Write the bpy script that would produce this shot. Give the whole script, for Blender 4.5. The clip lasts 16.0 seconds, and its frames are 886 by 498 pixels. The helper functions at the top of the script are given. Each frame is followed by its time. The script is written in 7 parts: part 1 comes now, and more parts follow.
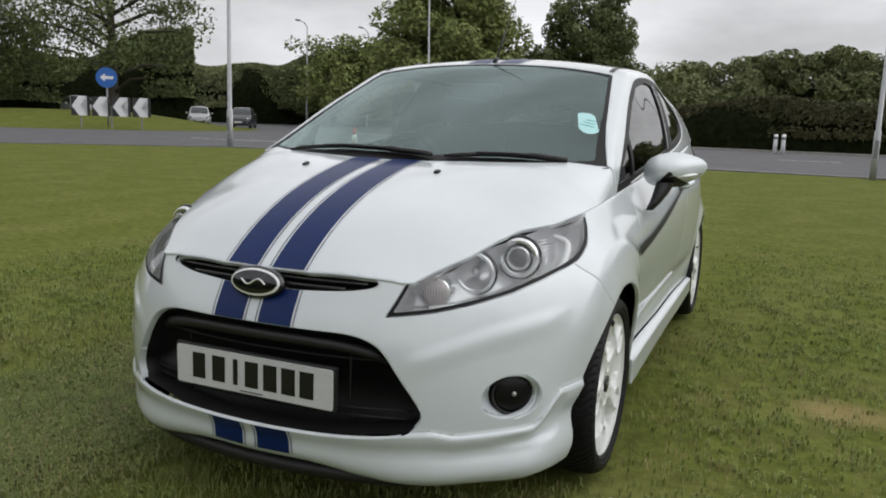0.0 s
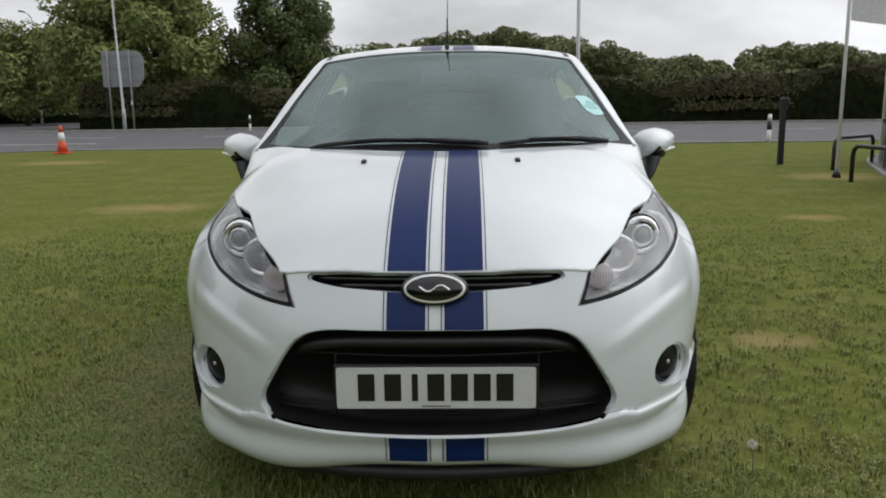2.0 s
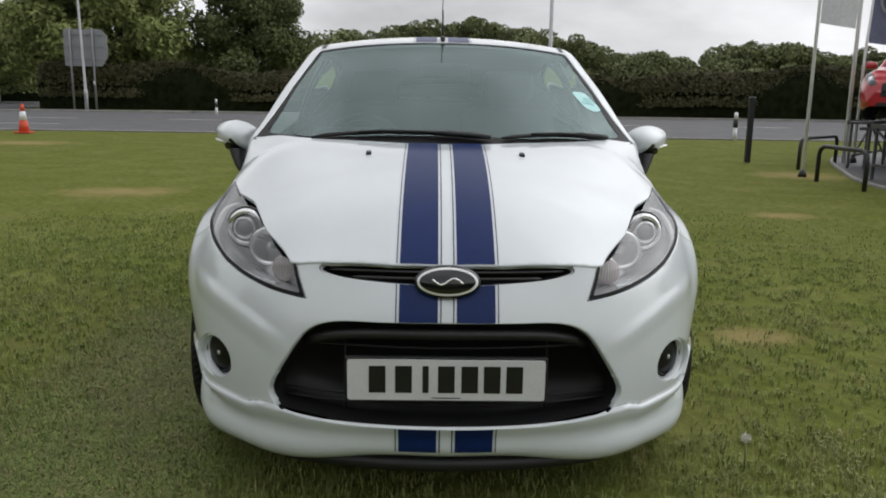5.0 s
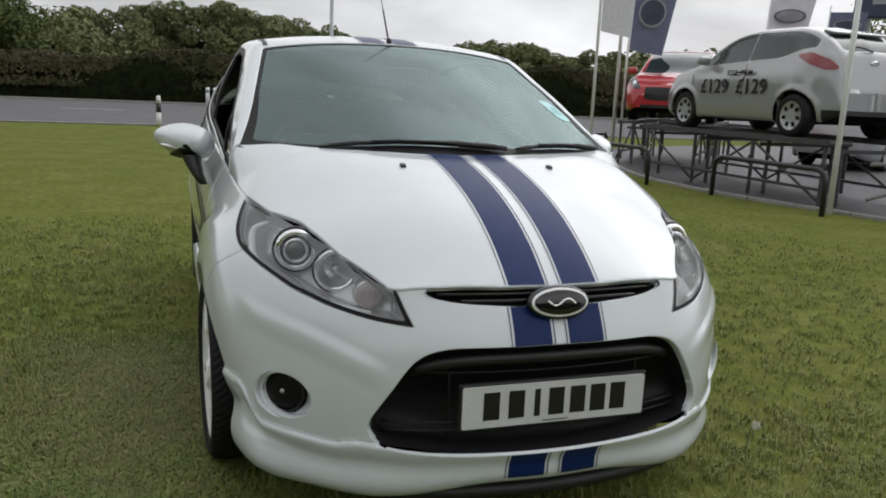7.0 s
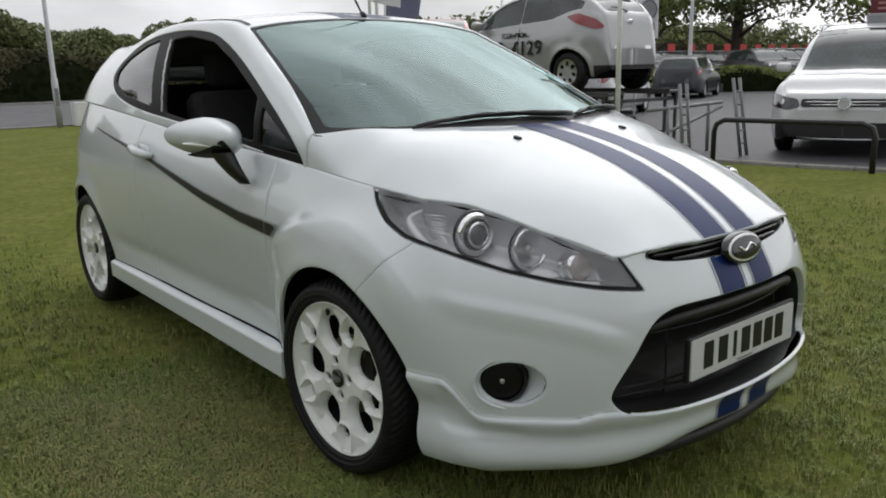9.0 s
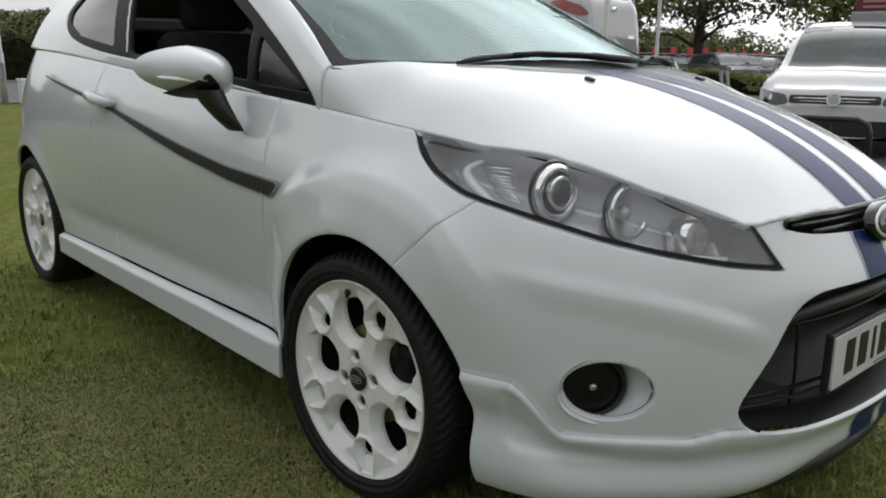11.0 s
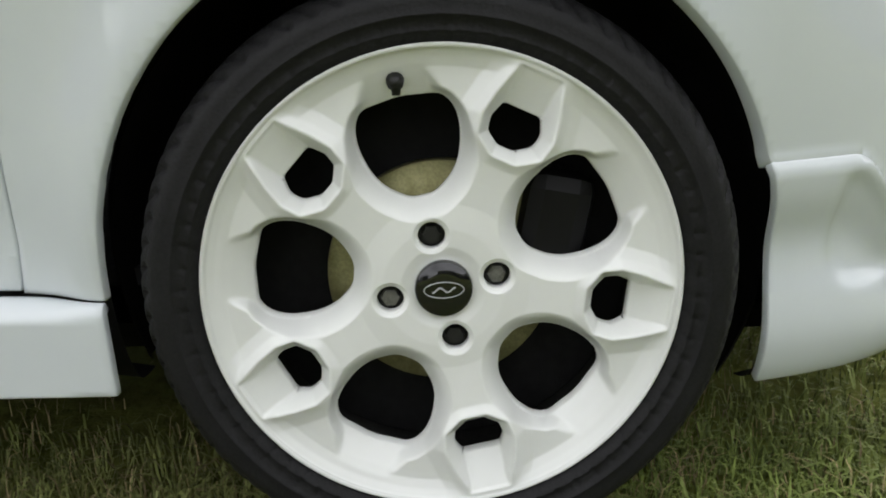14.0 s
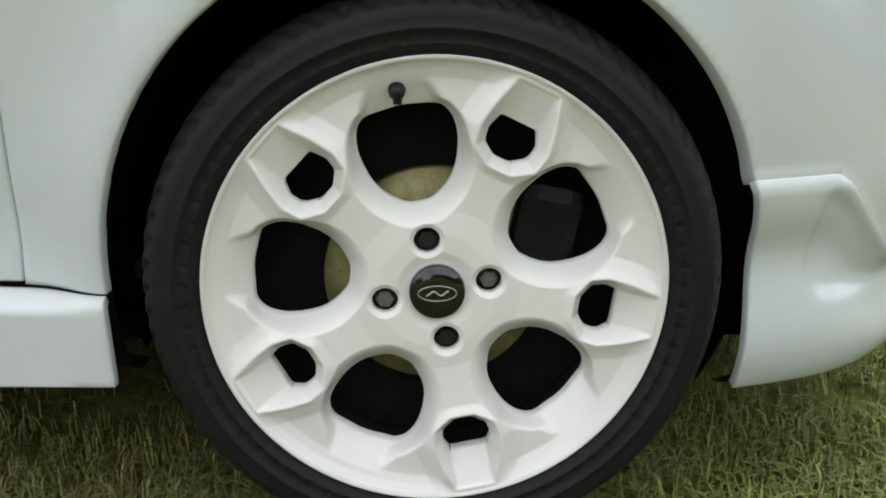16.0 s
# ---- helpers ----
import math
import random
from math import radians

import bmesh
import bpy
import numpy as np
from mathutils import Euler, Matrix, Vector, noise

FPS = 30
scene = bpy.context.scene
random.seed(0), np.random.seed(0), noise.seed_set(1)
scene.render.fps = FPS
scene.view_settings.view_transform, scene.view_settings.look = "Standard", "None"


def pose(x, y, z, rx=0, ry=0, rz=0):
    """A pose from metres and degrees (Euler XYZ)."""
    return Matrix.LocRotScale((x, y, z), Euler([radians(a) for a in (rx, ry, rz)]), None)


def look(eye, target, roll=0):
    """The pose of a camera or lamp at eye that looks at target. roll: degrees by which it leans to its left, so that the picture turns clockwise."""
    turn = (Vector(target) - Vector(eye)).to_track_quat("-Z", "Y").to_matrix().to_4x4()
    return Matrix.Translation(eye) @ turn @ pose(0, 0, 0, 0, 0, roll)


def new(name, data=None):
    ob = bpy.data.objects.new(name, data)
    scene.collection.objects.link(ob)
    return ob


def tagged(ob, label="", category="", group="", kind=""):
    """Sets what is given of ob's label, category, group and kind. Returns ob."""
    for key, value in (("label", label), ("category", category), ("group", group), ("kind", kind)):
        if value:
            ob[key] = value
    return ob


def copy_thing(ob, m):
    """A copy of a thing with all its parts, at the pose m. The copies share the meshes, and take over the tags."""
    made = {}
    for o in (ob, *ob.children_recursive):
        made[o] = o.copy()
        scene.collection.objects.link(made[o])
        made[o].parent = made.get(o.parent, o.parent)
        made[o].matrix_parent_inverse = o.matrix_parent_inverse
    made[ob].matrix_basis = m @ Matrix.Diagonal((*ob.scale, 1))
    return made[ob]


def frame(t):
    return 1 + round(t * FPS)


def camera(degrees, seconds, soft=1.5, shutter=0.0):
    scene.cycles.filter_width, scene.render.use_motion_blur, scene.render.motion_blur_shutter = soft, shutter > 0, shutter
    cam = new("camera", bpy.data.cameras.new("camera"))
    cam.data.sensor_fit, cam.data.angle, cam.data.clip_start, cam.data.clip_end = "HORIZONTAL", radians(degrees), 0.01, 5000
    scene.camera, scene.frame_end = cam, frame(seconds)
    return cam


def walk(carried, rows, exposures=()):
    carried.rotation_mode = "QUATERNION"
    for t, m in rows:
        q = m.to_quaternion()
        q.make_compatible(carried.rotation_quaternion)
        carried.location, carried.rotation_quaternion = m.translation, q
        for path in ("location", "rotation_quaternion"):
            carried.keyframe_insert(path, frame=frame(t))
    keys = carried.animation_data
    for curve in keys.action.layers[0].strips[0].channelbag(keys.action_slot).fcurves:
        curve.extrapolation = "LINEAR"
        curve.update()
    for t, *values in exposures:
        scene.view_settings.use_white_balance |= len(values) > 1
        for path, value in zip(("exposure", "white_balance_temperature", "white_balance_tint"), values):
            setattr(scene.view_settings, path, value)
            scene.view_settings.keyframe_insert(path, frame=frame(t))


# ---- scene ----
cam = camera(58.8, 16.0, soft=1.9)
PATH = [
    (0, (1.3, -2.504, 1.156), (0.515, -0.694, 0.829), 1.9),
    (0.5, (0.868, -2.61, 1.139), (0.371, -0.711, 0.758), 2.2),
    (1, (0.45, -2.677, 1.104), (0.199, -0.729, 0.727), 0.1),
    (1.5, (0.274, -2.744, 1.171), (0.182, -0.779, 0.81), -2.3),
    (2, (0.083, -2.749, 1.163), (0.023, -0.782, 0.804), -0.8),
    (2.5, (0.003, -2.732, 1.18), (0.061, -0.757, 0.869), -0.1),
    (3, (-0.006, -2.719, 1.174), (0.042, -0.746, 0.853), -0.2),
    (3.5, (-0.017, -2.725, 1.166), (0.023, -0.764, 0.776), -0.2),
    (5.8, (-0.101, -2.772, 1.18), (-0.043, -0.808, 0.808), 2.0),
    (6, (-0.226, -2.744, 1.177), (-0.054, -0.783, 0.825), 2.5),
    (6.5, (-0.538, -2.684, 1.2), (-0.154, -0.753, 0.846), 3.0),
    (7, (-0.922, -2.528, 1.215), (-0.285, -0.673, 0.824), 2.5),
    (7.5, (-1.342, -2.35, 1.235), (-0.372, -0.639, 0.867), 1.9),
    (7.8, (-1.588, -2.151, 1.178), (-0.579, -0.469, 0.788), -1.1),
    (8, (-1.664, -2.092, 1.194), (-0.593, -0.458, 0.765), -1.2),
    (8.5, (-1.897, -1.944, 1.185), (-0.637, -0.452, 0.755), -1.5),
    (9, (-1.958, -1.896, 1.194), (-0.734, -0.378, 0.749), -1.4),
    (9.5, (-2.009, -1.873, 1.188), (-0.776, -0.356, 0.768), -0.7),
    (9.7, (-2.019, -1.873, 1.187), (-0.789, -0.353, 0.767), -0.5),
    (11.8, (-1.663, -0.777, 0.844), (-0.132, 0.410, 0.349), 4.2),
    (12, (-1.631, -0.621, 0.802), (0.038, 0.358, 0.295), 0.7),
    (12.3, (-1.572, -0.398, 0.712), (0.139, 0.439, 0.102), -2.8),
    (12.5, (-1.531, -0.288, 0.667), (0.200, 0.389, -0.072), -1.8),
    (12.6, (-1.523, -0.238, 0.648), (0.237, 0.305, -0.130), -1.2),
    (13, (-1.521, -0.047, 0.577), (0.378, 0.117, -0.028), -1.1),
    (13.5, (-1.541, 0.017, 0.542), (0.375, 0.077, -0.028), -2.6),
    (14, (-1.559, 0.008, 0.551), (0.365, 0.040, 0.008), -2.2),
    (14.5, (-1.561, 0.010, 0.556), (0.351, 0.052, -0.028), -1.4),
    (15, (-1.562, 0.016, 0.552), (0.360, 0.042, -0.001), -0.8),
    (15.5, (-1.567, 0.023, 0.549), (0.356, 0.037, 0.000), -0.5),
    (16, (-1.579, 0.020, 0.573), (0.338, 0.007, 0.003), -0.1),
]
walk(cam, [(t, look(eye, target, roll)) for t, eye, target, roll in PATH],
     [(0.0, 0.0), (9.7, 0.0), (12.0, 0.24), (13.0, 0.95), (16.0, 1.06)])

# ---- daylight under a bright overcast ----
world = bpy.data.worlds.new("overcast_sky")
scene.world = world
world.use_nodes = True
SUN_UP, SUN_TURN = radians(42), radians(68)


def build_sky():
    nt = world.node_tree
    nt.nodes.clear()
    link = nt.links.new
    out = nt.nodes.new("ShaderNodeOutputWorld")
    bg = nt.nodes.new("ShaderNodeBackground")
    sky = nt.nodes.new("ShaderNodeTexSky")
    sky.sky_type, sky.sun_disc = "NISHITA", False
    sky.sun_elevation, sky.sun_rotation, sky.dust_density, sky.air_density = SUN_UP, SUN_TURN, 3.0, 1.0
    grey = nt.nodes.new("ShaderNodeHueSaturation")
    grey.inputs["Saturation"].default_value = 0.15
    coord = nt.nodes.new("ShaderNodeTexCoord")
    # cloud cover, seen as a flat layer overhead, a little brighter towards the zenith
    mapping = nt.nodes.new("ShaderNodeMapping")
    mapping.inputs["Scale"].default_value = (1.0, 1.0, 2.6)
    cloud = nt.nodes.new("ShaderNodeTexNoise")
    cloud.inputs["Scale"].default_value, cloud.inputs["Detail"].default_value, cloud.inputs["Roughness"].default_value = 2.6, 7.0, 0.52
    tone = nt.nodes.new("ShaderNodeMapRange")
    tone.inputs["From Min"].default_value, tone.inputs["From Max"].default_value = 0.34, 0.66
    tone.inputs["To Min"].default_value, tone.inputs["To Max"].default_value = 3.7, 7.5
    split = nt.nodes.new("ShaderNodeSeparateXYZ")
    rise = nt.nodes.new("ShaderNodeMapRange")
    rise.inputs["From Min"].default_value, rise.inputs["From Max"].default_value = 0.0, 1.0
    rise.inputs["To Min"].default_value, rise.inputs["To Max"].default_value = 1.06, 1.10
    times = nt.nodes.new("ShaderNodeMath")
    times.operation = "MULTIPLY"
    tint = nt.nodes.new("ShaderNodeMix")
    tint.data_type, tint.blend_type = "RGBA", "MULTIPLY"
    tint.inputs["Factor"].default_value = 1.0
    tint.inputs["B"].default_value = (0.99, 1.0, 1.035, 1)
    mix = nt.nodes.new("ShaderNodeMix")
    mix.data_type = "RGBA"
    mix.inputs["Factor"].default_value = 0.78
    bg.inputs["Strength"].default_value = 0.137
    link(sky.outputs[0], grey.inputs["Color"])
    link(coord.outputs["Generated"], mapping.inputs["Vector"])
    link(coord.outputs["Generated"], split.inputs[0])
    link(mapping.outputs[0], cloud.inputs["Vector"])
    link(cloud.outputs["Fac"], tone.inputs["Value"])
    link(split.outputs["Z"], rise.inputs["Value"])
    link(tone.outputs[0], times.inputs[0])
    link(rise.outputs[0], times.inputs[1])
    # the cloud is brightest round the hidden sun
    lobe = nt.nodes.new("ShaderNodeVectorMath")
    lobe.operation = "DOT_PRODUCT"
    lobe.inputs[1].default_value = (math.sin(SUN_TURN) * math.cos(SUN_UP), math.cos(SUN_TURN) * math.cos(SUN_UP), math.sin(SUN_UP))
    glow = nt.nodes.new("ShaderNodeMapRange")
    glow.interpolation_type = "SMOOTHSTEP"
    glow.inputs["From Min"].default_value, glow.inputs["From Max"].default_value = 0.70, 1.0
    glow.inputs["To Min"].default_value, glow.inputs["To Max"].default_value = 1.0, 2.5
    bright = nt.nodes.new("ShaderNodeMath")
    bright.operation = "MULTIPLY"
    link(coord.outputs["Generated"], lobe.inputs[0])
    link(lobe.outputs["Value"], glow.inputs["Value"])
    link(times.outputs[0], bright.inputs[0])
    link(glow.outputs[0], bright.inputs[1])
    link(bright.outputs[0], tint.inputs["A"])
    link(grey.outputs[0], mix.inputs["A"])
    link(tint.outputs["Result"], mix.inputs["B"])
    link(mix.outputs["Result"], bg.inputs["Color"])
    link(bg.outputs[0], out.inputs[0])


build_sky()
sun = new("sun", bpy.data.lights.new("sun", "SUN"))
sun.data.energy, sun.data.angle, sun.data.color = 0.5, radians(175), (1.0, 0.97, 0.93)
sun.matrix_world = look((0, 0, 0), (-math.sin(SUN_TURN), -math.cos(SUN_TURN), -math.tan(SUN_UP)))

# ---- materials ----
def material(name, colour, rough=0.5, metal=0.0, coat=0.0, vary=0.08, scale=8.0, bump=0.0, bump_scale=60.0, second=None, spots=0.5, specular=0.5, random=0.0, detail=4.0, object_coords=True):
    """A surface of one colour (or two, mixed by noise) with grain at two scales and fine relief."""
    m = bpy.data.materials.new(name)
    m.use_nodes = True
    nt = m.node_tree
    b = nt.nodes["Principled BSDF"]
    b.inputs["Roughness"].default_value, b.inputs["Metallic"].default_value = rough, metal
    b.inputs["Coat Weight"].default_value, b.inputs["Coat Roughness"].default_value = coat, 0.04
    b.inputs["Specular IOR Level"].default_value = specular
    link = nt.links.new
    coord = nt.nodes.new("ShaderNodeTexCoord")
    where = coord.outputs["Object"]
    big = nt.nodes.new("ShaderNodeTexNoise")
    big.inputs["Scale"].default_value, big.inputs["Detail"].default_value = scale, detail
    small = nt.nodes.new("ShaderNodeTexNoise")
    small.inputs["Scale"].default_value, small.inputs["Detail"].default_value = scale * 9.0, 3.0
    link(where, big.inputs["Vector"])
    link(where, small.inputs["Vector"])
    mix = nt.nodes.new("ShaderNodeMix")
    mix.data_type = "RGBA"
    c = (*colour, 1)
    mix.inputs["A"].default_value = c
    mix.inputs["B"].default_value = (*second, 1) if second else tuple(min(1, v * (1 - vary)) for v in colour) + (1,)
    rng = nt.nodes.new("ShaderNodeMapRange")
    rng.inputs["From Min"].default_value, rng.inputs["From Max"].default_value = spots - 0.15, spots + 0.15
    link(big.outputs["Fac"], rng.inputs["Value"])
    link(rng.outputs[0], mix.inputs["Factor"])
    shade = nt.nodes.new("ShaderNodeMix")
    shade.data_type, shade.blend_type = "RGBA", "MULTIPLY"
    shade.inputs["Factor"].default_value = 1.0
    tone = nt.nodes.new("ShaderNodeMapRange")
    tone.inputs["From Min"].default_value, tone.inputs["From Max"].default_value = 0.3, 0.7
    tone.inputs["To Min"].default_value, tone.inputs["To Max"].default_value = 1 - vary, 1 + vary * 0.6
    link(small.outputs["Fac"], tone.inputs["Value"])
    link(mix.outputs["Result"], shade.inputs["A"])
    link(tone.outputs[0], shade.inputs["B"])
    last = shade.outputs["Result"]
    if random:
        info = nt.nodes.new("ShaderNodeNewGeometry")
        r = nt.nodes.new("ShaderNodeMapRange")
        r.inputs["To Min"].default_value, r.inputs["To Max"].default_value = 1 - random, 1 + random
        link(info.outputs["Random Per Island"], r.inputs["Value"])
        more = nt.nodes.new("ShaderNodeMix")
        more.data_type, more.blend_type = "RGBA", "MULTIPLY"
        more.inputs["Factor"].default_value = 1.0
        link(last, more.inputs["A"])
        link(r.outputs[0], more.inputs["B"])
        last = more.outputs["Result"]
    link(last, b.inputs["Base Color"])
    if bump:
        fine = nt.nodes.new("ShaderNodeTexNoise")
        fine.inputs["Scale"].default_value, fine.inputs["Detail"].default_value = bump_scale, 4.0
        link(where, fine.inputs["Vector"])
        bn = nt.nodes.new("ShaderNodeBump")
        bn.inputs["Strength"].default_value, bn.inputs["Distance"].default_value = min(bump, 1.0), 0.01
        link(fine.outputs["Fac"], bn.inputs["Height"])
        link(bn.outputs[0], b.inputs["Normal"])
    return m


def pane(name, tint, gloss=(1, 1, 1), ior=1.5, rough=0.0):
    """Thin glass: lets light through with a tint and mirrors by Fresnel."""
    m = bpy.data.materials.new(name)
    m.use_nodes = True
    nt = m.node_tree
    nt.nodes.clear()
    out = nt.nodes.new("ShaderNodeOutputMaterial")
    mix = nt.nodes.new("ShaderNodeMixShader")
    clear = nt.nodes.new("ShaderNodeBsdfTransparent")
    clear.inputs[0].default_value = (*tint, 1)
    mirror_like = nt.nodes.new("ShaderNodeBsdfGlossy")
    mirror_like.inputs["Color"].default_value = (*gloss, 1)
    mirror_like.inputs["Roughness"].default_value = rough
    fr = nt.nodes.new("ShaderNodeFresnel")
    fr.inputs[0].default_value = ior
    nt.links.new(fr.outputs[0], mix.inputs[0])
    nt.links.new(clear.outputs[0], mix.inputs[1])
    nt.links.new(mirror_like.outputs[0], mix.inputs[2])
    nt.links.new(mix.outputs[0], out.inputs[0])
    return m


M = {}
M["white_paint"] = material("white_paint", (0.625, 0.668, 0.690), 0.32, coat=1.0, vary=0.015, scale=1.5)
M["stripe"] = material("navy_stripe", (0.004, 0.019, 0.098), 0.40, coat=0.08, vary=0.10, scale=3.0, specular=0.20)
M["grey_tint"] = material("grey_stripe_line", (0.05, 0.06, 0.12), 0.4, coat=0.6, vary=0.05)
M["black_plastic"] = material("black_plastic", (0.012, 0.012, 0.013), 0.48, vary=0.2, scale=20, bump=0.12, bump_scale=900)
M["gloss_black"] = material("gloss_black", (0.006, 0.006, 0.008), 0.12, coat=0.6, vary=0.1)
M["grille_dark"] = material("grille_black", (0.006, 0.006, 0.0065), 0.55, vary=0.2, scale=20)
M["frit"] = material("black_frit", (0.004, 0.004, 0.0045), 0.5, vary=0.1, specular=0.2)
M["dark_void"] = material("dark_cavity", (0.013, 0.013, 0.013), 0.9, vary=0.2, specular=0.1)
M["chrome"] = material("chrome", (0.82, 0.83, 0.84), 0.10, metal=1.0, vary=0.03)
M["satin_metal"] = material("satin_metal", (0.55, 0.56, 0.57), 0.32, metal=0.9, vary=0.08)
M["reflector"] = material("lamp_reflector", (0.95, 0.955, 0.96), 0.10, metal=0.95, vary=0.05, scale=30)
M["lamp_grey"] = material("lamp_housing", (0.64, 0.645, 0.655), 0.22, metal=0.45, coat=0.6, vary=0.14, scale=14)
M["rubber"] = material("tyre_rubber", (0.013, 0.013, 0.014), 0.60, vary=0.25, scale=30, bump=0.15, bump_scale=300, specular=0.22)
M["wheel_white"] = material("wheel_white_paint", (0.77, 0.785, 0.765), 0.30, coat=0.6, vary=0.012, scale=5)
M["nut_steel"] = material("dull_nut_steel", (0.20, 0.20, 0.185), 0.42, metal=0.7, vary=0.25, scale=90, bump=0.3, bump_scale=300)
M["barrel"] = material("dark_barrel", (0.020, 0.020, 0.019), 0.7, vary=0.3, scale=20, specular=0.2)
M["nut_black"] = material("black_nut", (0.010, 0.010, 0.011), 0.5, vary=0.2, scale=60)
M["disc_steel"] = material("brake_disc_steel", (0.26, 0.25, 0.12), 0.45, metal=0.6, vary=0.2, scale=40, second=(0.16, 0.15, 0.06))
M["plate_white"] = material("plate_white", (0.62, 0.63, 0.64), 0.35, vary=0.05, scale=12)
M["plate_black"] = material("plate_bars", (0.01, 0.01, 0.01), 0.4, vary=0.1)
M["seat"] = material("seat_cloth", (0.020, 0.020, 0.022), 0.9, vary=0.25, scale=60, bump=0.3, bump_scale=400)
M["dash"] = material("dashboard", (0.035, 0.036, 0.038), 0.6, vary=0.2, scale=30, bump=0.2, bump_scale=500)
M["lining"] = material("roof_lining", (0.16, 0.16, 0.155), 0.9, vary=0.1)
M["glass_front"] = pane("windscreen_glass", (0.50, 0.64, 0.60), gloss=(0.80, 0.98, 0.97), ior=1.70)
M["glass_side"] = pane("side_glass", (0.05, 0.06, 0.058), ior=1.5)
M["glass_dark"] = pane("privacy_glass", (0.10, 0.11, 0.11), ior=1.8)
M["lens"] = pane("lamp_lens", (0.95, 0.96, 0.96), ior=1.45)
M["eye_glass"] = material("smoky_glass", (0.055, 0.058, 0.062), 0.06, coat=1.0, vary=0.2, scale=20, specular=0.8)
M["fog_glass"] = material("fog_glass", (0.006, 0.006, 0.007), 0.30, coat=0.1, vary=0.1, specular=0.25)
M["amber"] = material("amber_lamp", (0.50, 0.43, 0.42), 0.25, coat=0.8, vary=0.1, scale=60)
M["red_lamp"] = material("red_lamp", (0.24, 0.008, 0.012), 0.2, coat=1.0, vary=0.15, scale=30)
M["sticker"] = material("windscreen_sticker", (0.45, 0.74, 0.74), 0.5, vary=0.04)
M["sticker_text"] = material("sticker_bars", (0.16, 0.45, 0.45), 0.5, vary=0.04)
M["white_plain"] = material("white_plain", (0.74, 0.75, 0.76), 0.45, vary=0.05)
M["strip_grey"] = material("strip_grey", (0.30, 0.31, 0.31), 0.45, vary=0.08)
M["bright_trim"] = material("bright_trim", (0.93, 0.935, 0.94), 0.22, metal=0.10, coat=0.5, vary=0.04)
M["dark_trim"] = material("dark_grey_trim", (0.10, 0.105, 0.11), 0.4, metal=0.3, vary=0.1)

# ---- mesh helpers ----
def obj(name, verts, faces, material=None, parent=None, label="", smooth=True, category="", group="", kind=""):
    me = bpy.data.meshes.new(name)
    me.from_pydata([tuple(v[:3]) for v in verts], [], [tuple(f) for f in faces])
    if smooth:
        me.polygons.foreach_set("use_smooth", [True] * len(me.polygons))
    me.update()
    if material:
        me.materials.append(material)
    ob = new(name, me)
    if parent:
        ob.parent = parent
    return tagged(ob, label, category, group, kind)


def part(name, bm, material, parent=None, label="", smooth=False, **tags):
    me = bpy.data.meshes.new(name)
    bmesh.ops.recalc_face_normals(bm, faces=bm.faces[:])
    for f in bm.faces:
        f.smooth = smooth
    bm.to_mesh(me)
    bm.free()
    if material:
        me.materials.append(material)
    ob = new(name, me)
    if parent:
        ob.parent = parent
    return tagged(ob, label, **tags)


def empty(name, m=None, label="", category="", group="", kind=""):
    ob = new(name)
    ob.empty_display_size = 0.1
    if m is not None:
        ob.matrix_world = m
    return tagged(ob, label, category, group, kind)


def box_bm(size, m=Matrix(), bevel=0.0, segments=2, bm=None):
    own = bmesh.new()
    bmesh.ops.create_cube(own, size=1, matrix=Matrix.Diagonal((*size, 1)))
    if bevel:
        bmesh.ops.bevel(own, geom=own.edges[:], offset=bevel, segments=segments, affect="EDGES", profile=0.5)
    own.transform(m)
    return join_bm(bm, own)


def join_bm(bm, own):
    if bm is None:
        return own
    me = bpy.data.meshes.new("tmp")
    own.to_mesh(me)
    own.free()
    bm.from_mesh(me)
    bpy.data.meshes.remove(me)
    return bm


def cyl_bm(r1, r2, h, m=Matrix(), n=24, bm=None, bevel=0.0):
    """A cone frustum along z from 0 to h."""
    own = bmesh.new()
    bmesh.ops.create_cone(own, cap_ends=True, segments=n, radius1=r1, radius2=r2, depth=h, matrix=Matrix.Translation((0, 0, h / 2)))
    if bevel:
        bmesh.ops.bevel(own, geom=[e for e in own.edges if abs(e.verts[0].co.z - e.verts[1].co.z) < 1e-5], offset=bevel, segments=2, affect="EDGES")
    own.transform(m)
    return join_bm(bm, own)


def tube(points, r, n=10, closed=False, bm=None):
    """A round tube through the points; r is one radius or one for each point."""
    pts = [Vector(p) for p in points]
    rs = r if isinstance(r, (list, tuple)) else [r] * len(pts)
    own = bm or bmesh.new()
    rings, up = [], None
    for i, p in enumerate(pts):
        a = pts[i - 1] if i or closed else p
        b = pts[(i + 1) % len(pts)] if i < len(pts) - 1 or closed else p
        d = (b - a).normalized()
        if up is None:
            up = d.orthogonal().normalized()
        up = (up - d * up.dot(d)).normalized()
        side = d.cross(up)
        rings.append([own.verts.new(p + rs[i] * (math.cos(2 * math.pi * j / n) * up + math.sin(2 * math.pi * j / n) * side)) for j in range(n)])
    for i in range(len(rings) if closed else len(rings) - 1):
        a, b = rings[i], rings[(i + 1) % len(rings)]
        for j in range(n):
            own.faces.new((a[j], a[(j + 1) % n], b[(j + 1) % n], b[j]))
    if not closed:
        own.faces.new(rings[0][::-1])
        own.faces.new(rings[-1])
    return own


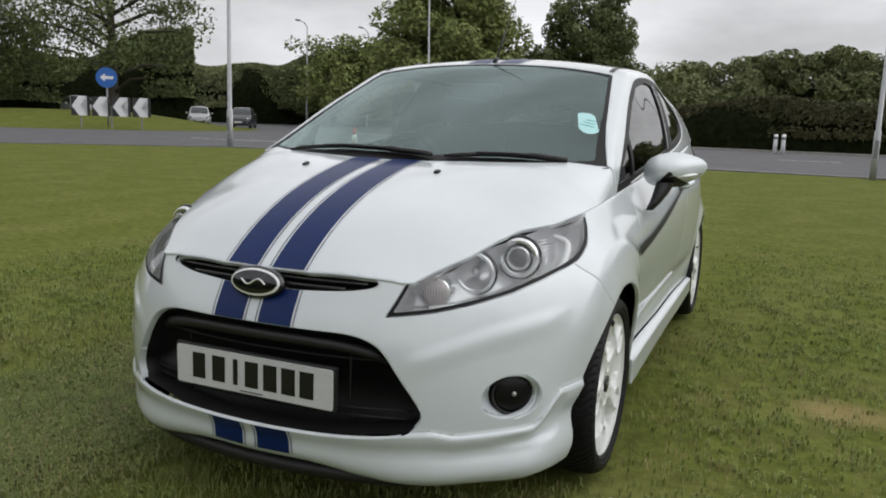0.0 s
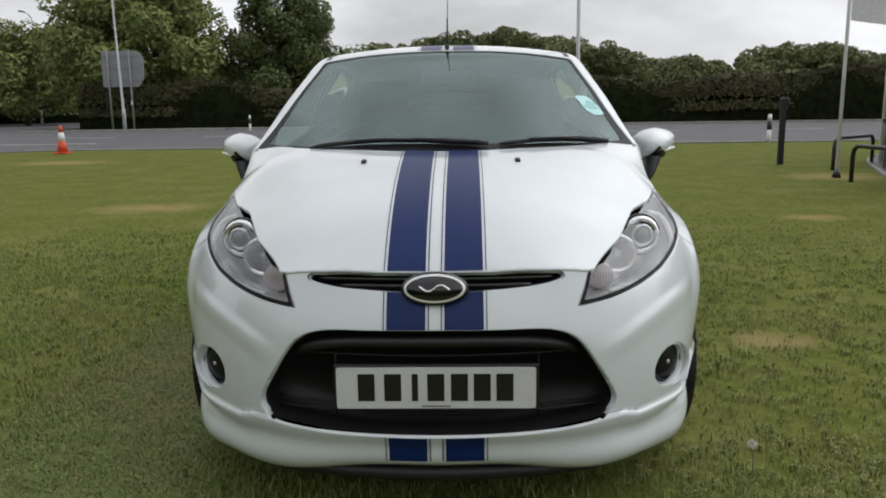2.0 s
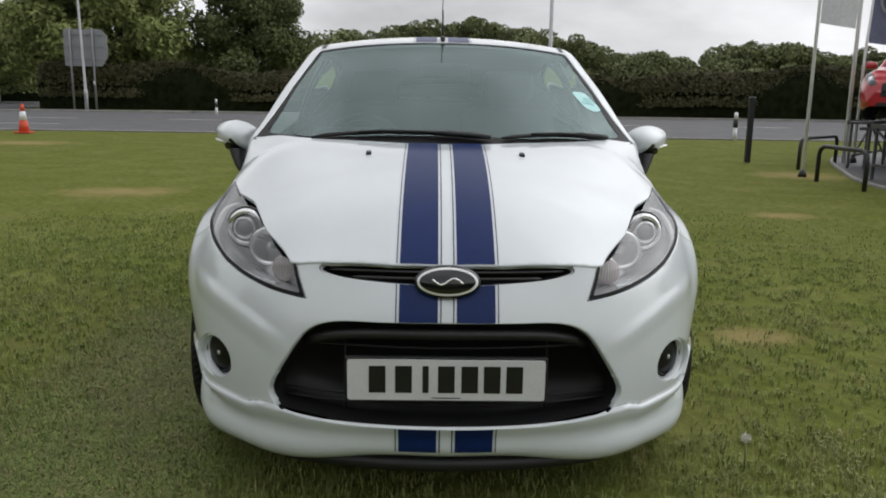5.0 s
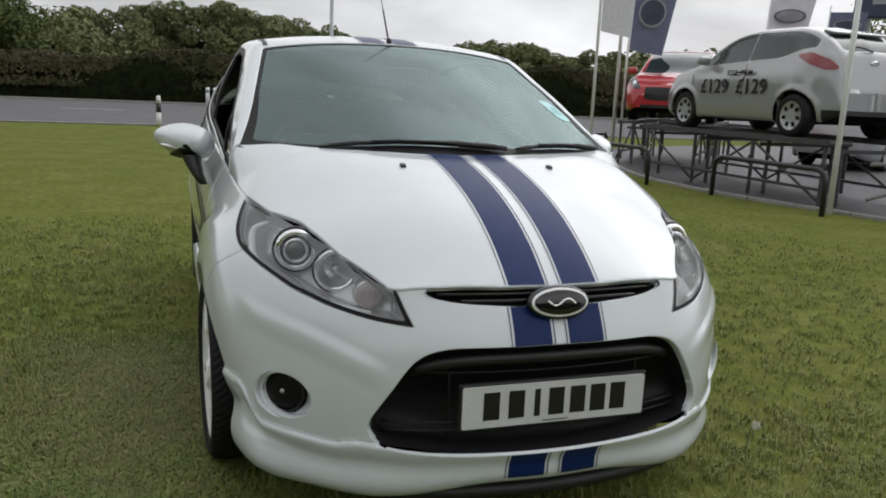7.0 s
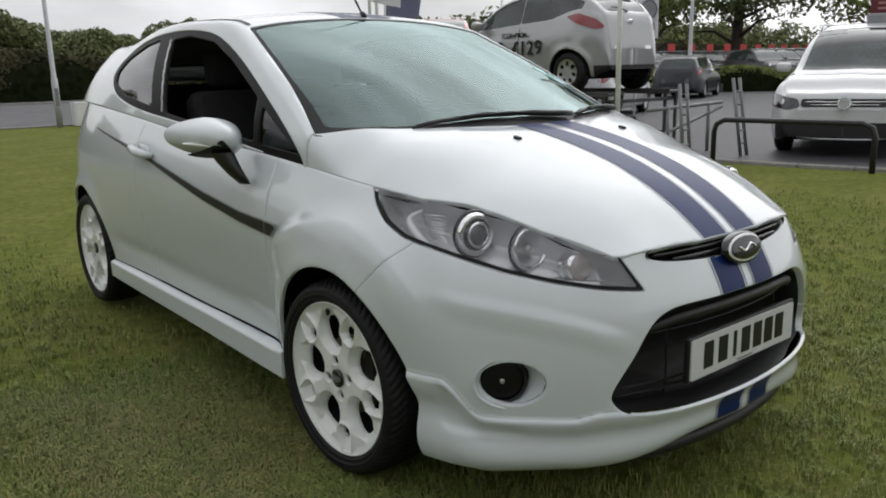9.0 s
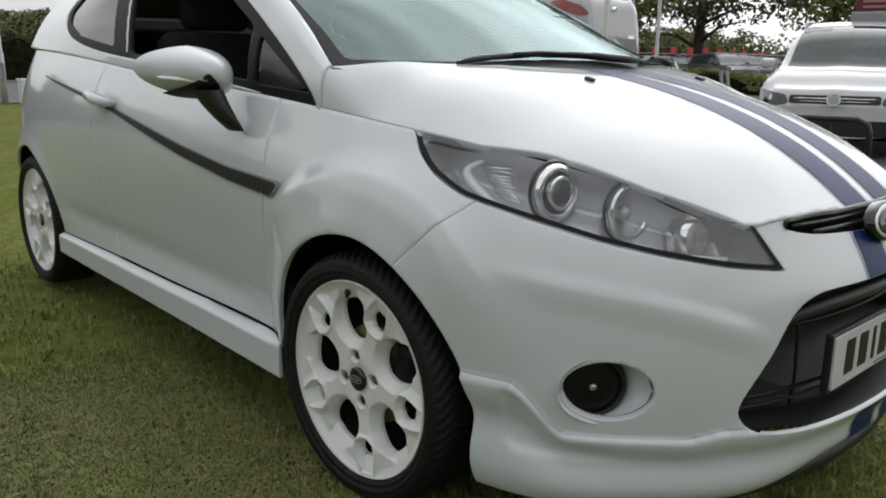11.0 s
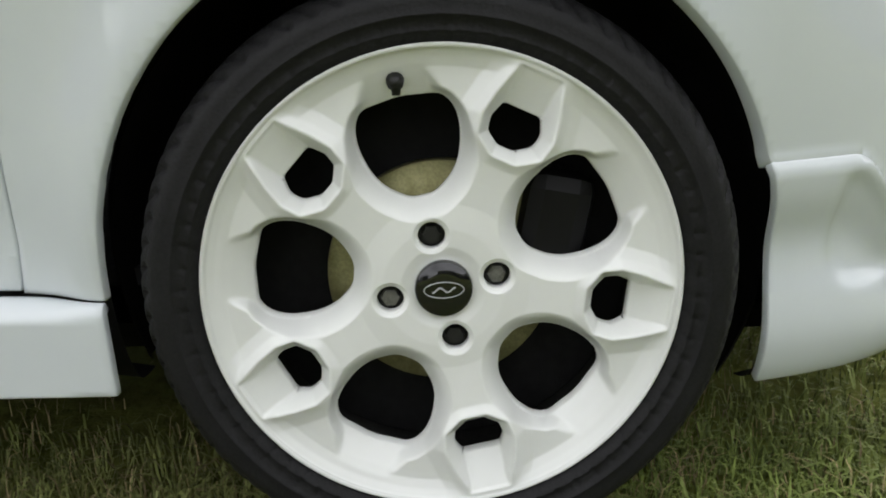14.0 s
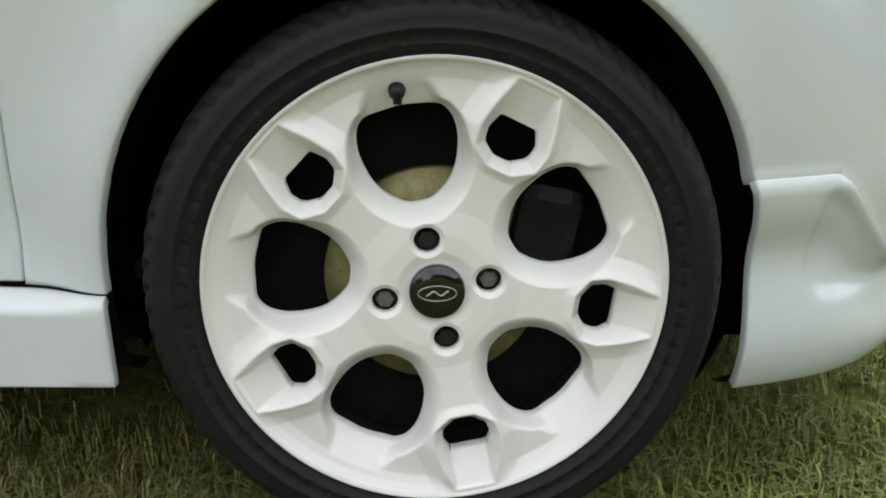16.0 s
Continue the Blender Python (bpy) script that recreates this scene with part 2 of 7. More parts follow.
def lathe(profile, n=48, axis="x"):
    """Verts and faces of the (radius, along) profile turned round an axis."""
    verts, faces = [], []
    for j in range(n):
        a = 2 * math.pi * j / n
        for r, h in profile:
            c, s = r * math.cos(a), r * math.sin(a)
            verts.append((h, c, s) if axis == "x" else ((c, h, s) if axis == "y" else (c, s, h)))
    k = len(profile)
    for j in range(n):
        for i in range(k - 1):
            a, b = j * k + i, ((j + 1) % n) * k + i
            faces.append((a, a + 1, b + 1, b))
    return verts, faces


# ---- spline surfaces ----
def spline(t, knots, values):
    """Natural cubic spline through values (k or k x m) at knots, at the places t."""
    x, y = np.asarray(knots, float), np.asarray(values, float)
    flat = y.ndim == 1
    y = y[:, None] if flat else y.reshape(len(x), -1)
    n, h = len(x), np.diff(x)
    a, rhs = np.zeros((n, n)), np.zeros((n, y.shape[1]))
    a[0, 0] = a[-1, -1] = 1
    for i in range(1, n - 1):
        a[i, i - 1], a[i, i], a[i, i + 1] = h[i - 1], 2 * (h[i - 1] + h[i]), h[i]
        rhs[i] = 6 * ((y[i + 1] - y[i]) / h[i] - (y[i] - y[i - 1]) / h[i - 1])
    m = np.linalg.solve(a, rhs)
    t = np.asarray(t, float)
    i = np.clip(np.searchsorted(x, t, side="right") - 1, 0, n - 2)
    tc = np.clip(t, x[0], x[-1])
    hh, u, w = h[i][:, None], (x[i + 1] - tc)[:, None], (tc - x[i])[:, None]
    out = (m[i] * u ** 3 + m[i + 1] * w ** 3) / (6 * hh) + (y[i] / hh - m[i] * hh / 6) * u + (y[i + 1] / hh - m[i + 1] * hh / 6) * w
    ends = np.where(t > x[-1], t - x[-1], np.where(t < x[0], t - x[0], 0))[:, None]
    first = (y[1] - y[0]) / h[0] - h[0] * (2 * m[0] + m[1]) / 6
    last = (y[-1] - y[-2]) / h[-1] + h[-1] * (m[-2] + 2 * m[-1]) / 6
    out = out + ends * np.where(ends > 0, last, first)
    return out[:, 0] if flat else out


def smoothstep(a, b, x):
    t = np.clip((x - a) / (b - a), 0, 1)
    return t * t * (3 - 2 * t)


def curve2d(points, n=120, closed=True):
    """A smooth polygon through 2D points."""
    p = np.asarray(points, float)
    if closed:
        p = np.vstack([p[-3:], p, p[:4]])
    d = np.concatenate([[0], np.cumsum(np.maximum(np.linalg.norm(np.diff(p, axis=0), axis=1), 1e-6) ** 0.7)])
    lo, hi = (d[3], d[-4]) if closed else (d[0], d[-1])
    return spline(np.linspace(lo, hi, n + 1)[:-1] if closed else np.linspace(lo, hi, n), d, p)


def rounded(points, r, n=5):
    """A polygon with its corners rounded off by about r (one number, or one for each corner)."""
    p = [Vector(q) for q in points]
    rs = r if isinstance(r, (list, tuple)) else [r] * len(p)
    out = []
    for i, c in enumerate(p):
        a, b = p[i - 1], p[(i + 1) % len(p)]
        ra = min(rs[i], (a - c).length * 0.49, (b - c).length * 0.49)
        s, e = c + (a - c).normalized() * ra, c + (b - c).normalized() * ra
        for j in range(n + 1):
            t = j / n
            out.append(tuple(s * (1 - t) ** 2 + c * 2 * t * (1 - t) + e * t * t))
    return np.array(out)


def inside(points, poly):
    """Signed distance of 2D points to a polygon: plus inside."""
    p, a = np.asarray(points, float), np.asarray(poly, float)
    b = np.roll(a, -1, axis=0)
    best, odd = np.full(len(p), 1e9), np.zeros(len(p), bool)
    for (ax, ay), (bx, by) in zip(a, b):
        ex, ey = bx - ax, by - ay
        wx, wy = p[:, 0] - ax, p[:, 1] - ay
        t = np.clip((wx * ex + wy * ey) / max(ex * ex + ey * ey, 1e-12), 0, 1)
        best = np.minimum(best, (wx - t * ex) ** 2 + (wy - t * ey) ** 2)
        if ay != by:
            odd ^= ((ay > p[:, 1]) != (by > p[:, 1])) & (p[:, 0] < ex * (p[:, 1] - ay) / ey + ax)
    return np.where(odd, 1, -1) * np.sqrt(best)


def below(points, line):
    """How far 2D points lie below the open line y = f(x)."""
    p = np.asarray(points, float)
    a = np.asarray(line, float)
    return np.interp(p[:, 0], a[:, 0], a[:, 1]) - p[:, 1]


def clip(V, F, f):
    """Keep the side where the field f (one value a vertex) is positive; cut faces exactly."""
    V, f = np.asarray(V, float), np.asarray(f, float)
    pos = f > 0
    made, edge, out = [], {}, []

    def cut(i, j):
        key = (i, j) if i < j else (j, i)
        if key not in edge:
            a, b = key
            t = f[a] / (f[a] - f[b])
            edge[key] = len(V) + len(made)
            made.append(V[a] + t * (V[b] - V[a]))
        return edge[key]

    for q in F:
        n = sum(1 for i in q if pos[i])
        if n == len(q):
            out.append(tuple(q))
        elif n:
            loop = []
            for a, b in zip(q, tuple(q[1:]) + (q[0],)):
                if pos[a]:
                    loop.append(a)
                if pos[a] != pos[b]:
                    loop.append(cut(a, b))
            if len(loop) > 2:
                out.append(tuple(loop))
    V = np.vstack([V, np.array(made)]) if made else V
    return tidy(V, out)


def tidy(V, F):
    used = sorted({i for q in F for i in q})
    at = {i: n for n, i in enumerate(used)}
    return V[used] if len(used) else V[:0], [tuple(at[i] for i in q) for q in F]


def grid_faces(rows, cols):
    return [(i * cols + j, i * cols + j + 1, (i + 1) * cols + j + 1, (i + 1) * cols + j) for i in range(rows - 1) for j in range(cols - 1)]


def normals(V, F):
    V = np.asarray(V)[:, :3]
    n = np.zeros_like(V)
    for q in F:
        p = V[list(q)]
        c = np.zeros(3)
        for i in range(1, len(q) - 1):
            c += np.cross(p[i] - p[0], p[i + 1] - p[0])
        for i in q:
            n[i] += c
    return n / np.maximum(np.linalg.norm(n, axis=1), 1e-12)[:, None]


def rim(V, F, depth, n=None, roll=0.0015):
    """The same sheet with its open edges rolled over and turned in by depth, so that it reads as a thick panel."""
    V = np.asarray(V)[:, :3]
    n = normals(V, F) if n is None else n
    count = {}
    for q in F:
        for a, b in zip(q, tuple(q[1:]) + (q[0],)):
            count[(a, b)] = 1
    open_edges = [(a, b) for a, b in count if (b, a) not in count]
    ring = sorted({i for e in open_edges for i in e})
    at1 = {i: len(V) + k for k, i in enumerate(ring)}
    at2 = {i: len(V) + len(ring) + k for k, i in enumerate(ring)}
    out = np.zeros((len(V), 3))
    for a, b in open_edges:
        d = V[b] - V[a]
        o = np.cross(d, n[a])
        o /= max(np.linalg.norm(o), 1e-12)
        out[a] += o
        out[b] += o
    ln = np.maximum(np.linalg.norm(out, axis=1), 1e-12)[:, None]
    out = out / ln
    v1 = V[ring] + roll * out[ring] - roll * n[ring]
    v2 = V[ring] + roll * out[ring] - depth * n[ring]
    G = list(F)
    for a, b in open_edges:
        G.append((b, a, at1[a], at1[b]))
        G.append((at1[b], at1[a], at2[a], at2[b]))
    return np.vstack([V, v1, v2]), G


def mirror(V, F):
    W = np.array(V, float)
    W[:, 0] *= -1
    return W, [tuple(reversed(q)) for q in F]


def flat(poly, to3d, depth, back):
    """A plate of the outline poly: to3d maps (u, v) to a place, back is the vector to its back."""
    n = len(poly)
    front = [Vector(to3d(u, v)) for u, v in poly]
    b = Vector(back) * depth
    bm = bmesh.new()
    f = [bm.verts.new(p) for p in front]
    g = [bm.verts.new(p + b) for p in front]
    bm.faces.new(f)
    bm.faces.new(g[::-1])
    for i in range(n):
        bm.faces.new((f[i], f[(i + 1) % n], g[(i + 1) % n], g[i]))
    bmesh.ops.triangulate(bm, faces=[q for q in bm.faces if len(q.verts) > 4])
    return bm

# ---- ground, road and forecourt ----
def fast_mesh(name, verts, faces, mat, parent=None, label="", smooth=False, category="", kind=""):
    """A mesh from arrays: verts n x 3, faces m x 3 or m x 4."""
    me = bpy.data.meshes.new(name)
    v, f = np.ascontiguousarray(verts, np.float32), np.ascontiguousarray(faces, np.int32)
    k = f.shape[1]
    me.vertices.add(len(v))
    me.vertices.foreach_set("co", v.ravel())
    me.loops.add(f.size)
    me.loops.foreach_set("vertex_index", f.ravel())
    me.polygons.add(len(f))
    me.polygons.foreach_set("loop_start", np.arange(0, f.size, k, dtype=np.int32))
    me.polygons.foreach_set("use_smooth", np.full(len(f), smooth))
    me.update(calc_edges=True)
    me.materials.append(mat)
    ob = new(name, me)
    if parent:
        ob.parent = parent
    return tagged(ob, label, category, "", kind)


def lawn_material():
    m = material("lawn_soil", (0.120, 0.140, 0.029), 0.95, vary=0.30, scale=1.6, second=(0.160, 0.168, 0.048), spots=0.56, bump=1.0, bump_scale=45, specular=0.05)
    nt = m.node_tree
    b = nt.nodes["Principled BSDF"]
    last = b.inputs["Base Color"].links[0].from_socket
    coord = nt.nodes.new("ShaderNodeTexCoord")
    wobble = nt.nodes.new("ShaderNodeTexNoise")
    wobble.inputs["Scale"].default_value, wobble.inputs["Detail"].default_value = 3.5, 5.0
    nt.links.new(coord.outputs["Object"], wobble.inputs["Vector"])
    # worn straw-coloured patches where they lie on the lawn
    for px, py, sx, sy in BARE:
        mp = nt.nodes.new("ShaderNodeMapping")
        mp.vector_type = "TEXTURE"
        mp.inputs["Location"].default_value = (px, py, 0)
        mp.inputs["Scale"].default_value = (sx, sy, 1)
        ln = nt.nodes.new("ShaderNodeVectorMath")
        ln.operation = "LENGTH"
        add = nt.nodes.new("ShaderNodeMath")
        add.operation = "MULTIPLY_ADD"
        add.inputs[1].default_value, add.inputs[2].default_value = 1.4, -0.7
        tot = nt.nodes.new("ShaderNodeMath")
        fade = nt.nodes.new("ShaderNodeMapRange")
        fade.inputs["From Min"].default_value, fade.inputs["From Max"].default_value = 1.20, 0.30
        fade.inputs["To Max"].default_value = 0.75
        mix = nt.nodes.new("ShaderNodeMix")
        mix.data_type = "RGBA"
        mix.inputs["B"].default_value = (0.29, 0.225, 0.10, 1)
        link = nt.links.new
        link(coord.outputs["Object"], mp.inputs["Vector"])
        link(mp.outputs[0], ln.inputs[0])
        link(wobble.outputs["Fac"], add.inputs[0])
        link(ln.outputs["Value"], tot.inputs[0])
        link(add.outputs[0], tot.inputs[1])
        link(tot.outputs[0], fade.inputs["Value"])
        link(fade.outputs[0], mix.inputs["Factor"])
        link(last, mix.inputs["A"])
        last = mix.outputs["Result"]
    link(last, b.inputs["Base Color"])
    return m


BARE = [(-3.75, 6.6, .75, .50), (-9.2, 15.1, 1.2, .8), (1.62, 1.08, .24, .17), (3.6, 5.3, .35, .25), (5.85, 9.7, .8, .7)]
M["lawn"] = lawn_material()
M["asphalt"] = material("asphalt", (0.125, 0.125, 0.130), 0.80, vary=0.18, scale=0.9, second=(0.10, 0.10, 0.105), bump=0.4, bump_scale=120, specular=0.3)
M["forecourt"] = material("forecourt_tarmac", (0.038, 0.038, 0.042), 0.55, vary=0.25, scale=0.8, second=(0.052, 0.052, 0.056), bump=0.35, bump_scale=130)
M["kerb"] = material("kerb_concrete", (0.30, 0.29, 0.27), 0.85, vary=0.2, scale=3, bump=0.4, bump_scale=80)
M["road_paint"] = material("road_paint", (0.62, 0.62, 0.60), 0.7, vary=0.2, scale=6)

# one sheet to the horizon, gently uneven near the car
rad = np.concatenate([np.linspace(0.02, 18, 60), np.geomspace(19, 2600, 24)])
ang = np.linspace(0, 2 * math.pi, 97)[:-1]
RR, AA = np.meshgrid(rad, ang, indexing="ij")
gx, gy = RR * np.cos(AA), RR * np.sin(AA)
gz = 0.006 * np.sin(gx * 1.7 + 1) * np.sin(gy * 1.3) * np.clip((RR - 3) / 4, 0, 1) - 0.012
gf = []
for i in range(len(rad) - 1):
    for j in range(96):
        gf.append((i * 96 + j, (i + 1) * 96 + j, (i + 1) * 96 + (j + 1) % 96, i * 96 + (j + 1) % 96))
fast_mesh("ground", np.stack([gx.ravel(), gy.ravel(), gz.ravel()], axis=1), gf, M["lawn"], None, "mown green lawn with worn straw patches", True, "grass", "structure")


def slab(name, outline, z, mat, label, category, depth=0.05):
    bm = flat(outline, lambda u, w: (u, w, z), depth, (0, 0, -1))
    return part(name, bm, mat, None, label, category=category, kind="structure")


def kerb_line(points, wide=0.125, tall=0.10, label="pale concrete kerb at the road edge", length=0.9):
    """A run of kerb stones, each with its joint."""
    run = empty("kerb", None, label, "kerb", kind="structure")
    pts = [Vector((p[0], p[1], 0)) for p in points]
    me = None
    for a, b in zip(pts, pts[1:]):
        d = b - a
        n_ = max(1, round(d.length / length))
        for i in range(n_):
            c = a + d * ((i + 0.5) / n_)
            bm = box_bm((d.length / n_ - 0.012, wide, tall + 0.1), Matrix(), 0.012, 1)
            if me is None or abs(me[1] - d.length / n_) > 0.004:
                o = part("kerb_stone", bm, M["kerb"], run)
                me = (o.data, d.length / n_)
            else:
                bm.free()
                o = new("kerb_stone", me[0])
                o.parent = run
            o.matrix_basis = Matrix.Translation((c.x, c.y, (tall - 0.1) / 2)) @ Matrix.Rotation(math.atan2(d.y, d.x), 4, "Z")
    return run


ROAD_NEAR, ROAD_FAR = 20.6, 41.0
slab("road", [(-12, 20.4), (0, 20.4), (160, 20.4), (160, 41.0), (-22, 41.0), (-25.5, 46.5), (-26, 79.5), (-42, 73), (-58, 61), (-120, 66), (-150, 40), (-120, -40), (-60, -6), (-34, 6.5), (-20.5, 14.3), (-16, 18.4)], 0.004, M["asphalt"], "grey asphalt road past the lawn", "road")
kerb_line([(-13, 20.5), (34, 20.5)], label="low kerb between lawn and road", tall=0.03)
kerb_line([(-16, 41.1), (60, 41.1)], tall=0.12, length=1.8)
for i in range(11):
    part("lane_mark", box_bm((2.2, .12, .004), Matrix.Translation((-16 + i * 6.0, 30.8, .007)), 0), M["road_paint"], None, "worn white lane mark on the road", category="road marking", kind="structure")
part("lane_mark", box_bm((9.0, .14, .004), Matrix.Translation((-17.5, 24.5, .007)) @ Matrix.Rotation(.12, 4, "Z"), 0), M["road_paint"], None, "worn white edge mark on the road", category="road marking", kind="structure")
far_verge = [(-20, 41.2), (160, 41.2), (160, 46), (-20, 46)]
slab("verge", far_verge, 0.02, M["lawn"], "grass verge before the hedge", "grass")
FORECOURT = [(7.0, -30), (6.9, -4), (7.15, 1.6), (6.95, 2.6), (6.75, 4.0), (6.35, 5.6), (6.15, 7.0), (6.25, 8.6), (6.8, 10.2), (7.6, 12.2), (9.2, 14.6), (14, 17.2), (30, 18.4), (70, 18.6), (70, -30)]
fc = [tuple(p) for p in curve2d(FORECOURT[1:12], 60, closed=False)]
slab("forecourt", [FORECOURT[0]] + fc + FORECOURT[12:], 0.006, M["forecourt"], "dark wet-looking tarmac forecourt", "forecourt")
kerb_line(fc[8:52:2], wide=0.06, tall=0.035, label="thin pale edging strip round the forecourt", length=0.8)
slab("traffic_island", rounded([(-24, 39.5), (-13, 40.2), (-13, 41.5), (-24, 42.0)], .6), 0.09, M["asphalt"], "low kerbed traffic island in the road", "traffic island", 0.09)
kerb_line([(-24, 39.4), (-13, 40.1)], tall=0.10, length=0.9)

# ---- the white hatchback: its surfaces ----
# Front axle near y = 0, nose towards -y, half width along x; every section runs from the underside up to the shoulder.
AXLE_F, AXLE_R, HUB_Z = 0.0204, 2.49, 0.3103


def bonnet_edge(y):
    return spline(y, [-0.76, -0.67, -0.53, -0.36, -0.19, -0.04, 0.13, 0.3, 0.4], [0.40, 0.425, 0.51, 0.60, 0.673, 0.722, 0.741, 0.752, 0.754])


def bonnet_z(x, y):
    zc = spline(y, [-0.76, -0.73, -0.54, -0.35, -0.07, 0.1, 0.35], [0.725, 0.752, 0.876, 0.948, 1.008, 1.032, 1.055])
    ze = spline(y, [-0.76, -0.67, -0.53, -0.36, -0.19, -0.04, 0.13, 0.3, 0.4], [0.700, 0.735, 0.787, 0.830, 0.863, 0.887, 0.905, 0.921, 0.929])
    u = np.abs(x / bonnet_edge(y))
    base = ze + (zc - ze) * (1 - u ** (2.4 + 5.5 * smoothstep(-0.30, 0.26, y)))
    # the corner behind rises into the foot of the windscreen pillar
    crown = np.interp(u, [0.5, 0.815, 0.98, 1.2], [1.110, 1.056, 1.009, 1.0])
    foot = ze + (crown - ze) * (1 - np.minimum(u, 1.2) ** 110)
    return base + np.maximum(foot - base, 0) * smoothstep(0.55, 0.82, u) * np.clip((y - 0.06) / 0.206, 0, 1) ** 1.5


SECTIONS = [
    # nose centre, nose, beside the grille, corner, corner behind the fog lamp
    [(0, -.740, .222), (0, -.792, .242), (0, -.815, .288), (0, -.826, .40), (0, -.820, .53), (0, -.803, .615), (0, -.765, .685), (0, -.728, .735)],
    [(.21, -.722, .218), (.215, -.775, .238), (.22, -.800, .288), (.22, -.810, .40), (.22, -.803, .53), (.22, -.785, .615), (.22, -.750, .685), (.22, -.715, .735)],
    [(.41, -.645, .178), (.43, -.718, .212), (.44, -.742, .288), (.445, -.748, .40), (.445, -.742, .53), (.435, -.725, .615), (.425, -.698, .685), (.418, -.672, .735)],
    [(.55, -.530, .166), (.595, -.595, .202), (.607, -.612, .285), (.612, -.620, .40), (.608, -.617, .53), (.592, -.605, .63), (.560, -.580, .71), (.505, -.540, .785)],
    [(.65, -.425, .158), (.705, -.470, .192), (.718, -.482, .285), (.724, -.487, .40), (.722, -.482, .53), (.708, -.465, .645), (.665, -.425, .75), (.595, -.370, .83)],
    # along the side: before, over and behind the front wheel, door, quarter, rear wheel, tail
    [(.70, -.300, .150), (.757, -.310, .186), (.780, -.312, .285), (.796, -.310, .40), (.812, -.300, .53), (.798, -.285, .66), (.752, -.245, .775), (.668, -.200, .86)],
    [(.76, .022, .150), (.805, .022, .190), (.822, .022, .285), (.838, .022, .40), (.846, .022, .53), (.838, .020, .67), (.800, .010, .79), (.728, -.020, .88)],
    [(.73, .40, .190), (.785, .40, .203), (.797, .40, .295), (.806, .40, .40), (.820, .40, .53), (.832, .40, .68), (.812, .40, .81), (.755, .40, .928)],
    [(.73, 1.05, .185), (.790, 1.05, .200), (.800, 1.05, .295), (.800, 1.05, .40), (.815, 1.05, .53), (.838, 1.05, .70), (.825, 1.05, .84), (.765, 1.05, .968)],
    [(.73, 1.70, .190), (.790, 1.70, .205), (.802, 1.70, .295), (.812, 1.70, .40), (.830, 1.70, .53), (.846, 1.70, .70), (.832, 1.70, .87), (.768, 1.70, 1.018)],
    [(.75, 2.49, .200), (.800, 2.49, .215), (.812, 2.49, .295), (.824, 2.49, .40), (.834, 2.49, .53), (.832, 2.49, .72), (.800, 2.49, .91), (.735, 2.49, 1.07)],
    [(.66, 2.84, .220), (.725, 2.84, .235), (.738, 2.84, .295), (.748, 2.84, .40), (.756, 2.84, .53), (.752, 2.84, .73), (.722, 2.82, .92), (.665, 2.79, 1.085)],
    [(.48, 2.99, .230), (.540, 3.02, .250), (.560, 3.035, .30), (.570, 3.045, .40), (.570, 3.045, .53), (.56, 3.02, .75), (.54, 2.97, .94), (.51, 2.92, 1.09)],
    [(0, 3.06, .235), (0, 3.09, .255), (0, 3.10, .30), (0, 3.11, .40), (0, 3.11, .53), (0, 3.08, .76), (0, 3.02, .95), (0, 2.96, 1.095)],
]
STATION = [0, 1, 2, 3, 4, 5, 6.4, 7.8, 10, 12.2, 14.8, 16.2, 17.2, 18.8]


def side_sheet(lo=0.0, hi=18.8, ns=300, nk=60, both=False):
    """Rows along the car of points x, y, z, s, k."""
    table = np.array(SECTIONS, float)
    table[:7, 7, 2] = bonnet_z(table[:7, 7, 0], table[:7, 7, 1]) - 0.002
    # mirrored stations keep the nose smooth across the middle
    knots = np.concatenate([-np.array(STATION[3:0:-1]), STATION])
    front = table[3:0:-1].copy()
    front[:, :, 0] *= -1
    table = np.concatenate([front, table])
    s = np.linspace(lo, hi, ns)
    if both:
        s = np.concatenate([-s[:0:-1], s])
    rows = spline(np.abs(s), knots, table.reshape(len(knots), -1)).reshape(len(s), 8, 3)
    k = np.linspace(0, 1, nk)
    pts = spline(k, np.linspace(0, 1, 8), rows.transpose(1, 0, 2).reshape(8, -1)).reshape(nk, len(s), 3).transpose(1, 0, 2)
    pts[s < 0, :, 0] *= -1
    V = np.concatenate([pts, np.broadcast_to(s[:, None, None], (len(s), nk, 1)), np.broadcast_to(k[None, :, None], (len(s), nk, 1))], axis=2).reshape(-1, 5)
    F = [tuple(reversed(f)) for f in grid_faces(len(s), nk)]
    V[:, :3] += normals(V, F) * dress(V)[:, None]
    return V, F


ARCH_F, ARCH_R = (AXLE_F, 0.318, 0.336), (AXLE_R, 0.318, 0.336)


def lip_line(y):
    return 0.330 + 0.090 * smoothstep(-0.505, -0.395, y) + 0.018 * smoothstep(-0.66, -0.72, y)


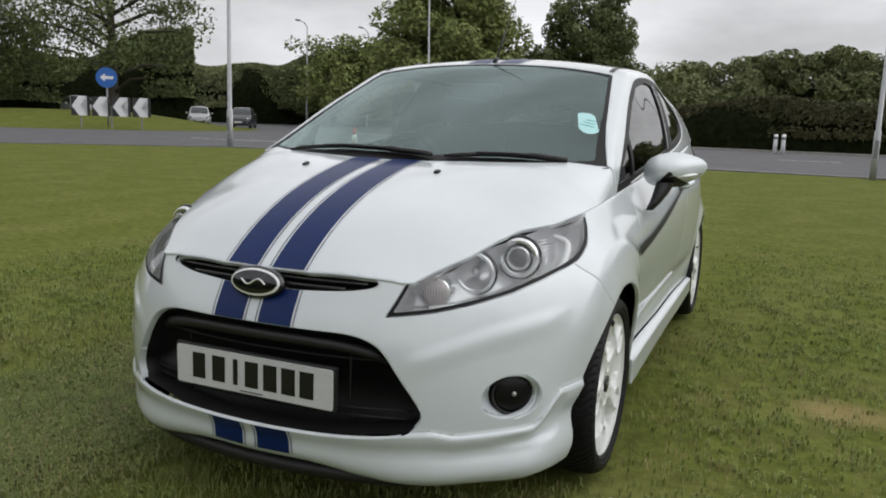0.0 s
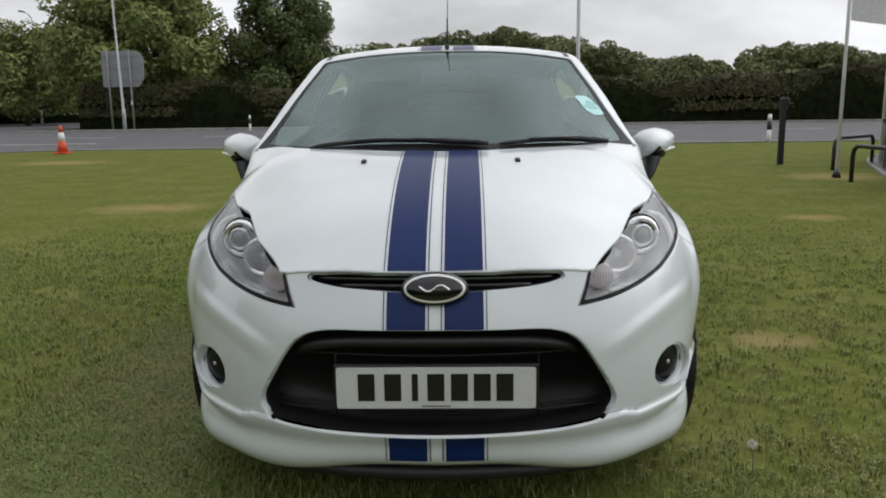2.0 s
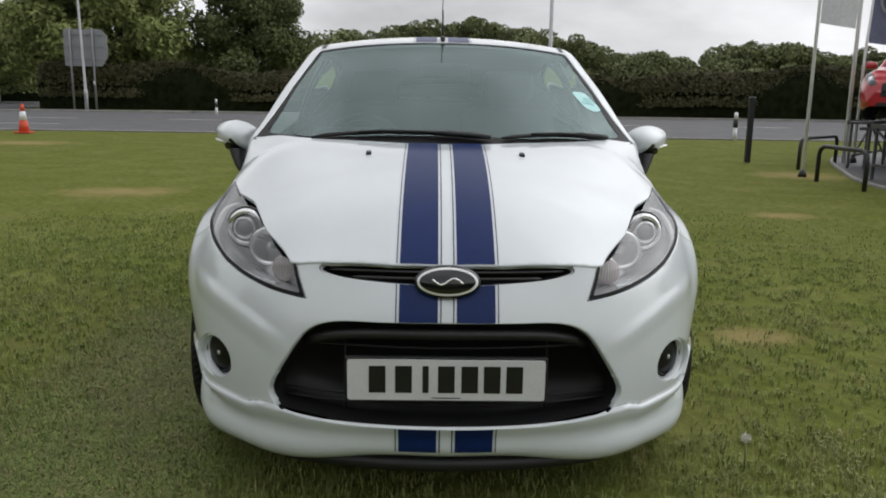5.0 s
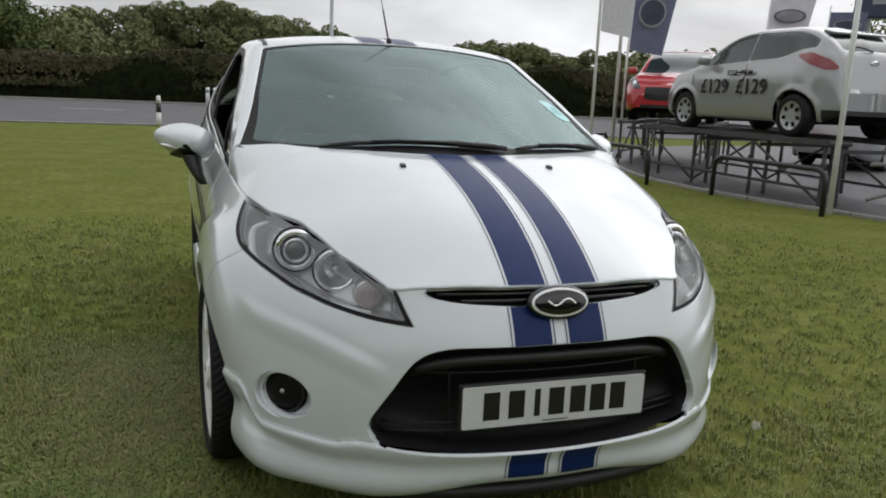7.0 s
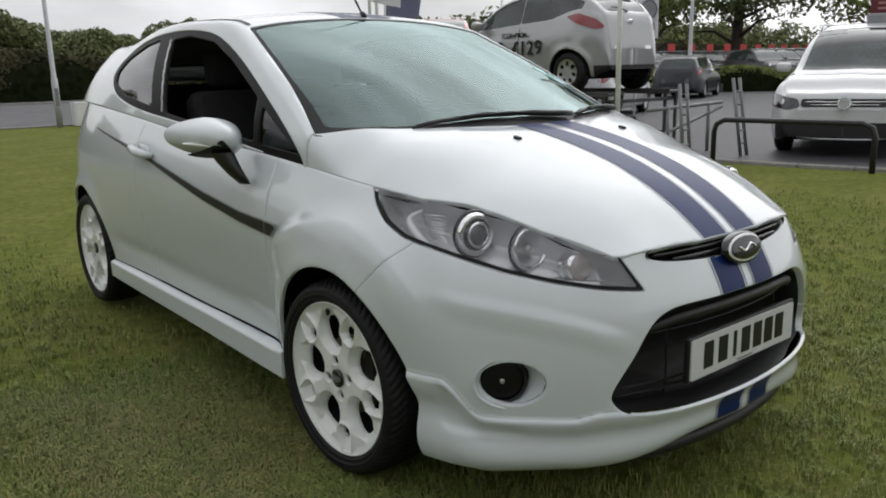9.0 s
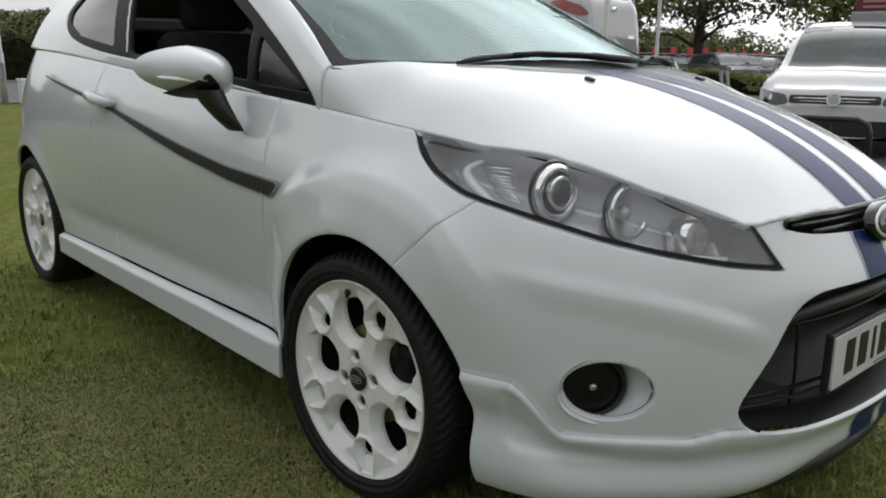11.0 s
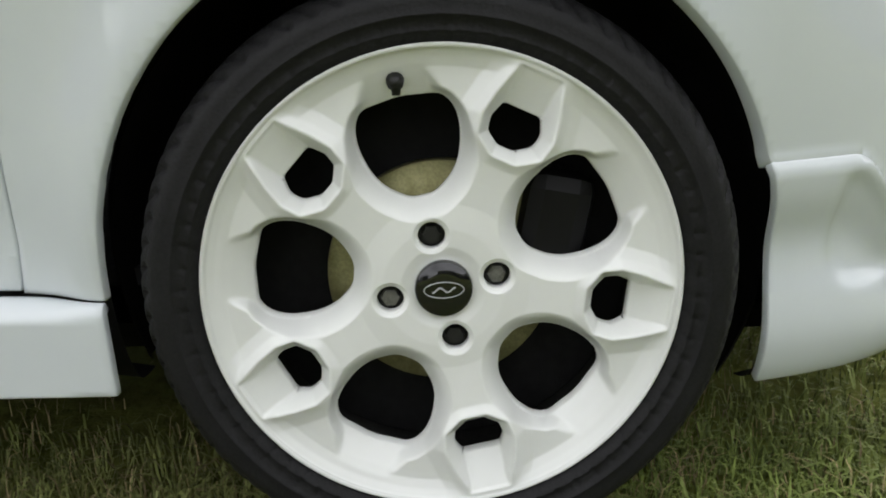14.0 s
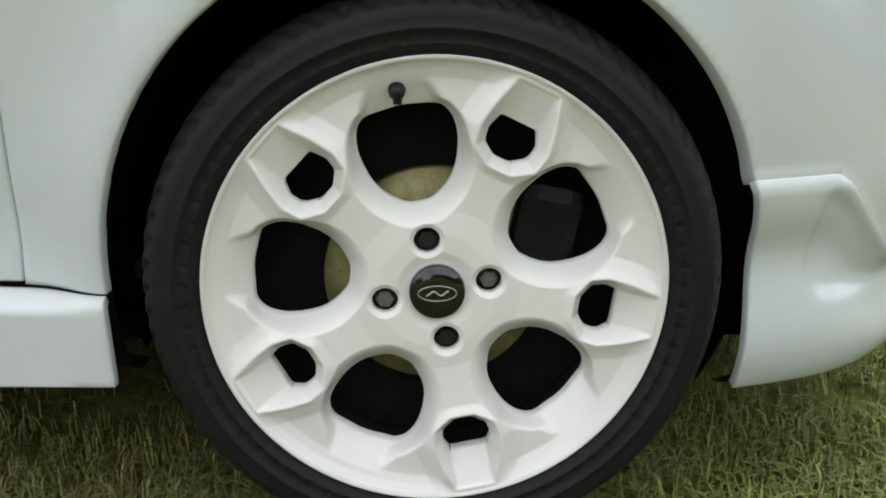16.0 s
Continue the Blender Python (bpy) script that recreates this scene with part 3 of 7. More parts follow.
def dress(V):
    """Relief of the side sheet: arch flares, the step of the body kit, the crease of the bumper and the doors."""
    x, y, z = V[:, 0], V[:, 1], V[:, 2]
    d = np.zeros(len(V))
    for cy, cz, r in (ARCH_F, ARCH_R):
        a = np.hypot(y - cy, z - cz) - r
        on = smoothstep(0.3, 0.5, np.abs(x))
        d += on * (0.016 * smoothstep(cy - 0.36, cy - 0.12, y) + 0.012 * smoothstep(cy - 0.05, cy + 0.25, y)) * np.exp(-(np.maximum(a, 0) / 0.055) ** 2) * smoothstep(0.14, 0.3, z)
    # broad swelling of the front wing round the arch
    a = np.hypot(y - 0.02, z - 0.306) - 0.475
    ramp = np.clip(1 - np.maximum(a, 0) / 0.070, 0, 1) ** 2 * smoothstep(-0.14, -0.02, a)
    d += 0.018 * smoothstep(0.3, 0.5, np.abs(x)) * ramp * smoothstep(0.42, 0.62, z) * smoothstep(0.42, 0.28, y) * smoothstep(-0.42, -0.24, y)
    front = smoothstep(-0.05, -0.3, y)
    step = lip_line(y) - z
    d += front * 0.011 * smoothstep(-0.002, 0.006, step) * (1 - 0.4 * smoothstep(0.03, 0.10, step))
    low_ = np.where(step > 0, step / np.maximum(lip_line(y) - 0.20, 0.05), 0.0)
    d += front * (0.012 * smoothstep(0.50, 0.92, low_) - 0.011 * np.exp(-((low_ - 0.40) / 0.20) ** 2) * (step > 0))
    # soft hollow in the lip ahead of the arch, with a rounded lower corner
    corner = 0.045 - np.hypot(np.maximum(y + 0.375 + 0.045, 0), np.maximum(0.268 + 0.045 - z, 0))
    d -= front * 0.008 * smoothstep(0.0, 0.022, corner) * smoothstep(0.012, 0.030, step) * smoothstep(0.62, 0.70, np.abs(x))
    # crease running round the bumper under the headlamps
    zc = np.interp(np.abs(x), [0.40, 0.454, 0.541, 0.609, 0.688, 0.746, 0.80], [0.50, 0.533, 0.568, 0.592, 0.612, 0.625, 0.635])
    d += front * smoothstep(0.40, 0.52, np.abs(x)) * smoothstep(0.79, 0.72, np.abs(x)) * 0.0065 * (smoothstep(-0.06, 0.0, z - zc) - smoothstep(0.0, 0.035, z - zc))
    # hollow over the sill in the doors and the strip's shoulder above
    mid = smoothstep(0.38, 0.62, y) * smoothstep(2.2, 1.95, y)
    d -= mid * 0.010 * np.exp(-((z - 0.37 - 0.03 * (y - 0.5)) / 0.045) ** 2)
    return d


def roof_sheet(lo=-0.05, hi=2.98, ny=150, nt=96):
    """The upper body as sections across the car, from the middle over the rail to the waist; columns x, y, z, t."""
    y = np.linspace(lo, hi, ny)
    zc = spline(y, [-.05, .25, .5, .75, .95, 1.1, 1.4, 1.8, 2.2, 2.6, 2.85, 3.0], [1.008, 1.135, 1.238, 1.335, 1.405, 1.440, 1.468, 1.472, 1.452, 1.400, 1.335, 1.15])
    xa = spline(y, [-.05, .28, .45, .65, .85, 1.03, 1.4, 1.9, 2.5, 2.85, 3.0], [.80, .735, .697, .665, .632, .605, .598, .585, .548, .51, .48])
    za = spline(y, [-.05, .28, .45, .65, .85, 1.03, 1.2, 1.5, 1.9, 2.5, 2.85, 3.0], [.88, 1.017, 1.110, 1.214, 1.308, 1.385, 1.408, 1.420, 1.412, 1.352, 1.28, 1.12])
    xb = spline(y, [-.05, .3, .4, 1.05, 1.7, 2.49, 2.83, 3.0], [.78, .752, .752, .765, .768, .742, .695, .64])
    zb = spline(y, [-.05, .3, .4, 1.05, 1.7, 2.49, 2.83, 3.0], [.88, .916, .928, .968, 1.018, 1.07, 1.085, 1.09])
    h = nt // 2
    t = np.linspace(0, 1, h)
    top = np.stack([xa[:, None] * t, np.broadcast_to(y[:, None], (ny, h)), zc[:, None] - (zc - za)[:, None] * t ** 2.3], axis=2)
    q = np.linspace(0, 1, nt - h + 1)[1:]
    bulge = (0.004 + 0.016 * smoothstep(0.22, 0.60, y))[:, None] * np.sin(math.pi * q)[None, :]
    low = np.stack([xa[:, None] + (xb - xa)[:, None] * q + bulge, np.broadcast_to(y[:, None], (ny, len(q))), za[:, None] + (zb - za)[:, None] * q + bulge * 0.4], axis=2)
    sec = np.concatenate([top, low], axis=1)
    n = sec.shape[1]
    for _ in range(7):
        a, b = max(h - 9, 1), min(h + 9, n - 1)
        sec[:, a:b] = 0.25 * sec[:, a - 1:b - 1] + 0.5 * sec[:, a:b] + 0.25 * sec[:, a + 1:b + 1]
    full = np.concatenate([sec[:, :0:-1] * np.array([-1, 1, 1]), sec], axis=1)
    tt = np.linspace(-1, 1, full.shape[1])
    V = np.concatenate([full, np.broadcast_to(tt[None, :, None], (ny, len(tt), 1))], axis=2).reshape(-1, 4)
    return V, grid_faces(ny, len(tt))


def bonnet_sheet(nx=121, ny=120):
    y = np.linspace(-0.775, 0.36, ny)
    u = np.sin(np.linspace(-math.pi / 2, math.pi / 2, nx))
    X = u[None, :] * bonnet_edge(y)[:, None]
    Y = np.broadcast_to(y[:, None], X.shape)
    Z = bonnet_z(X.ravel(), Y.ravel())
    return np.stack([X.ravel(), Y.ravel(), Z], axis=1), grid_faces(ny, nx)

# ---- the white hatchback: panels and fittings ----
car = empty("hatchback_car", None, "white three-door hatchback with navy twin stripes parked on grass", "car")
car.location = (0, 0, -0.006)


def panel(name, V, F, mat, depth=0.012, parent=car, label="", roll=0.0015, n=None):
    W, G = rim(V, F, depth, n, roll)
    return obj(name, W, G, mat, parent, label)


HEADLAMP = [(1.72, .647), (2.3, .659), (3.0, .679), (3.6, .700), (4.3, .733), (5.0, .767), (5.45, .803), (5.9, .845), (6.30, .893), (6.30, 1.1), (1.97, 1.1), (1.94, .735), (1.82, .685)]
GRILLE = curve2d([(0, .603), (.20, .601), (.315, .594), (.375, .566), (.425, .500), (.474, .420), (.484, .382), (.462, .349), (.40, .332), (.28, .322), (0, .317), (-.28, .322), (-.40, .332), (-.462, .349), (-.484, .382), (-.474, .420), (-.425, .500), (-.375, .566), (-.315, .594), (-.20, .601)], 160)
UPPER = curve2d([(0, .760), (.25, .758), (.334, .732), (.338, .724), (.30, .708), (.20, .697), (.10, .692), (0, .690), (-.10, .692), (-.20, .697), (-.30, .708), (-.338, .724), (-.334, .732), (-.25, .758)], 120)
FOGS = (-.680, -.548, .424)


def lamp_space(V):
    return np.stack([np.abs(V[:, 3]) * 0.2, V[:, 2]], axis=1)


LAMP_POLY = np.array(HEADLAMP) * np.array([0.2, 1.0])
JOINT = [(-.60, 1.3), (-.275, .756), (-.20, .675), (-.135, .612), (-.10, .55), (.02, .30)]


def ahead_of_joint(V):
    """Plus towards the nose of the shut line between bumper and wing."""
    z = V[:, 2]
    line = np.interp(z, [.30, .55, .612, .675, .756, 1.3], [.02, -.10, -.135, -.20, -.275, -.60])
    return line - V[:, 1]


def arch_out(V, grow=0.0):
    d = 9.0
    for cy_, cz_, r_ in (ARCH_F, ARCH_R):
        under = np.maximum(cz_ - V[:, 2], 0)
        low_ = np.abs(V[:, 1] - cy_) - r_ + under * np.where(V[:, 1] < cy_, .0, .02)
        d = np.minimum(d, np.where(under > 0, low_, np.hypot(V[:, 1] - cy_, V[:, 2] - cz_) - r_) - grow)
    return np.where(np.abs(V[:, 0]) > 0.35, d, 1.0)


def fog_far(V):
    a, b = np.abs(V[:, 0]) - abs(FOGS[0]), V[:, 1] - FOGS[1]
    return np.sqrt(((a * .78 + b * .62 + .016) / 1.30) ** 2 + (a * .62 - b * .78) ** 2 + ((V[:, 2] - FOGS[2]) * 1.15) ** 2)


GAP = 0.0026
nose, nose_f = side_sheet(0, 7.2, 190, 110, both=True)

# bumper
v, f = clip(nose, nose_f, ahead_of_joint(nose) - GAP)
v, f = clip(v, f, v[:, 2] - lip_line(v[:, 1]) - 0.0005)
v, f = clip(v, f, -inside(lamp_space(v), LAMP_POLY) - GAP)
v, f = clip(v, f, -inside(v[:, [0, 2]], UPPER))
v, f = clip(v, f, -inside(v[:, [0, 2]], GRILLE))
v, f = clip(v, f, arch_out(v))
bumper_v, bumper_f = clip(v, f, fog_far(v) - 0.068)
panel("front_bumper", bumper_v, bumper_f, M["white_paint"], 0.02)

# lip of the body kit
v, f = clip(nose, nose_f, lip_line(nose[:, 1]) - nose[:, 2] - 0.0005)
v, f = clip(v, f, -inside(v[:, [0, 2]], GRILLE))
v, f = clip(v, f, arch_out(v))
v, f = clip(v, f, -0.29 - v[:, 1])
lip_v, lip_f = clip(v, f, v[:, 4] + .01 - .145 * smoothstep(-.56, -.46, v[:, 1]))
panel("lip_spoiler", lip_v, lip_f, M["white_paint"], 0.010)

# wings, doors, quarters, sills
flank, flank_f = side_sheet(3.6, 18.8, 330, 84)


def DOOR_EDGE(z):
    return np.interp(z, [.2, .30, .36, .42, .51, .60, .70, .85, 1.0], [.462, .456, .450, .447, .441, .434, .420, .430, .45])


def DOOR_BACK(z):
    return np.interp(z, [.2, .30, .45, .60, .80, .95, 1.1], [1.52, 1.56, 1.60, 1.63, 1.64, 1.63, 1.60])


SILL_TOP = 0.310


def both_sides(name, v, f, mat, depth=0.012, label=""):
    made = [panel(name, v, f, mat, depth, label=label)]
    made.append(panel(name, *mirror(v, f), mat, depth, label=label))
    return made


v, f = clip(flank, flank_f, -ahead_of_joint(flank) - GAP)
v, f = clip(v, f, -inside(lamp_space(v), LAMP_POLY) - GAP)
v, f = clip(v, f, arch_out(v))
v, f = clip(v, f, v[:, 2] - SILL_TOP)
body_v, body_f = v, f
v, f = clip(body_v, body_f, DOOR_EDGE(body_v[:, 2]) - body_v[:, 1] - GAP)
both_sides("wing", v, f, M["white_paint"])
v, f = clip(body_v, body_f, body_v[:, 1] - DOOR_EDGE(body_v[:, 2]) - GAP)
rest_v, rest_f = v, f
v, f = clip(v, f, DOOR_BACK(v[:, 2]) - v[:, 1] - GAP)
v, f = clip(v, f, v[:, 2] - SILL_TOP - 0.003)
doors = both_sides("door", v, f, M["white_paint"])
v, f = clip(rest_v, rest_f, rest_v[:, 1] - DOOR_BACK(rest_v[:, 2]) - GAP)
both_sides("quarter_panel", v, f, M["white_paint"])
# side skirt, proud of the sill
v, f = clip(flank, flank_f, SILL_TOP - flank[:, 2] - 0.002)
v, f = clip(v, f, arch_out(v))
v, f = clip(v, f, np.minimum(v[:, 1] - 0.1, 2.4 - v[:, 1]))
v, f = clip(v, f, v[:, 2] - .2125 - .008 * (v[:, 1] - .36))
face_x = np.interp(v[:, 1], [.3, 1.0, 1.7, 2.4], [.841, .838, .842, .842])
v[:, 0] += (face_x - v[:, 0]) * smoothstep(SILL_TOP, SILL_TOP - 0.009, v[:, 2])
both_sides("side_skirt", v, f, M["white_paint"], 0.010)
v, f = clip(flank, flank_f, SILL_TOP - flank[:, 2])
v, f = clip(v, f, np.minimum(v[:, 1] - 2.6, arch_out(v)))
both_sides("rear_valance", v, f, M["white_paint"], 0.02)

# inner shell behind the gaps and openings, black so that they show as shaded
v, f = side_sheet(0, 18.8, 150, 34, both=True)
v[:, :3] -= normals(v, f) * 0.016
v, f = clip(v, f, arch_out(v))
v, f = clip(v, f, -inside(v[:, [0, 2]], GRILLE) + 2.0 * (v[:, 1] > 0))
v, f = clip(v, f, fog_far(v) - 0.066)
v, f = clip(v, f, -inside(lamp_space(v), LAMP_POLY) + 9.0 * (np.abs(v[:, 3]) > 7))
v, f = clip(v, f, -inside(v[:, [0, 2]], UPPER) + 2.0 * (v[:, 1] > 0))
obj("inner_shell", v, f, M["dark_void"], car)

# bonnet
BONNET = [(0, -.742), (.15, -.737), (.30, -.715), (.40, -.688), (.425, -.672), (.52, -.600), (.66, -.385), (.80, -.045), (.82, .264)]
BACK = [(.718, .264), (.62, .176), (.54, .116), (.42, .052), (.28, .010), (.12, -.010)]
half = np.array(BONNET + BACK)
BONNET_POLY = np.vstack([half, (half * [-1, 1])[::-1][:-1]])
bs, bs_f = bonnet_sheet(121, 120)


def lamp_notch(V):
    """How far a point lies inside the lens's arched upper edge, cut from the bonnet."""
    edge_x = np.interp(V[:, 1], [-.66, -.57, -.47, -.37, -.27, -.17, -.07], [.431, .494, .552, .603, .6455, .686, .718])
    arch = np.interp(V[:, 1], [-.60, -.50, -.40, -.345, -.31, -.24, -.15], [-.01, .009, .023, .028, .027, .012, -.01])
    return np.abs(V[:, 0]) - edge_x + arch


whole_v, whole_f = clip(bs, bs_f, inside(bs[:, :2], BONNET_POLY))
near_lamp = (whole_v[:, 1] > -.60) & (whole_v[:, 1] < -.15)
v, f = clip(whole_v, whole_f, np.where(near_lamp, -lamp_notch(whole_v), 1.0))
bonnet_v, bonnet_f = v, f
bonnet = panel("bonnet", v, f, M["white_paint"], 0.014, roll=0.003)
# black sheet under the bonnet, standing in for the shade in its gaps
v, f = clip(bs, bs_f, np.minimum(inside(bs[:, :2], BONNET_POLY) - 0.03, np.where((bs[:, 1] > -.66) & (bs[:, 1] < -.10), -lamp_notch(bs) - .012, 1.0)))
v[:, 2] -= 0.024
obj("bonnet_gap_shade", v, f, M["dark_void"], car)

# roof, pillars, tailgate and the window openings in them
rs, rs_f = roof_sheet()
rs_n = normals(rs, rs_f)
rs = np.concatenate([rs, rs_n], axis=1)


def glass_edge(y):
    return np.interp(y, [-.05, .266, .40, .52, .79, .985, 1.1], [.82, .718, .678, .650, .600, .564, .53])


def screen_field(V, shrink=0.0, low=0.0, high=0.0):
    base = -.035 + .285 * np.abs(V[:, 0] / .715) ** 3 + low
    top = 1.005 - .03 * (V[:, 0] / .56) ** 2 - high
    return np.minimum(np.minimum(glass_edge(V[:, 1]) - shrink - np.abs(V[:, 0]), (V[:, 1] - base) * 0.8), (top - V[:, 1]) * 0.9)


WINDOW = curve2d([(.282, .921), (.48, .932), (.83, .972), (1.185, 1.010), (1.68, 1.052), (2.03, 1.100), (2.22, 1.160), (2.285, 1.225), (2.20, 1.305), (1.95, 1.368), (1.70, 1.388), (1.40, 1.386), (1.12, 1.350), (.90, 1.275), (.66, 1.165), (.44, 1.045), (.30, .945)], 160)


def window_field(V):
    return np.where(np.abs(V[:, 0]) > 0.3, inside(V[:, 1:3], WINDOW), -1.0)


BACKLIGHT = rounded([(-.46, 2.72), (.46, 2.72), (.50, 2.93), (-.50, 2.93)], 0.05)
v, f = clip(rs, rs_f, -screen_field(rs))
v, f = clip(v, f, -window_field(v))
v, f = clip(v, f, -inside(v[:, :2], BACKLIGHT))
v, f = clip(v, f, v[:, 1] - 0.2675)
roof = panel("roof", v, f, M["white_paint"], 0.02)
v, f = clip(rs, rs_f, screen_field(rs) + 0.004)
v[:, :3] -= v[:, 4:7] * 0.004
screen_v, screen_f = v, f
screen = obj("windscreen", v, f, M["glass_front"], car, "greenish windscreen reflecting the sky")
screen.visible_shadow = False
v, f = clip(rs, rs_f, screen_field(rs) + 0.005)
v, f = clip(v, f, -screen_field(v, 0.018 + 0.026 * smoothstep(0.62, 0.22, v[:, 1]), 0.062, 0.022))
v[:, :3] -= v[:, 4:7] * 0.0025
obj("windscreen_seal", v, f, M["frit"], car)
v, f = clip(rs, rs_f, inside(rs[:, :2], BACKLIGHT))
v[:, :3] -= v[:, 4:7] * 0.004
obj("rear_window", v, f, M["glass_dark"], car)

# black window surround, panes
LIGHT = [rounded([(.315, .948), (.585, .965), (.590, 1.095)], .012), rounded([(.625, .972), (1.44, 1.050), (1.575, 1.355), (1.40, 1.362), (1.14, 1.328), (.93, 1.255), (.640, 1.122)], .02),
         rounded([(1.60, 1.072), (2.02, 1.122), (2.20, 1.175), (2.245, 1.228), (2.17, 1.288), (1.94, 1.343), (1.74, 1.362)], .02)]
v, f = clip(rs, rs_f, window_field(rs) + 0.003)
v[:, :3] -= v[:, 4:7] * 0.004
dlo_v, dlo_f = v, f
for side in (-1, 1):
    v, f = clip(dlo_v, dlo_f, dlo_v[:, 0] * side - 0.2)
    whole_v, whole_f = v, f
    for poly in LIGHT:
        v, f = clip(v, f, -inside(v[:, 1:3], poly))
    panel("window_surround", v, f, M["frit"], 0.012, label="black plastic window surround", n=v[:, 4:7])
    for i, poly in enumerate(LIGHT):
        if i == 1 and side == -1:
            continue  # the driver's window is wound down
        v, f = clip(whole_v, whole_f, inside(whole_v[:, 1:3], poly) + 0.004)
        v[:, :3] -= v[:, 4:7] * 0.006
        w = obj("side_window", v, f, M["glass_dark"] if i == 2 else M["glass_side"], car)
        w.visible_shadow = False
    # bright strip before the middle pillar
    v, f = clip(whole_v, whole_f, inside(whole_v[:, 1:3], np.array([(1.452, 1.045), (1.472, 1.045), (1.605, 1.357), (1.585, 1.357)])))
    v[:, :3] += v[:, 4:7] * 0.003
    obj("pillar_strip", v, f, M["satin_metal"], car)

# roof gutters
for side in (-1, 1):
    v, f = clip(rs, rs_f, rs[:, 0] * side - (.542 - .02 * (rs[:, 1] - 1.0)))
    v, f = clip(v, f, (.562 - .02 * (v[:, 1] - 1.0)) - v[:, 0] * side)
    v, f = clip(v, f, np.minimum(v[:, 1] - 1.0, 2.75 - v[:, 1]))
    v[:, :3] += v[:, 4:7] * 0.0015
    obj("roof_gutter", v, f, M["black_plastic"], car)

# twin stripes with their fine lines
BANDS = ((.0245, .1255), (.0150, .0185), (.1320, .1350))


def band_on(name, v, f, nrm, lift=0.0014, tone="stripe"):
    thick = np.concatenate([v[:, :3], nrm], axis=1)
    for side in (-1, 1):
        for i, (a, b) in enumerate(BANDS):
            w, g = clip(thick, f, side * thick[:, 0] - a)
            w, g = clip(w, g, b - side * w[:, 0])
            if g:
                w[:, :3] += w[:, 3:6] * lift
                obj(name if i == 0 else name + "_line", w, g, M[tone] if i == 0 else M["grey_tint"], car)


bn = normals(bonnet_v, bonnet_f)
keep_v, keep_f = clip(np.concatenate([bonnet_v, bn], axis=1), bonnet_f, 0.02 - np.abs(np.abs(bonnet_v[:, 0]) - 0.075) + 0.05)
keep_v, keep_f = clip(keep_v, keep_f, inside(keep_v[:, :2], BONNET_POLY) - 0.001)
band_on("bonnet_stripe", keep_v, keep_f, keep_v[:, 3:6])
un = normals(bumper_v, bumper_f)
w, g = clip(np.concatenate([bumper_v[:, :3], un], axis=1), bumper_f, np.minimum(.2 - np.abs(bumper_v[:, 0]), bumper_v[:, 2] - 0.5))
w, g = clip(w, g, 0.7 - w[:, 2] - 0.0)
band_on("bumper_stripe", w, g, w[:, 3:6])
un = normals(lip_v, lip_f)
w, g = clip(np.concatenate([lip_v[:, :3], un], axis=1), lip_f, np.minimum(.2 - np.abs(lip_v[:, 0]), lip_v[:, 2] - .245))
band_on("lip_stripe", w, g, w[:, 3:6], 0.0015)
w, g = clip(rs, rs_f, np.minimum(.2 - np.abs(rs[:, 0]), np.minimum(rs[:, 1] - 1.012, 2.6 - rs[:, 1])))
band_on("roof_stripe", w, g, w[:, 4:7])

# lower grille: funnel, mesh bars, plate
gv = [(x, z) for x, z in GRILLE]
n = len(gv)


def nose_y(x, z):
    """How far the nose reaches forward at a height, from its section curves."""
    yc = np.interp(z, [.285, .40, .53, .615], [-.815, -.826, -.820, -.803])
    return yc + 0.33 * abs(x) ** 2.0 + 0.35 * abs(x) ** 4


rings = [(1.0, 0.004), (0.985, 0.012), (0.945, 0.055), (0.93, 0.11)]
verts, faces = [], []
cz = 0.455
for scale_, deep in rings:
    for x, z in gv:
        verts.append((x * scale_, nose_y(x, z) + deep + 0.016 * math.exp(-((abs(x) - .37) / .10) ** 2) * float(smoothstep(.38, .34, z)), cz + (z - cz) * scale_))
for k in range(len(rings) - 1):
    for i in range(n):
        a, b = k * n + i, k * n + (i + 1) % n
        faces.append((a, b, b + n, a + n))
faces.append(tuple(range((len(rings) - 1) * n, len(rings) * n)))
grille = obj("lower_grille", verts, faces, M["black_plastic"], car, "black plastic radiator grille")
bm = bmesh.new()
for z, wide, deep, tall in ((.556, .375, .028, .024),):
    pts = [(x, nose_y(x, z) + deep + 0.02 * (abs(x) / wide) ** 6, z + 0.01 * (1 - (x / wide) ** 2) - 0.03 * (abs(x) / wide) ** 6) for x in np.linspace(-wide, wide, 25)]
    tube(pts, tall * 0.62, 10, bm=bm)
part("grille_bar", bm, M["black_plastic"], grille, smooth=True)
for z in (.362, .385, .520):
    half_w = float(np.interp(z, [.33, .36, .40, .48, .53], [.38, .44, .44, .41, .38]))
    pts = [(x, nose_y(x, z) + 0.060, z) for x in np.linspace(-half_w, half_w, 21)]
    part("grille_slat", tube(pts, 0.0040, 6), M["grille_dark"], grille, smooth=True)
for x in (-.272, .272):
    pts = [(x, nose_y(x, z) + 0.064, z) for z in np.linspace(.34, .53, 8)]
    part("grille_rib", tube(pts, 0.0035, 6), M["grille_dark"], grille, smooth=True)

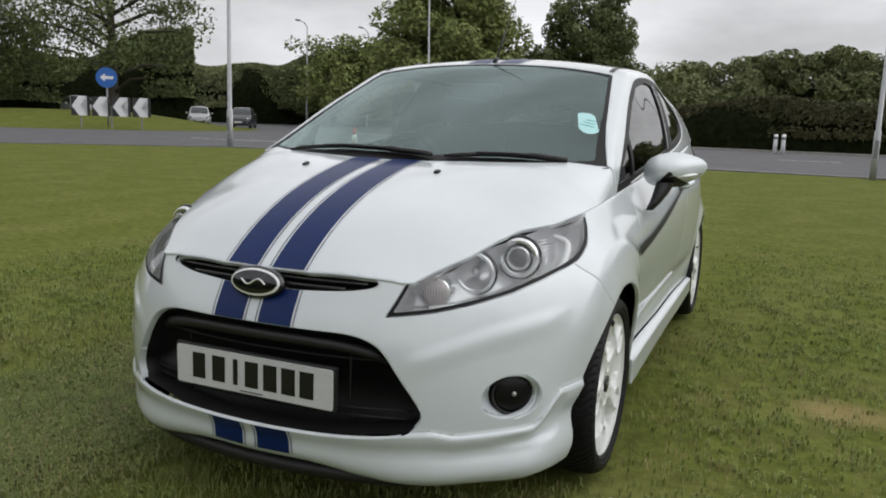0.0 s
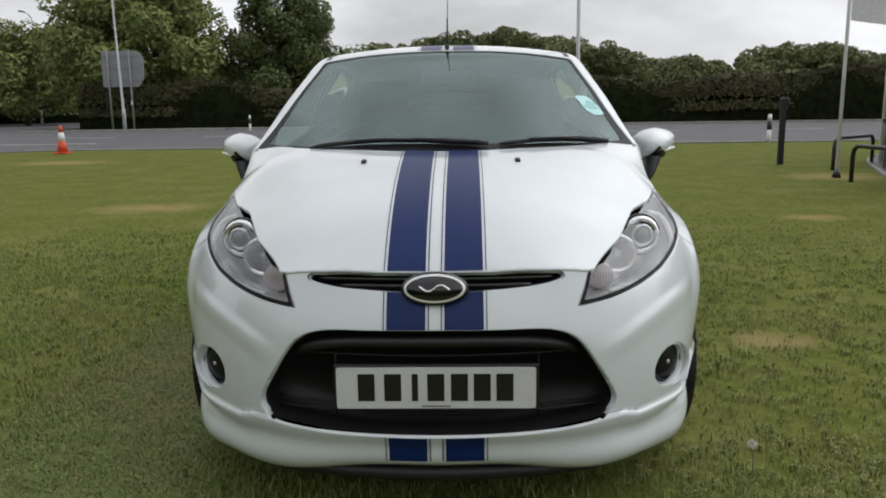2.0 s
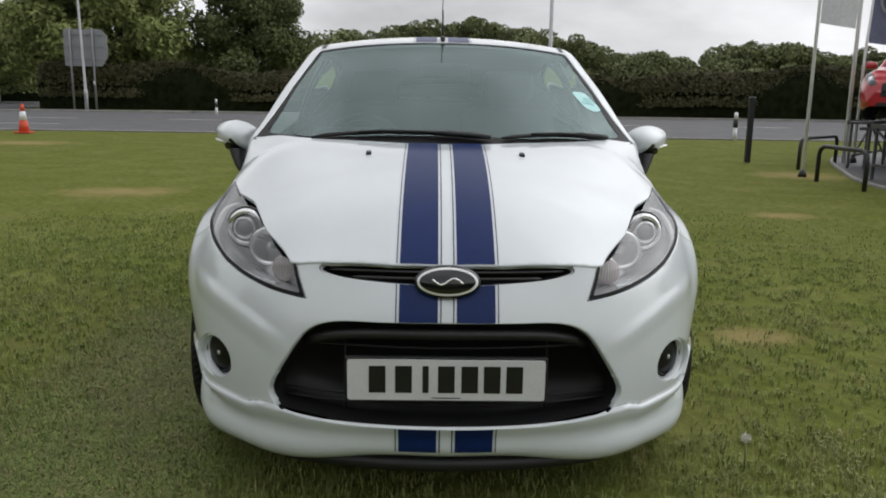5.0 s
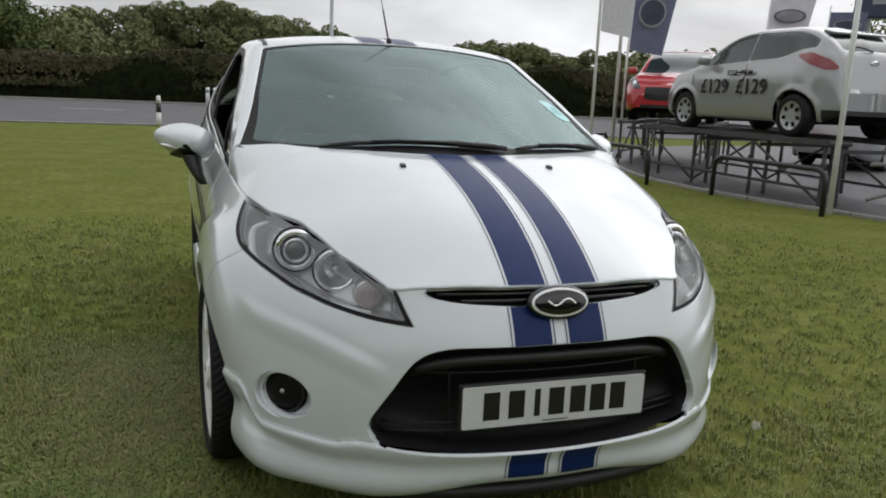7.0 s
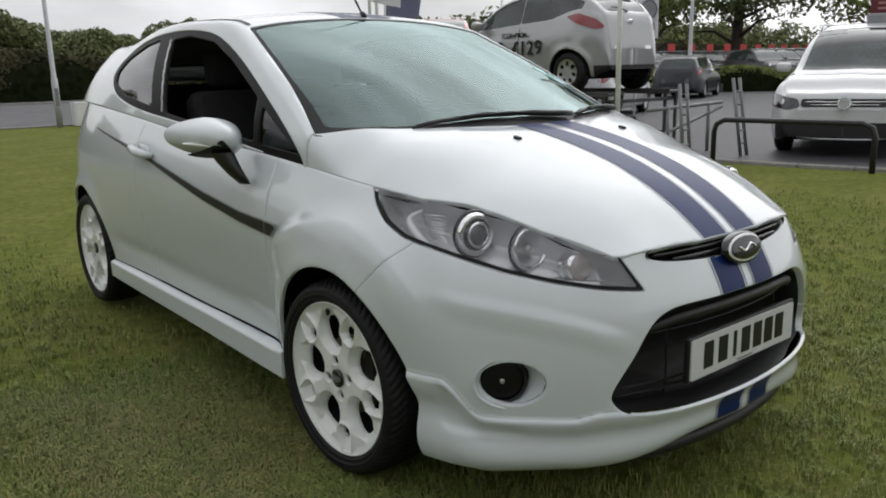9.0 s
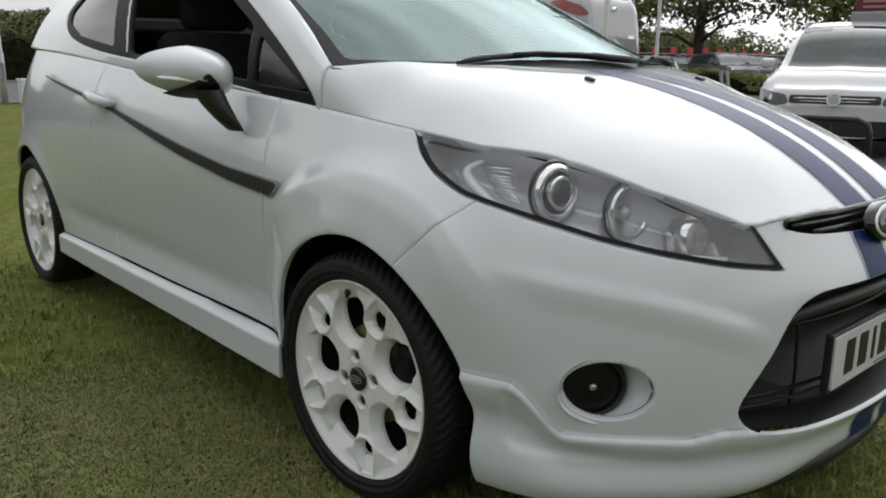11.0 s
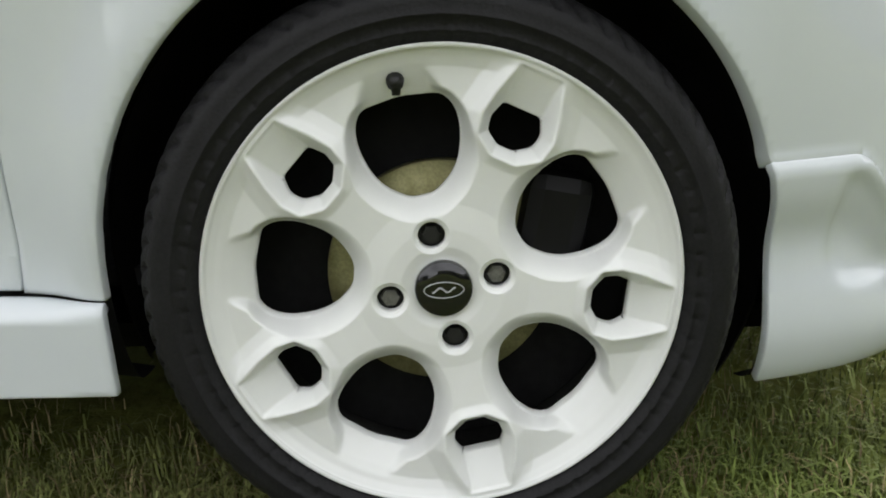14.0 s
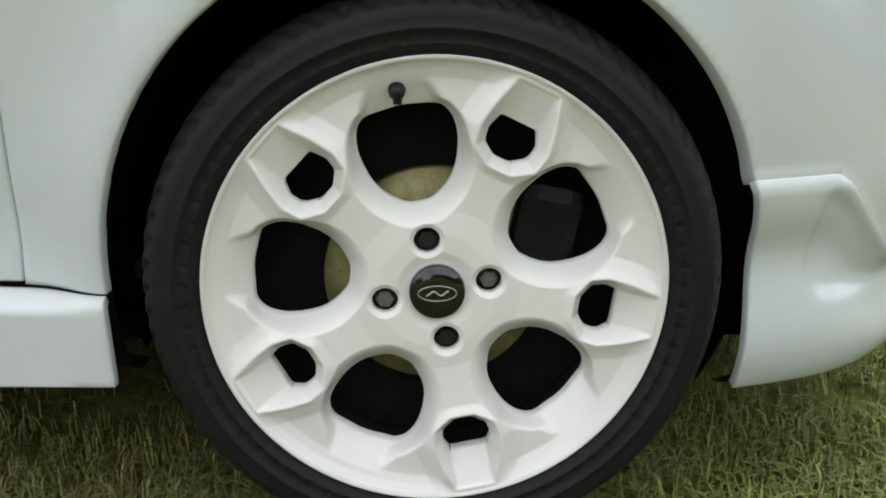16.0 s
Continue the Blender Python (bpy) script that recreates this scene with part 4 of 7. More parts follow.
PLATE_Y = -.8035
holder = part("plate_holder", box_bm((.535, .016, .125), Matrix.Translation((0, PLATE_Y + .012, .446)), .004), M["black_plastic"], car)
plate = part("number_plate", flat(rounded([(-.26, -.0555), (.26, -.0555), (.26, .0555), (-.26, .0555)], .008), lambda u, w: (u, PLATE_Y, .446 + w), .004, (0, 1, 0)), M["plate_white"], car, "white number plate with dark bars")
for x in (-.1815, -.1125, -.0545, -.0000, .0615, .1205, .1795):
    wide = .016 if abs(x + .0545) < .001 else .044
    part("plate_bar", box_bm((wide, .0012, .074), Matrix.Translation((x, PLATE_Y - .0008, .448)), .0004, 1), M["plate_black"], plate)
part("plate_bar", box_bm((.075, .0008, .0028), Matrix.Translation((.0, PLATE_Y - .0006, .397)), 0), M["plate_black"], plate)

# upper grille slot with two slats
pts_u = [(x, z) for x, z in UPPER]
verts, faces = [], []
m = len(pts_u)
for scale_, deep in ((1.01, 0.004), (0.985, 0.03), (0.97, 0.075)):
    for x, z in pts_u:
        verts.append((x * scale_, -.752 + 0.30 * x * x + deep, .722 + (min(z, .738) - .722) * scale_))
for k in range(2):
    for i in range(m):
        a, b = k * m + i, k * m + (i + 1) % m
        faces.append((a, b, b + m, a + m))
faces.append(tuple(range(2 * m, 3 * m)))
slot = obj("upper_grille", verts, faces, M["black_plastic"], car, "narrow black upper grille slot")
for z, w_, y_ in ((.722, .31, .012), (.706, .25, .006)):
    pts = [(x, -.752 + .30 * x * x + y_, z) for x in np.linspace(-w_, w_, 21)]
    part("slat", tube(pts, .0042, 8), M["gloss_black"], slot, smooth=True)

# oval badge: a plain oval with its bright rim, no lettering
BADGE = Matrix.Translation((0, -.775, .705)) @ Matrix.Rotation(radians(-14), 4, "X")


def oval(a, b, depth, bevel, shift, name, mat, parent, label=""):
    bm = bmesh.new()
    n_ = 56
    prof = [(1.0, 0.0), (1.0, -depth + bevel), (1 - bevel * 0.35 / b, -depth + bevel * 0.3), (1 - bevel / b, -depth), (0.5, -depth - 0.0022)]
    rings_ = [[bm.verts.new((a * s_ * math.cos(2 * math.pi * i / n_), y_ + shift, b * s_ * math.sin(2 * math.pi * i / n_))) for i in range(n_)] for s_, y_ in prof]
    for p_, q_ in zip(rings_, rings_[1:]):
        for i in range(n_):
            bm.faces.new((p_[i], p_[(i + 1) % n_], q_[(i + 1) % n_], q_[i]))
    bm.faces.new(rings_[-1])
    bm.transform(BADGE)
    return part(name, bm, mat, parent, label, smooth=True)


badge = oval(.087, .0445, .022, .007, .012, "badge", M["gloss_black"], car, "oval badge with a bright rim")
oval(.0795, .0375, .004, .002, -.008, "badge_rim", M["bright_trim"], badge, "chrome oval rim")
oval(.0725, .0315, .003, .001, -.0125, "badge_field", M["gloss_black"], badge)
bm = tube([tuple(BADGE @ Vector((x, -.0195, .008 * math.sin(x * 95)))) for x in np.linspace(-.04, .04, 24)], .0032, 8)
part("badge_mark", bm, M["chrome"], badge, smooth=True)

# headlamps
lv, lf = clip(nose, nose_f, inside(lamp_space(nose), LAMP_POLY) - 0.001)
lv, lf = clip(lv, lf, lv[:, 0])
lamp_n = normals(lv, lf)
lv = np.concatenate([lv, lamp_n], axis=1)


def on_lamp(s, z):
    """The place and normal of the lens at a station and a height."""
    i = np.argmin(((np.abs(lv[:, 3]) - s) * 0.2) ** 2 + (lv[:, 2] - z) ** 2)
    return Vector(lv[i, :3]), Vector(lv[i, 5:8])


def bowl(r, depth, axis_m, n_=40):
    prof = [(r * 1.06, 0.004), (r, 0.008), (r * .94, 0.0), (r * .80, -depth * .55), (r * .55, -depth)]
    vv, ff = lathe(prof, n_, "z")
    bm = bmesh.new()
    w_ = [bm.verts.new(axis_m @ Vector(p)) for p in vv]
    for q in ff:
        bm.faces.new([w_[i] for i in q])
    return bm


def dome(r, h, axis_m, n_=32):
    prof = [(r * math.cos(a), h * math.sin(a)) for a in np.linspace(0, math.pi / 2 - .02, 9)]
    vv, ff = lathe(prof, n_, "z")
    bm = bmesh.new()
    w_ = [bm.verts.new(axis_m @ Vector(p)) for p in vv]
    for q in ff:
        bm.faces.new([w_[i] for i in q])
    return bm


for side in (1, -1):
    flip = Matrix.Diagonal((side, 1, 1, 1))

    def shaped(v_, f_):
        return (v_, f_) if side == 1 else mirror(v_, f_)

    w = lv.copy()
    w[:, :3] -= w[:, 5:8] * (0.0025 + (0.0075 + 0.085 * smoothstep(0.0, 0.045, inside(lamp_space(w), LAMP_POLY))) * smoothstep(1.0, 0.978, w[:, 4]))[:, None]
    lamp = obj("headlamp", *shaped(w, lf), M["lamp_grey"], car, "clear-lens headlamp with round projector bowls")
    w = lv.copy()
    w[:, :3] -= w[:, 5:8] * 0.001
    cover = obj("lens", *shaped(w, lf), M["lens"], lamp, "clear lens")
    cover.visible_shadow = False
    # dark lower seal following the lens
    w, g = clip(lv, lf, 0.0095 - inside(lamp_space(lv), LAMP_POLY))
    w, g = clip(w, g, np.where(w[:, 4] > 0.985, -1.0, 1.0))
    w[:, :3] += w[:, 5:8] * 0.0015
    obj("seal", *shaped(w, g), M["frit"], lamp)
    aim = Vector((.12, -1.0, .05)).normalized().to_track_quat("Z", "Y").to_matrix().to_4x4()

    def ring_of(m_, r_, z_, thick, a0=0.0, a1=2 * math.pi, n_=40):
        whole_ = a1 - a0 > 6.28
        return tube([tuple(m_ @ Vector((r_ * math.cos(q_), r_ * math.sin(q_), z_))) for q_ in (np.linspace(a0, a1, n_)[:-1] if whole_ else np.linspace(a0, a1, n_))], thick, 8, closed=whole_)

    # projector: chrome shell, dark gap, bright ring, smoky eye
    main_m = flip @ Matrix.Translation((.6150, -.3790, .7740)) @ aim
    inner_m = flip @ Matrix.Translation((.5208, -.4750, .7372)) @ aim
    part("bowl", bowl(.051, .046, main_m @ Matrix.Translation((0, 0, -.014))), M["reflector"], lamp, "chrome reflector bowl", smooth=True)
    part("shell_edge", ring_of(main_m, .0490, -.012, .0095), M["reflector"], lamp, smooth=True)
    # added black rings standing in for the shadows round and inside the bowls
    part("shadow_ring", ring_of(main_m, .0610, -.022, .0045), M["gloss_black"], lamp, "black ring in place of the shadow round the bowl", smooth=True)
    part("shadow_ring", ring_of(inner_m, .0610, -.006, .0040), M["gloss_black"], lamp, "black ring in place of the shadow round the bowl", smooth=True)
    part("shade_ring", ring_of(main_m, .0375, -.008, .0050), M["gloss_black"], lamp, smooth=True)
    part("projector_ring", ring_of(main_m, .0300, .002, .0052), M["chrome"], lamp, smooth=True)
    part("projector_tube", cyl_bm(.037, .030, .030, main_m @ Matrix.Translation((0, 0, -.030)), 36), M["reflector"], lamp, smooth=True)
    part("projector_eye", dome(.0265, .012, main_m @ Matrix.Translation((0, 0, .000))), M["eye_glass"], lamp, "smoky round projector glass", smooth=True)
    # high-beam bowl with its capped bulb and flutes
    part("bowl", bowl(.054, .046, inner_m), M["reflector"], lamp, "chrome reflector bowl", smooth=True)
    part("shell_edge", ring_of(inner_m, .0520, .004, .0075), M["reflector"], lamp, smooth=True)
    part("bulb_cap", dome(.014, .020, inner_m @ Matrix.Translation((0, 0, -.016))), M["lamp_grey"], lamp, smooth=True)
    for q_ in np.linspace(.45, 2.7, 7):
        part("fluting", tube([tuple(inner_m @ Vector((.053 * k_ * math.cos(q_), .053 * k_ * math.sin(q_), -.038 + .040 * k_))) for k_ in (.40, .65, .92)], .0026, 6), M["chrome"], lamp, smooth=True)
    # indicator: a ribbed pinkish lens on a short barrel
    turn_m = flip @ Matrix.Translation((.4560, -.5960, .6960)) @ aim
    part("turn_barrel", cyl_bm(.041, .038, .045, turn_m @ Matrix.Translation((0, 0, -.045)), 36), M["reflector"], lamp, smooth=True)
    part("turn_signal", dome(.0370, .010, turn_m), M["amber"], lamp, "pinkish indicator lens", smooth=True)
    for q_ in np.linspace(-.85, .85, 9):
        hh = .0370 * math.sqrt(1 - q_ * q_)
        part("fluting", tube([tuple(turn_m @ Vector((.0370 * q_, t_ * hh, .010 * (1 - q_ * q_ * .8) * (1 - t_ * t_) + .001))) for t_ in (-1, -.5, 0, .5, 1)], .0012, 6), M["reflector"], lamp, smooth=True)

    def inset(s_, z_, deep):
        p_, n_ = on_lamp(s_, z_)
        return tuple(flip @ (p_ - n_ * deep))

    # bright crescent round the back that runs on as a rail under the bowls
    line = [inset(s_, z_, d_) for s_, z_, d_ in ((4.92, .845, .022), (5.03, .832, .018), (5.06, .820, .016), (4.99, .802, .016), (4.84, .783, .016), (4.69, .763, .016), (4.38, .738, .016), (3.92, .714, .016), (3.16, .688, .015), (2.3, .673, .013))]
    line = [tuple(p_) for p_ in curve2d(line, 40, closed=False)]
    part("bright_crescent", tube(line, [float(q_) for q_ in np.concatenate([np.linspace(.005, .0115, 8), np.linspace(.0115, .0050, 32)])], 8), M["bright_trim"], lamp, "bright curved trim", smooth=True)
    # fine level ribs of the side reflector
    for k_ in range(10):
        f_ = k_ / 9
        ends = [(4.90 - .24 * f_, .838 - .052 * f_), (4.72 - .24 * f_, .836 - .056 * f_), (4.52 - .10 * f_, .835 - .062 * f_)]
        part("reflector_rib", tube([inset(s_, z_, .030) for s_, z_ in ends], .0019, 6), M["reflector"], lamp, smooth=True)
    # the lens's arched upper part, reaching into the bonnet
    w, g = clip(whole_v, whole_f, np.where((whole_v[:, 1] > -.60) & (whole_v[:, 1] < -.15) & (whole_v[:, 0] > 0), lamp_notch(whole_v) - .0015, -.01))
    top = w.copy()
    top[:, 2] -= .001
    upper = obj("upper_lens", *shaped(top, g), M["lens"], lamp, "clear lens")
    upper.visible_shadow = False
    top = w.copy()
    top[:, 2] -= .004 + .018 * smoothstep(0, .018, lamp_notch(w))
    obj("upper_housing", *shaped(top, g), M["lamp_grey"], lamp)
    w, g = clip(w, g, .0030 - lamp_notch(w))
    w[:, 2] += .0005
    obj("upper_seal", *shaped(w, g), M["black_plastic"], lamp)
# fog lamps in their hollows
for side in (1, -1):
    c = Vector((abs(FOGS[0]), FOGS[1], FOGS[2]))
    out_n = Vector((.62, -.78, .04)).normalized()
    mm = Matrix.Diagonal((side, 1, 1, 1)) @ Matrix.Translation(c) @ out_n.to_track_quat("Z", "Y").to_matrix().to_4x4()
    prof = [(.074, -.004), (.071, -.0065), (.068, -.012), (.065, -.022), (.064, -.050)]
    vv, ff = lathe(prof, 44, "z")
    bm = bmesh.new()
    ww = [bm.verts.new(mm @ Vector((p[0] * (1.30 if p[2] > -.02 else 1.08) - (.016 if p[2] > -.02 else -.004), p[1] * .91, p[2] - (.012 if p[2] < -.02 else 0)))) for p in vv]
    for q in ff:
        bm.faces.new([ww[i] for i in q])
    fog = part("fog_lamp", bm, M["white_paint"], car, "round dark fog lamp in a painted hollow", smooth=True)
    part("fog_ring", tube([tuple(mm @ Vector((0.062 * math.cos(a) + .006, .057 * math.sin(a), -.028))) for a in np.linspace(0, 2 * math.pi, 40)[:-1]], .004, 8, closed=True), M["black_plastic"], fog, smooth=True)
    part("fog_back", cyl_bm(.066, .066, .006, mm @ Matrix.Translation((0.004, 0, -.060)), 36), M["black_plastic"], fog)
    part("fog_lens", dome(.059, .014, mm @ Matrix.Translation((.006, 0, -.038))), M["fog_glass"], fog, "dark glossy fog lamp lens", smooth=True)
    part("fog_bulb", dome(.007, .005, mm @ Matrix.Translation((.006, 0, -.025))), M["satin_metal"], fog, smooth=True)

# side strips and door handles
STRIP = np.array([(.318, .733), (.60, .748), (.89, .784), (1.36, .858), (1.70, .912), (2.12, .962), (2.22, .974), (2.10, .955), (1.70, .900), (1.36, .836), (.89, .748), (.60, .706), (.372, .688)])
STRIP_IN = np.array([(.335, .728), (.60, .744), (.89, .780), (1.36, .8545), (1.70, .909), (1.70, .9025), (1.36, .8395), (.89, .752), (.60, .711), (.375, .693)])
fl_n = normals(flank, flank_f)
fl = np.concatenate([flank, fl_n], axis=1)
for side in (1, -1):
    for poly, mat, lift, name in ((STRIP, "strip_grey", .006, "side_strip"), (STRIP_IN, "black_plastic", .0075, "strip_inlay")):
        for lo_, hi_ in ((-9, .4125), (.4165, 1.46)):
            w, g = clip(fl, flank_f, inside(fl[:, 1:3], poly))
            w, g = clip(w, g, np.minimum(w[:, 1] - lo_, hi_ - w[:, 1]))
            if g:
                w[:, :3] += w[:, 5:8] * lift
                w, g = (w, g) if side == 1 else mirror(w[:, :3], g)
                obj(name, w, g, M[mat], car, "grey-edged black side strip" if name == "side_strip" else "")
    # the strip runs on thinly over the rear quarter
    line = []
    for y_ in np.linspace(1.46, 2.27, 22):
        z_ = float(np.interp(y_, [1.46, 1.644, 2.296], [.862, .888, .961]))
        d_ = ((fl[:, 1] - y_) ** 2 + (fl[:, 2] - z_) ** 2)
        k_ = np.argsort(d_)[:4]
        x_ = float((fl[k_, 0] / (d_[k_] + 1e-6)).sum() / (1 / (d_[k_] + 1e-6)).sum())
        line.append((side * (x_ + .001), y_, z_))
    part("rear_strip", tube(line, [.0085] * 6 + [float(q_) for q_ in np.linspace(.0085, .003, 16)], 8), M["black_plastic"], car, "thin black strip on the rear quarter", smooth=True)
    hx = side * .838
    bm = tube([(hx - side * .004, 1.41, .880), (hx + side * .022, 1.435, .884), (hx + side * .032, 1.50, .893), (hx + side * .026, 1.57, .902), (hx - side * .004, 1.60, .905)], [.012, .017, .020, .019, .013], 12)
    handle = part("door_handle", bm, M["white_paint"], doors[0] if side == 1 else doors[1], "white pull handle", smooth=True)
    bm = cyl_bm(.052, .048, .004, Matrix.Translation((hx - side * .002, 1.50, .892)) @ Matrix.Rotation(side * math.pi / 2, 4, "Y") @ Matrix.Diagonal((.62, 1.25, 1, 1)), 28)
    part("handle_cup", bm, M["white_paint"], handle, smooth=True)

# door mirrors: a shell swept back outwards, on a black arm
def mirror_place(side, a, b, c):
    """a outwards, b back, c up from the middle of the shell."""
    return (side * (.893 + a), .625 + .55 * a + b, .994 + c + .10 * a)


for side in (1, -1):
    mir = empty("wing_mirror", None)
    mir.parent = car
    bm = bmesh.new()
    rows_ = []
    for u in np.linspace(0, 1, 16):
        g_ = max(u, .0005) ** .42
        ring = []
        for j in range(32):
            a = 2 * math.pi * j / 32
            ca, sa = math.cos(a), math.sin(a)
            ra = .112 * g_ * math.copysign(abs(ca) ** .75, ca)
            up_ = (.069 if sa > 0 else .066) * g_ * math.copysign(abs(sa) ** .80, sa)
            up_ *= 1 - .42 * max(ra, 0) / .106 * .8
            ring.append(bm.verts.new(mirror_place(side, ra, -.055 + .115 * u + .020 * (ra / .106) ** 2, up_)))
        rows_.append(ring)
    for p_, q_ in zip(rows_, rows_[1:]):
        for j in range(32):
            bm.faces.new((p_[j], p_[(j + 1) % 32], q_[(j + 1) % 32], q_[j]))
    bm.faces.new(rows_[0])
    part("mirror_shell", bm, M["white_paint"], mir, "rounded white mirror shell", smooth=True)
    bm = bmesh.new()
    last = [bm.verts.new(mirror_place(side, .094 * math.copysign(abs(math.cos(2 * math.pi * j / 32)) ** .75, math.cos(2 * math.pi * j / 32)), .054, .047 * math.copysign(abs(math.sin(2 * math.pi * j / 32)) ** .8, math.sin(2 * math.pi * j / 32)))) for j in range(32)]
    bm.faces.new(last)
    part("mirror_glass", bm, M["chrome"], mir)
    # black lower half of the shell with the arm growing out of it
    bm = bmesh.new()
    rows_ = []
    for u in np.linspace(0, 1, 12):
        g_ = max(u, .0005) ** .42
        rows_.append([bm.verts.new(mirror_place(side, 1.012 * .106 * g_ * math.copysign(abs(math.cos(a)) ** .75, math.cos(a)) - .004, -.056 + .117 * u + .020 * (g_ * math.cos(a)) ** 2, 1.02 * .067 * g_ * math.sin(a))) for a in np.linspace(math.pi * 1.34, math.pi * 1.66, 17)])
    for p_, q_ in zip(rows_, rows_[1:]):
        for j in range(16):
            bm.faces.new((p_[j], p_[j + 1], q_[j + 1], q_[j]))
    part("mirror_underside", bm, M["black_plastic"], mir, smooth=True)
    bm = bmesh.new()
    stack_ = []
    for cx_, cy_, cz_, hx_, hy_ in ((.872, .622, .950, .036, .062), (.862, .600, .915, .030, .058), (.848, .572, .878, .022, .052), (.830, .550, .846, .015, .036)):
        stack_.append([bm.verts.new((side * (cx_ + hx_ * math.cos(a)), cy_ + hy_ * math.sin(a), cz_)) for a in np.linspace(0, 2 * math.pi, 17)[:-1]])
    for p_, q_ in zip(stack_, stack_[1:]):
        for j in range(16):
            bm.faces.new((p_[j], p_[(j + 1) % 16], q_[(j + 1) % 16], q_[j]))
    bm.faces.new(stack_[-1])
    part("mirror_arm", bm, M["black_plastic"], mir, "black mirror arm on the door", smooth=True)
    bm = tube([mirror_place(side, a, -.0345 + .020 * (a / .106) ** 2 + 1.7 * max(a - .02, 0) ** 1.6, -.024 + .03 * a) for a in np.linspace(.0, .088, 12)], [.002] + [.0050] * 10 + [.002], 8)
    part("mirror_indicator", bm, M["bright_trim"], mir, "grey indicator strip", smooth=True)

# wipers, washer jets, aerial, sticker


def screen_at(x, y):
    d = (screen_v[:, 0] - x) ** 2 + (screen_v[:, 1] - y) ** 2
    i = np.argsort(d)[:6]
    w = 1 / (d[i] + 1e-6)
    p = (screen_v[i, 2] * w).sum() / w.sum()
    return Vector((x, y, p + 0.012))


for a, b, pivot in (((-.475, .078), (.16, .004), (.10, -.03)), ((.20, .012), (.60, .168), (.60, .12))):
    w_ = empty("wiper", None)
    w_.parent = car
    pts = [screen_at(a[0] + (b[0] - a[0]) * t, a[1] + (b[1] - a[1]) * t + .0 * t) for t in np.linspace(0, 1, 16)]
    part("wiper_blade", tube([tuple(p) for p in pts], [.004] + [.0075] * 14 + [.004], 8), M["black_plastic"], w_, smooth=True)
    up_ = [tuple(p + Vector((0, -.012, .004))) for p in pts[4:]] if pivot[0] < .3 else [tuple(p + Vector((0, -.012, .006))) for p in pts[4:]]
    part("wiper_arm", tube(up_, [.005] * 7 + [.009] * 5, 8), M["black_plastic"], w_, smooth=True)
cowl_v, cowl_f = clip(bs, bs_f, np.minimum(np.minimum(bs[:, 1] + .06, .20 - bs[:, 1]), .60 - np.abs(bs[:, 0])))
cowl_v[:, 2] -= 0.030
obj("scuttle_panel", cowl_v, cowl_f, M["black_plastic"], car)
for x in (-.2525, .2525):
    z = float(bonnet_z(np.array([x]), np.array([-.158]))[0])
    part("washer_jet", box_bm((.018, .026, .010), Matrix.Translation((x, -.158, z + .003)) @ Matrix.Rotation(.25, 4, "X"), .004), M["black_plastic"], car)
roof_i = np.argmin(rs[:, 0] ** 2 + (rs[:, 1] - 1.055) ** 2)
ap = Vector(rs[roof_i, :3])
aer = part("aerial", tube([tuple(ap + Vector((0, -.022, -.004))), tuple(ap + Vector((0, -.008, .010))), tuple(ap + Vector((0, .008, .020)))], [.010, .012, .006], 10), M["black_plastic"], car, smooth=True)
part("aerial_mast", tube([tuple(ap + Vector((0, .0 + .66 * t * .55, .012 + .83 * t * .55))) for t in (0, .3, .31, 1)], [.0045, .004, .0022, .0016], 8), M["black_plastic"], aer, smooth=True)
w, g = clip(np.concatenate([screen_v], axis=1), screen_f, inside(screen_v[:, :2], rounded([(.525, .555), (.588, .575), (.640, .452), (.600, .415), (.565, .43)], .02)))
w[:, :3] += w[:, 4:7] * 0.0015
st = obj("windscreen_sticker", w, g, M["sticker"], car, "pale turquoise paper sticker")
for dy in (0.0, .022, .044):
    p0, p1 = screen_at(.560 + dy * .3, .470 + dy), screen_at(.612 - dy * .12, .478 + dy)
    part("sticker_bar", tube([tuple(p0 - Vector((0, 0, .010))), tuple(p1 - Vector((0, 0, .010)))], .0022, 6), M["sticker_text"], st)

# cabin
cabin = empty("cabin", None)
cabin.parent = car


def seat_shape(x, y):
    s_ = part("seat", box_bm((.50, .52, .16), Matrix.Translation((x, y, .52)) @ Matrix.Rotation(.08, 4, "X"), .05, 3), M["seat"], cabin, "dark cloth seat", smooth=True)
    part("seat_back", box_bm((.50, .15, .62), Matrix.Translation((x, y + .34, .83)) @ Matrix.Rotation(-.30, 4, "X"), .055, 3), M["seat"], cabin, smooth=True)
    part("headrest", box_bm((.27, .09, .17), Matrix.Translation((x, y + .47, 1.225)) @ Matrix.Rotation(-.2, 4, "X"), .04, 3), M["seat"], cabin, smooth=True)


seat_shape(-.36, 1.12)
seat_shape(.36, 1.12)
part("rear_bench", box_bm((1.20, .50, .18), Matrix.Translation((0, 1.98, .56)), .05, 3), M["seat"], cabin, smooth=True)
part("rear_seat_back", box_bm((1.22, .16, .60), Matrix.Translation((0, 2.28, .86)) @ Matrix.Rotation(-.3, 4, "X"), .05, 3), M["seat"], cabin, smooth=True)
bm = box_bm((1.38, .62, .10), Matrix.Translation((0, .36, .925)) @ Matrix.Rotation(.03, 4, "X"), .04, 3)
bm = box_bm((1.36, .25, .40), Matrix.Translation((0, .56, .74)), .05, 3, bm)
part("dashboard", bm, M["dash"], cabin, smooth=True)
part("instrument_hood", box_bm((.36, .22, .10), Matrix.Translation((-.36, .58, .985)) @ Matrix.Rotation(-.15, 4, "X"), .045, 3), M["dash"], cabin, smooth=True)
